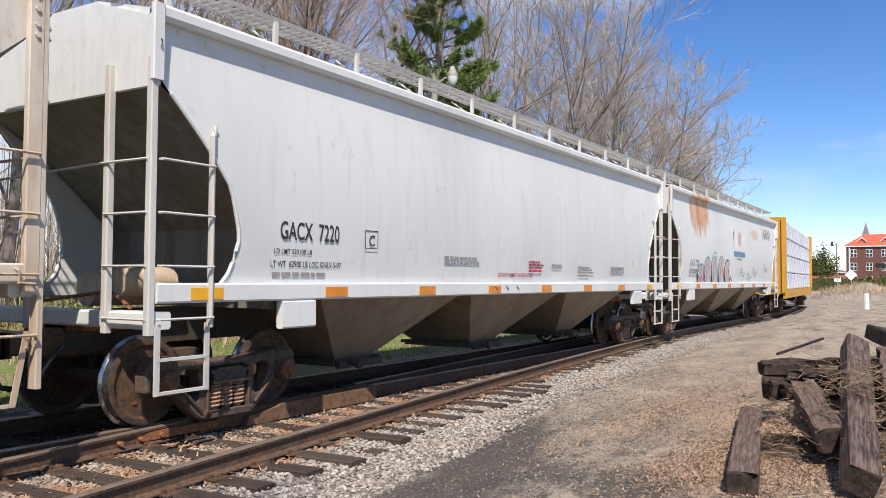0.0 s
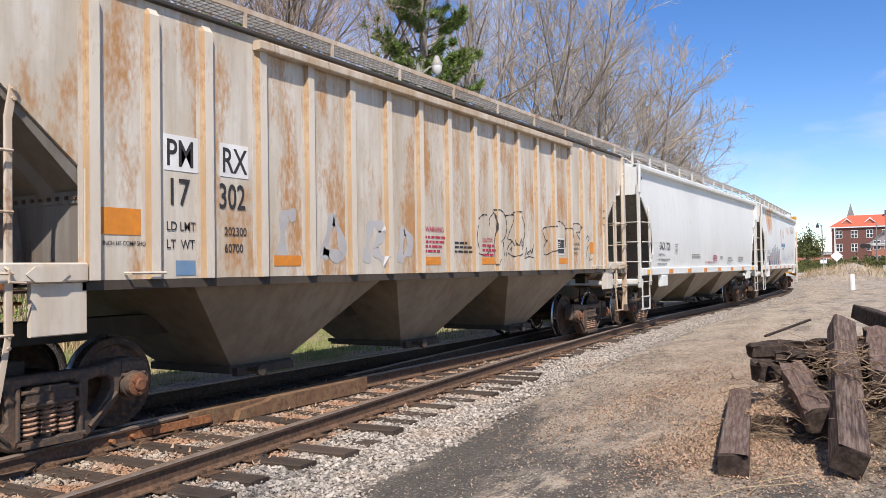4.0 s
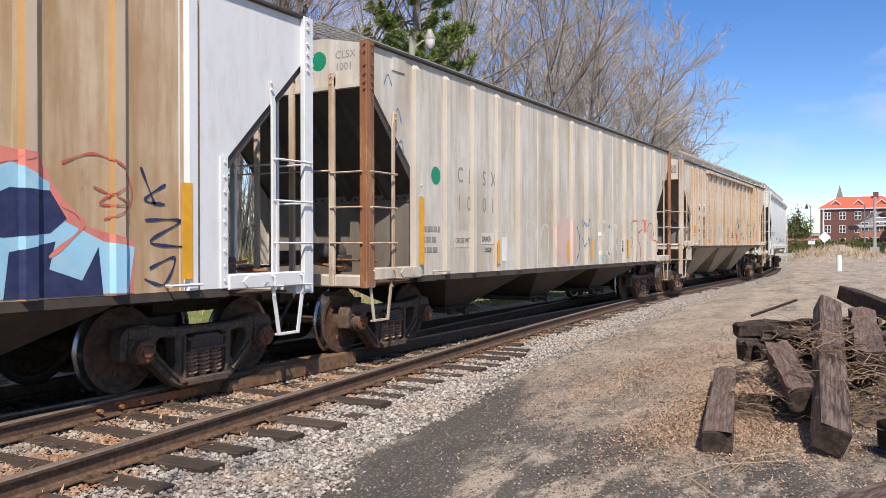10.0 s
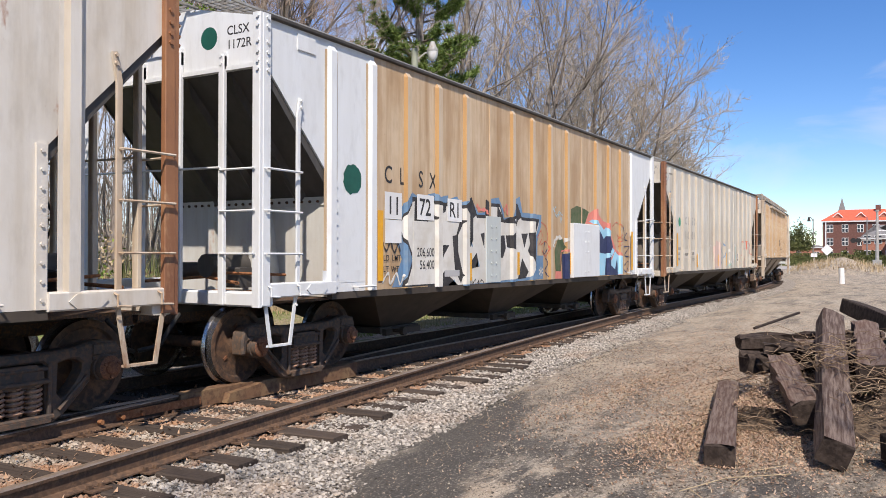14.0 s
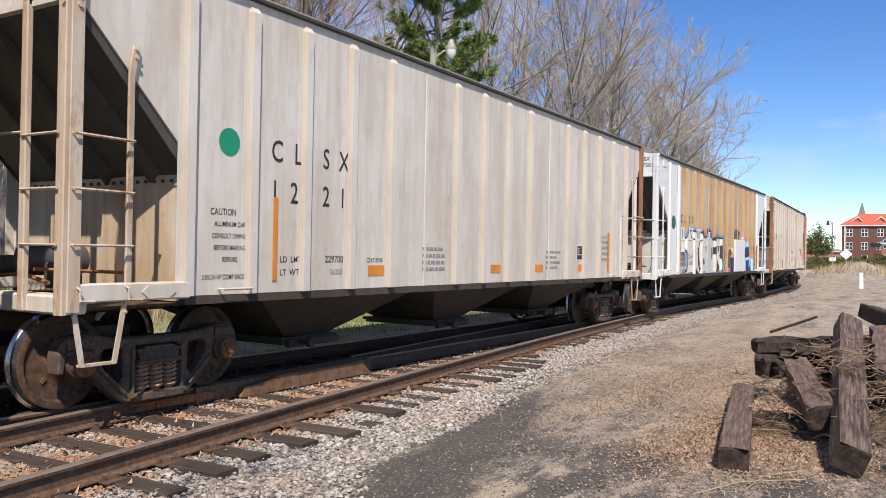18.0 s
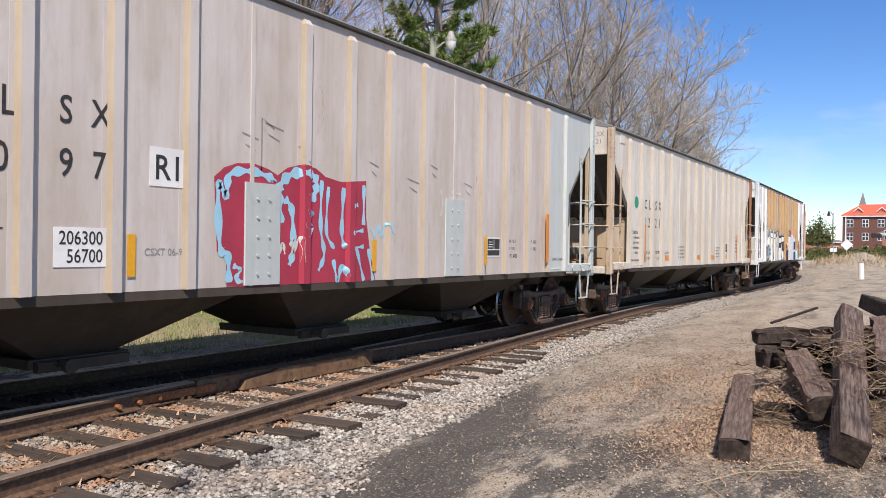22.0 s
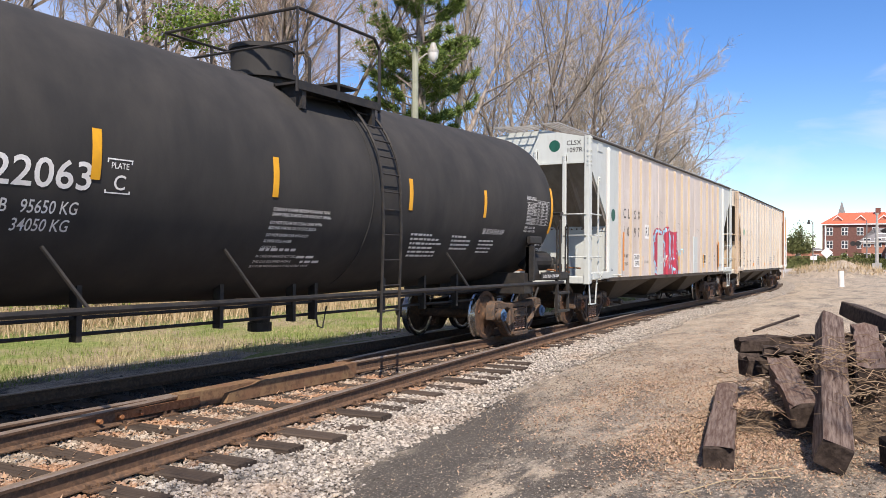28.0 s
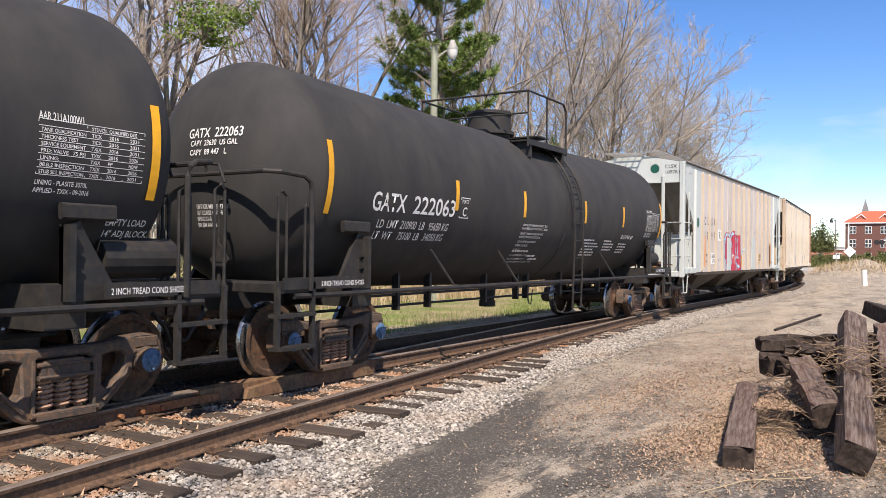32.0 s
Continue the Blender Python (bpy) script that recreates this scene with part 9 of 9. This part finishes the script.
    # dry vines and sticks over the heap
    for k in range(30):
        x, y = rnd.uniform(8.2, 11.2), rnd.uniform(-1.0, 1.5)
        z = 0.35 + 0.5 * max(0, min(1, (x - 7.6) / 3)) - 0.25 * max(0, y - 1.0)
        a = rnd.uniform(0, 6.28)
        pts = [Vector((x, y, z))]
        for j in range(7):
            a += rnd.uniform(-0.6, 0.6)
            pts.append(pts[-1] + Vector((math.cos(a) * 0.16, math.sin(a) * 0.16, rnd.uniform(-0.09, 0.06))))
        solo("dry_vine", Geo().tube(pts, rnd.uniform(0.002, 0.0045), 5), M_VINE, "thin dry vine tangled over the ties", "vine", "vines on the heap")
    for cx, cy, cz, sr, count in ((9.15, 0.86, 0.76, 0.15, 60), (9.0, 0.15, 0.5, 0.36, 105), (8.9, 1.5, 0.08, 0.2, 65), (9.9, 1.45, 0.3, 0.25, 40), (10.6, 0.7, 0.7, 0.4, 45), (8.2, -0.2, 0.2, 0.35, 60)):
        g = Geo()
        for k in range(count):
            p = Vector((rnd.gauss(cx, sr), rnd.gauss(cy, sr), max(0.02, rnd.gauss(cz, 0.09))))
            a, r = rnd.uniform(0, 6.28), rnd.choice((0.0022, 0.003, 0.005))
            pts = [p]
            for j in range(5):
                a += rnd.uniform(-0.7, 0.7)
                pts.append(pts[-1] + Vector((math.cos(a) * 0.085, math.sin(a) * 0.085, rnd.uniform(-0.05, 0.05))))
            g.tube(pts, r, 4)
        tagged(new("dry_brush", mesh_of("dry_brush", g, M_VINE)), "tangle of dry vines and grass over the ties", "brush", kind="stuff")
    for p, q, r in (((6.1, 1.55, 0.01), (7.0, 0.9, 0.02), 0.004), ((6.2, 1.5, 0.01), (5.2, 0.7, 0.01), 0.004), ((7.3, 0.95, 0.02), (6.4, 1.25, 0.01), 0.003)):
        mid = (Vector(p) + Vector(q)) / 2 + Vector((0.05, 0.09, 0.01))
        solo("dry_stick", Geo().tube([p, mid, q], r, 5), M_STRAW, "thin dry stick lying on the dirt", "stick", "sticks on the ground")
    rng = np.random.default_rng(77)
    spots = []
    for cx, cy, sx, sy, n in ((9.3, 1.65, 1.3, 0.45, 11000), (11.5, 2.5, 1.8, 0.55, 8000), (8.2, 1.2, 0.8, 0.5, 6500), (10.5, 3.4, 1.6, 0.3, 3500), (15, 3.2, 3.0, 1.0, 6000), (7.6, 2.0, 0.6, 0.25, 2200), (19, 4.2, 4.0, 0.8, 4000), (10.6, 0.6, 1.1, 0.8, 5000)):
        for x, y in zip(rng.normal(cx, sx, n), rng.normal(cy, sy, n)):
            z = ground_height(x, y)
            if 8.8 < x < 13.2 and -1.6 < y < 1.7:
                z = 0.34 if cx == 10.6 else 0.2
            if y < near_rail_y(x) - 1.4:
                spots.append((x, y, z + 0.012))
    strands("leaf_litter", spots, 0.026, 0.009, M_LEAF_DRY, "brown dead leaves and wood chips on the dirt", "leaf litter", 78, 1.25)
    strands("straw", [p for k, p in enumerate(spots) if k % 9 == 0], 0.09, 0.003, M_STRAW, "dry straw scattered over dirt and ties", "straw", 79, 1.3)
    n = 42000
    spots = [(x, y, ground_height(x, y) + 0.005) for x, y in zip(2.5 + 27 * rng.uniform(0, 1, n) ** 1.6, rng.uniform(-3, 6, n)) if y < near_rail_y(x) - 1.2]
    strands("fine_litter", [p for p in spots if noise.noise((p[0] * 0.8, p[1] * 1.6, 5)) > -0.12], 0.022, 0.006, M_CHIP, "thin scatter of dead leaves on the dirt", "leaf litter", 80, 1.3)
    spots = [(x, y, 0.03) for x, y in zip(rng.uniform(2, 16, 2500), rng.uniform(4.6, 8.2, 2500)) if y > near_rail_y(x) - 0.3]
    strands("track_litter", spots, 0.06, 0.012, M_LITTER, "dead leaves caught between the ties", "leaf litter", 81, 1.2)


def windows_on(parent, x, y0, y1, z0, rows, cols, w, hgt, face="x"):
    """White-framed sash windows set in a wall that faces -x (or along x on a wall that faces +y)."""
    for r in range(rows):
        for c in range(cols):
            y = y0 + (y1 - y0) * (c + 0.5) / cols
            z = z0 + 3.4 * r
            fr = part("window", Geo().box(x - 0.08, x - 0.02, y - w / 2, y + w / 2, z, z + hgt), M_PLATE, parent)
            for a in (-0.25, 0.25):
                for b in (0.26, 0.74):
                    part("pane", Geo().box(x - 0.1, x - 0.085, y + a * w - w * 0.19, y + a * w + w * 0.19, z + hgt * (b - 0.2), z + hgt * (b + 0.2)), M_PANE, fr)


M_PANE = plain("window_glass", (0.05, 0.06, 0.07), (0.03, 0.035, 0.04), 2, 0.15, 0.0, 0.0, 0.5)
M_BRICK = mat("brick_far", lambda n: n.mix(n.ramp(n.noise(3, 5), 0.35, 0.65), (0.13, 0.062, 0.05), (0.18, 0.09, 0.072)), 0.9)
M_BRICK_2 = mat("brick_orange", lambda n: n.mix(n.ramp(n.noise(3, 5), 0.35, 0.65), (0.34, 0.15, 0.10), (0.42, 0.20, 0.14)), 0.9)
M_TILE_RED = mat("roof_red_tile", lambda n: n.mix(n.ramp(n.noise(4, 5, (1, 1, 3)), 0.35, 0.65), (0.62, 0.105, 0.055), (0.70, 0.15, 0.085)), 0.8)
M_SHINGLE = plain("shingle_grey", (0.24, 0.23, 0.225), (0.15, 0.145, 0.14), 2, 0.9)
M_TAN_WALL = plain("wall_tan", (0.40, 0.33, 0.25), (0.32, 0.26, 0.2), 1.5, 0.9)


def gabled(name, label, x, y0, y1, deep, eave, ridge, wall_m, roof_m, rows, cols, along_y=True):
    b = thing(name, label, "building")
    part("wall", Geo().box(x, x + deep, y0, y1, -0.5, eave), wall_m, b)
    g = Geo()
    o = 0.5
    if along_y:
        g.add([(x - o, y0 - o, eave), (x - o, y1 + o, eave), (x + deep + o, y1 + o, eave), (x + deep + o, y0 - o, eave), (x + deep / 2, y0 + deep * 0.22, ridge), (x + deep / 2, y1 - deep * 0.22, ridge)],
              [(0, 4, 5, 1), (2, 5, 4, 3), (0, 3, 4), (1, 5, 2), (0, 1, 2, 3)])
    else:
        ym = (y0 + y1) / 2
        g.add([(x - o, y0 - o, eave), (x - o, y1 + o, eave), (x + deep + o, y1 + o, eave), (x + deep + o, y0 - o, eave), (x - o, ym, ridge), (x + deep + o, ym, ridge)],
              [(0, 1, 4), (1, 2, 5, 4), (3, 5, 2), (0, 4, 5, 3), (0, 3, 2, 1)])
    part("roof", g, roof_m, b)
    part("eave_trim", Geo().box(x - 0.45, x - 0.1, y0 - 0.4, y1 + 0.4, eave - 0.35, eave - 0.01), M_PLATE, b)
    windows_on(b, x, y0, y1, 1.2, rows, cols, 1.5, 2.0)
    return b


def build_distance():
    hall = gabled("brick_hall", "three-storey brick building with a bright red hipped roof", 232, 4.6, 22.1, 16, 11.0, 14.2, M_BRICK, M_TILE_RED, 3, 5)
    for y in (8.1, 13.3, 18.6):
        d = part("dormer", Geo().sweep([(y - 1.0, 11.0), (y + 1.0, 11.0), (y + 1.0, 12.0), (y, 12.9), (y - 1.0, 12.0)], 0, 233.5, 237), M_BRICK_2, hall)
        part("dormer_trim", Geo().sweep([(y - 1.2, 11.9), (y, 12.95), (y + 1.2, 11.9), (y + 1.2, 12.1), (y, 13.25), (y - 1.2, 12.1)], 0, 233.2, 233.5), M_PLATE, d)
    part("downpipe", Geo().box(231.7, 231.95, 21.2, 21.5, 0, 11), M_PLATE, hall)
    part("chimney", Geo().box(238, 239.5, 9.0, 10.2, 12.5, 15.2), M_BRICK, hall)
    gabled("brick_wing", "brick house with a grey shingle gable roof", 205, 5.0, 11.5, 20, 6.0, 9.2, M_BRICK_2, M_SHINGLE, 2, 3)
    gabled("tan_house", "tan gabled building with a grey roof", 168, -7.5, 1.2, 22, 7.2, 11.0, M_TAN_WALL, M_SHINGLE, 2, 2, False)
    gabled("dark_house", "brown brick house behind the crossing", 190, 0.2, 5.2, 18, 7.0, 9.4, M_BRICK, M_SHINGLE, 2, 2)
    gabled("low_brick_shed", "low orange-brick building with a flat roof", 262, 24, 44, 12, 4.6, 5.2, M_BRICK_2, M_SHINGLE, 1, 4)
    st = thing("church_steeple", "dark pointed church steeple", "steeple", at=pose(305, 23.06, 0))
    part("tower", Geo().box(-2, 2, -2, 2, 0, 12.6), M_BRICK, st)
    part("spire", Geo().add([(-2.2, -2.2, 12.6), (2.2, -2.2, 12.6), (2.2, 2.2, 12.6), (-2.2, 2.2, 12.6), (0, 0, 21.7)], [(0, 1, 4), (1, 2, 4), (2, 3, 4), (3, 0, 4), (3, 2, 1, 0)]), M_SHINGLE, st)
    # road across the line, kerbs, hedges
    M_ROAD = plain("road_concrete", (0.40, 0.385, 0.36), (0.30, 0.285, 0.265), 0.8, 0.9)
    solo("road", Geo().box(122, 152, -160, 120, -0.2, 0.03), M_ROAD, "pale concrete road crossing the line", "road", kind="structure")
    for k, (y0, y1, hh) in enumerate(((4.5, 12.0, 2.0), (12.6, 24.0, 2.4), (-14, -3, 1.2))):
        rnd = random.Random(k + 60)
        hd = thing("hedge", "clipped dark green hedge by the road", "hedge", "hedges by the road", at=pose(172, 0, 0))
        g = Geo()
        for i in range(2600):
            p = Vector((rnd.uniform(-0.9, 0.9), rnd.uniform(y0, y1), hh * rnd.uniform(0, 1) ** 0.6))
            a = Vector((rnd.gauss(0, 1), rnd.gauss(0, 1), rnd.gauss(0, 1))).normalized() * 0.16
            b = a.cross(Vector((rnd.gauss(0, 1), rnd.gauss(0, 1), rnd.gauss(0, 1)))).normalized() * 0.1
            g.add([p - a, p + b, p + a, p - b], [(0, 1, 2, 3)])
        part("foliage", g, M_OLIVE, hd)
        part("stem", Geo().box(-0.5, 0.5, y0, y1, -0.1, hh * 0.8), M_OLIVE, hd)
    for x, y, hh, seed in ((205, 24.5, 8.6, 1), (198, 11.5, 4.6, 2), (200, 14.5, 4.2, 3), (196, 8.4, 4.4, 4)):
        leaf_cloud("far_tree", x, y, 0.0 if seed > 1 else 3.6, hh * 0.4, hh * 0.42, 3200, 300 + seed, M_OLIVE, 0.28, "rounded evergreen tree by the buildings" if seed == 1 else "light green spring shrub by the buildings", "tree")
    solo("tree_trunk_post", Geo().tube([(205, 24.5, 0), (205, 24.5, 4)], 0.3, 8), M_BARK, "bare trunk under the evergreen crown", "trunk")
    # dirt mound, white post
    g = Geo()
    n = 18
    for i in range(n + 1):
        for k in range(n + 1):
            u, v = i / n * 2 - 1, k / n * 2 - 1
            g.v.append((96 + 7 * u, 7.6 + 5.5 * v, -0.1 + 1.75 * max(0, 1 - math.hypot(u, v)) ** 0.9 * (1 + 0.35 * noise.noise((u * 3, v * 3, 2)))))
    for i in range(n):
        for k in range(n):
            a = i * (n + 1) + k
            g.f.append((a, a + n + 1, a + n + 2, a + 1))
            g.m.append(0)
    solo("dirt_mound", g, M_GROUND, "weedy mound of dug soil by the line", "mound", kind="structure", smooth=True)
    rng = np.random.default_rng(9)
    strands("mound_weeds", [(96 + 7 * u, 7.6 + 5.5 * v, 0.2 + 1.3 * max(0, 1 - math.hypot(u, v))) for u, v in rng.uniform(-0.8, 0.8, (1500, 2))], 0.6, 0.03, M_STRAW, "dry weeds on the mound", "weeds", 10, 0.5)
    wp = thing("marker_post", "short white wooden marker post", "post", at=pose(59.0, 4.47, -0.1))
    part("post", Geo().tube([(0, 0, 0), (0, 0.04, 1.12)], 0.17, 12), M_PLATE, wp)
    part("cap", Geo().tube([(0, 0.04, 1.12), (0, 0.04, 1.18)], 0.18, 12), M_TAN_WALL, wp)
    # crossing gear and street furniture
    mast = thing("crossing_signal", "galvanised crossing mast with a cantilever of black lamps", "signal", at=pose(160, 6.6, 0))
    part("mast", Geo().tube([(0, 0, 0), (0, 0, 9.6)], [0.32, 0.2], 12), M_GALV, mast)
    part("base", Geo().box(-0.7, 0.7, -0.7, 0.7, 0, 1.2), M_GALV, mast)
    for z in (5.6, 6.3):
        part("arm", Geo().tube([(0, 0, z), (0, -13, z)], 0.09, 8), M_PLATE, mast)
    for y in (-3.5, -5.5, -9.0, -11.0):
        lamp = part("lamp_hood", Geo().tube([(-0.4, y, 5.95), (0.1, y, 5.95)], 0.42, 14), M_BLACK, mast)
        part("backplate", Geo().tube([(0.12, y, 5.95), (0.16, y, 5.95)], 0.6, 16), M_BLACK, lamp)
    part("bell", Geo().tube([(0, 0, 9.6), (0, 0, 9.9)], 0.3, 10), M_GALV, mast)
    for y in (2.9, 3.7):
        part("flasher", Geo().tube([(-0.4, y, 4.6), (0.1, y, 4.6)], 0.45, 14), M_BLACK, mast)
    part("flasher_bar", Geo().tube([(0, 0, 4.6), (0, 4.0, 4.6)], 0.08, 6), M_GALV, mast)
    for x, y, hh, to in ((176, 5.2, 12.4, -4.2), (205, 21.5, 10.5, 0.9), (190, 9.7, 10.0, 0)):
        sl = thing("street_light", "dark metal street light", "street lamp", "street lights in the distance", at=pose(x, y, 0))
        part("pole", Geo().tube([(0, 0, 0), (0, 0, hh)], [0.18, 0.1], 8), M_SHINGLE, sl)
        if to:
            part("arm", Geo().tube([(0, 0, hh - 0.6), (0, to * 0.5, hh + 0.3), (0, to, hh + 0.4)], 0.08, 6), M_SHINGLE, sl)
            part("lantern", Geo().tube([(0, to, hh + 0.4), (0, to, hh - 0.6)], [0.15, 0.4], 8), M_BLACK, sl)
    sg = thing("road_sign", "white diamond road sign on a post", "road sign", at=pose(150, 13.6, 0))
    part("post", Geo().tube([(0, 0, 0), (0, 0, 2.6)], 0.06, 6), M_GALV, sg)
    part("plate", Geo().sweep([(-0.95, 2.9), (0, 1.95), (0.95, 2.9), (0, 3.85)], 0, -0.06, -0.02), M_PLATE, sg)
    sg = thing("road_sign", "small white road sign on a post", "road sign", at=pose(150, 15.6, 0))
    part("post", Geo().tube([(0, 0, 0), (0, 0, 2.3)], 0.07, 6), M_GALV, sg)
    part("plate", Geo().box(-0.06, -0.02, -0.5, 0.5, 1.7, 2.3), M_PLATE, sg)
    cone = thing("traffic_barrel", "orange traffic barrel with white bands", "barrel", at=pose(128, 3.7, 0.03))
    part("body", Geo().tube([(0, 0, 0), (0, 0, 0.12), (0, 0, 1.5)], [0.6, 0.4, 0.22], 14), M_SPRAY_CORAL, cone)
    part("band", Geo().tube([(0, 0, 0.7), (0, 0, 0.95)], [0.36, 0.33], 14), M_PLATE, cone)


build_track()
build_ties()
build_verge()
build_wood()
build_street_lamp()
for x, y, hgt, seed in ((-6.5, -4.5, 15, 71), (-1.5, -8.0, 14, 72), (-10.0, -1.0, 16, 73)):
    bare_tree("bare_tree", x, y, hgt, seed, 0.46, "leafless tree behind the yard", rich=0.8)
build_yard()
build_distance()
build_ballast()


def motions():
    ts = [0.5 * k for k in range(65)]
    for car, at, half in CARS:
        walk(car, [(t, car_pose(at + run(t), half)) for t in ts])
    steps = [0.15 * k for k in range(213)] + [32.0]
    for ax, x in SETS:
        walk(ax, [(t, pose(x, 0, 0.457, 0, math.degrees(run(t) / 0.457) % 360, 0)) for t in steps])


motions()
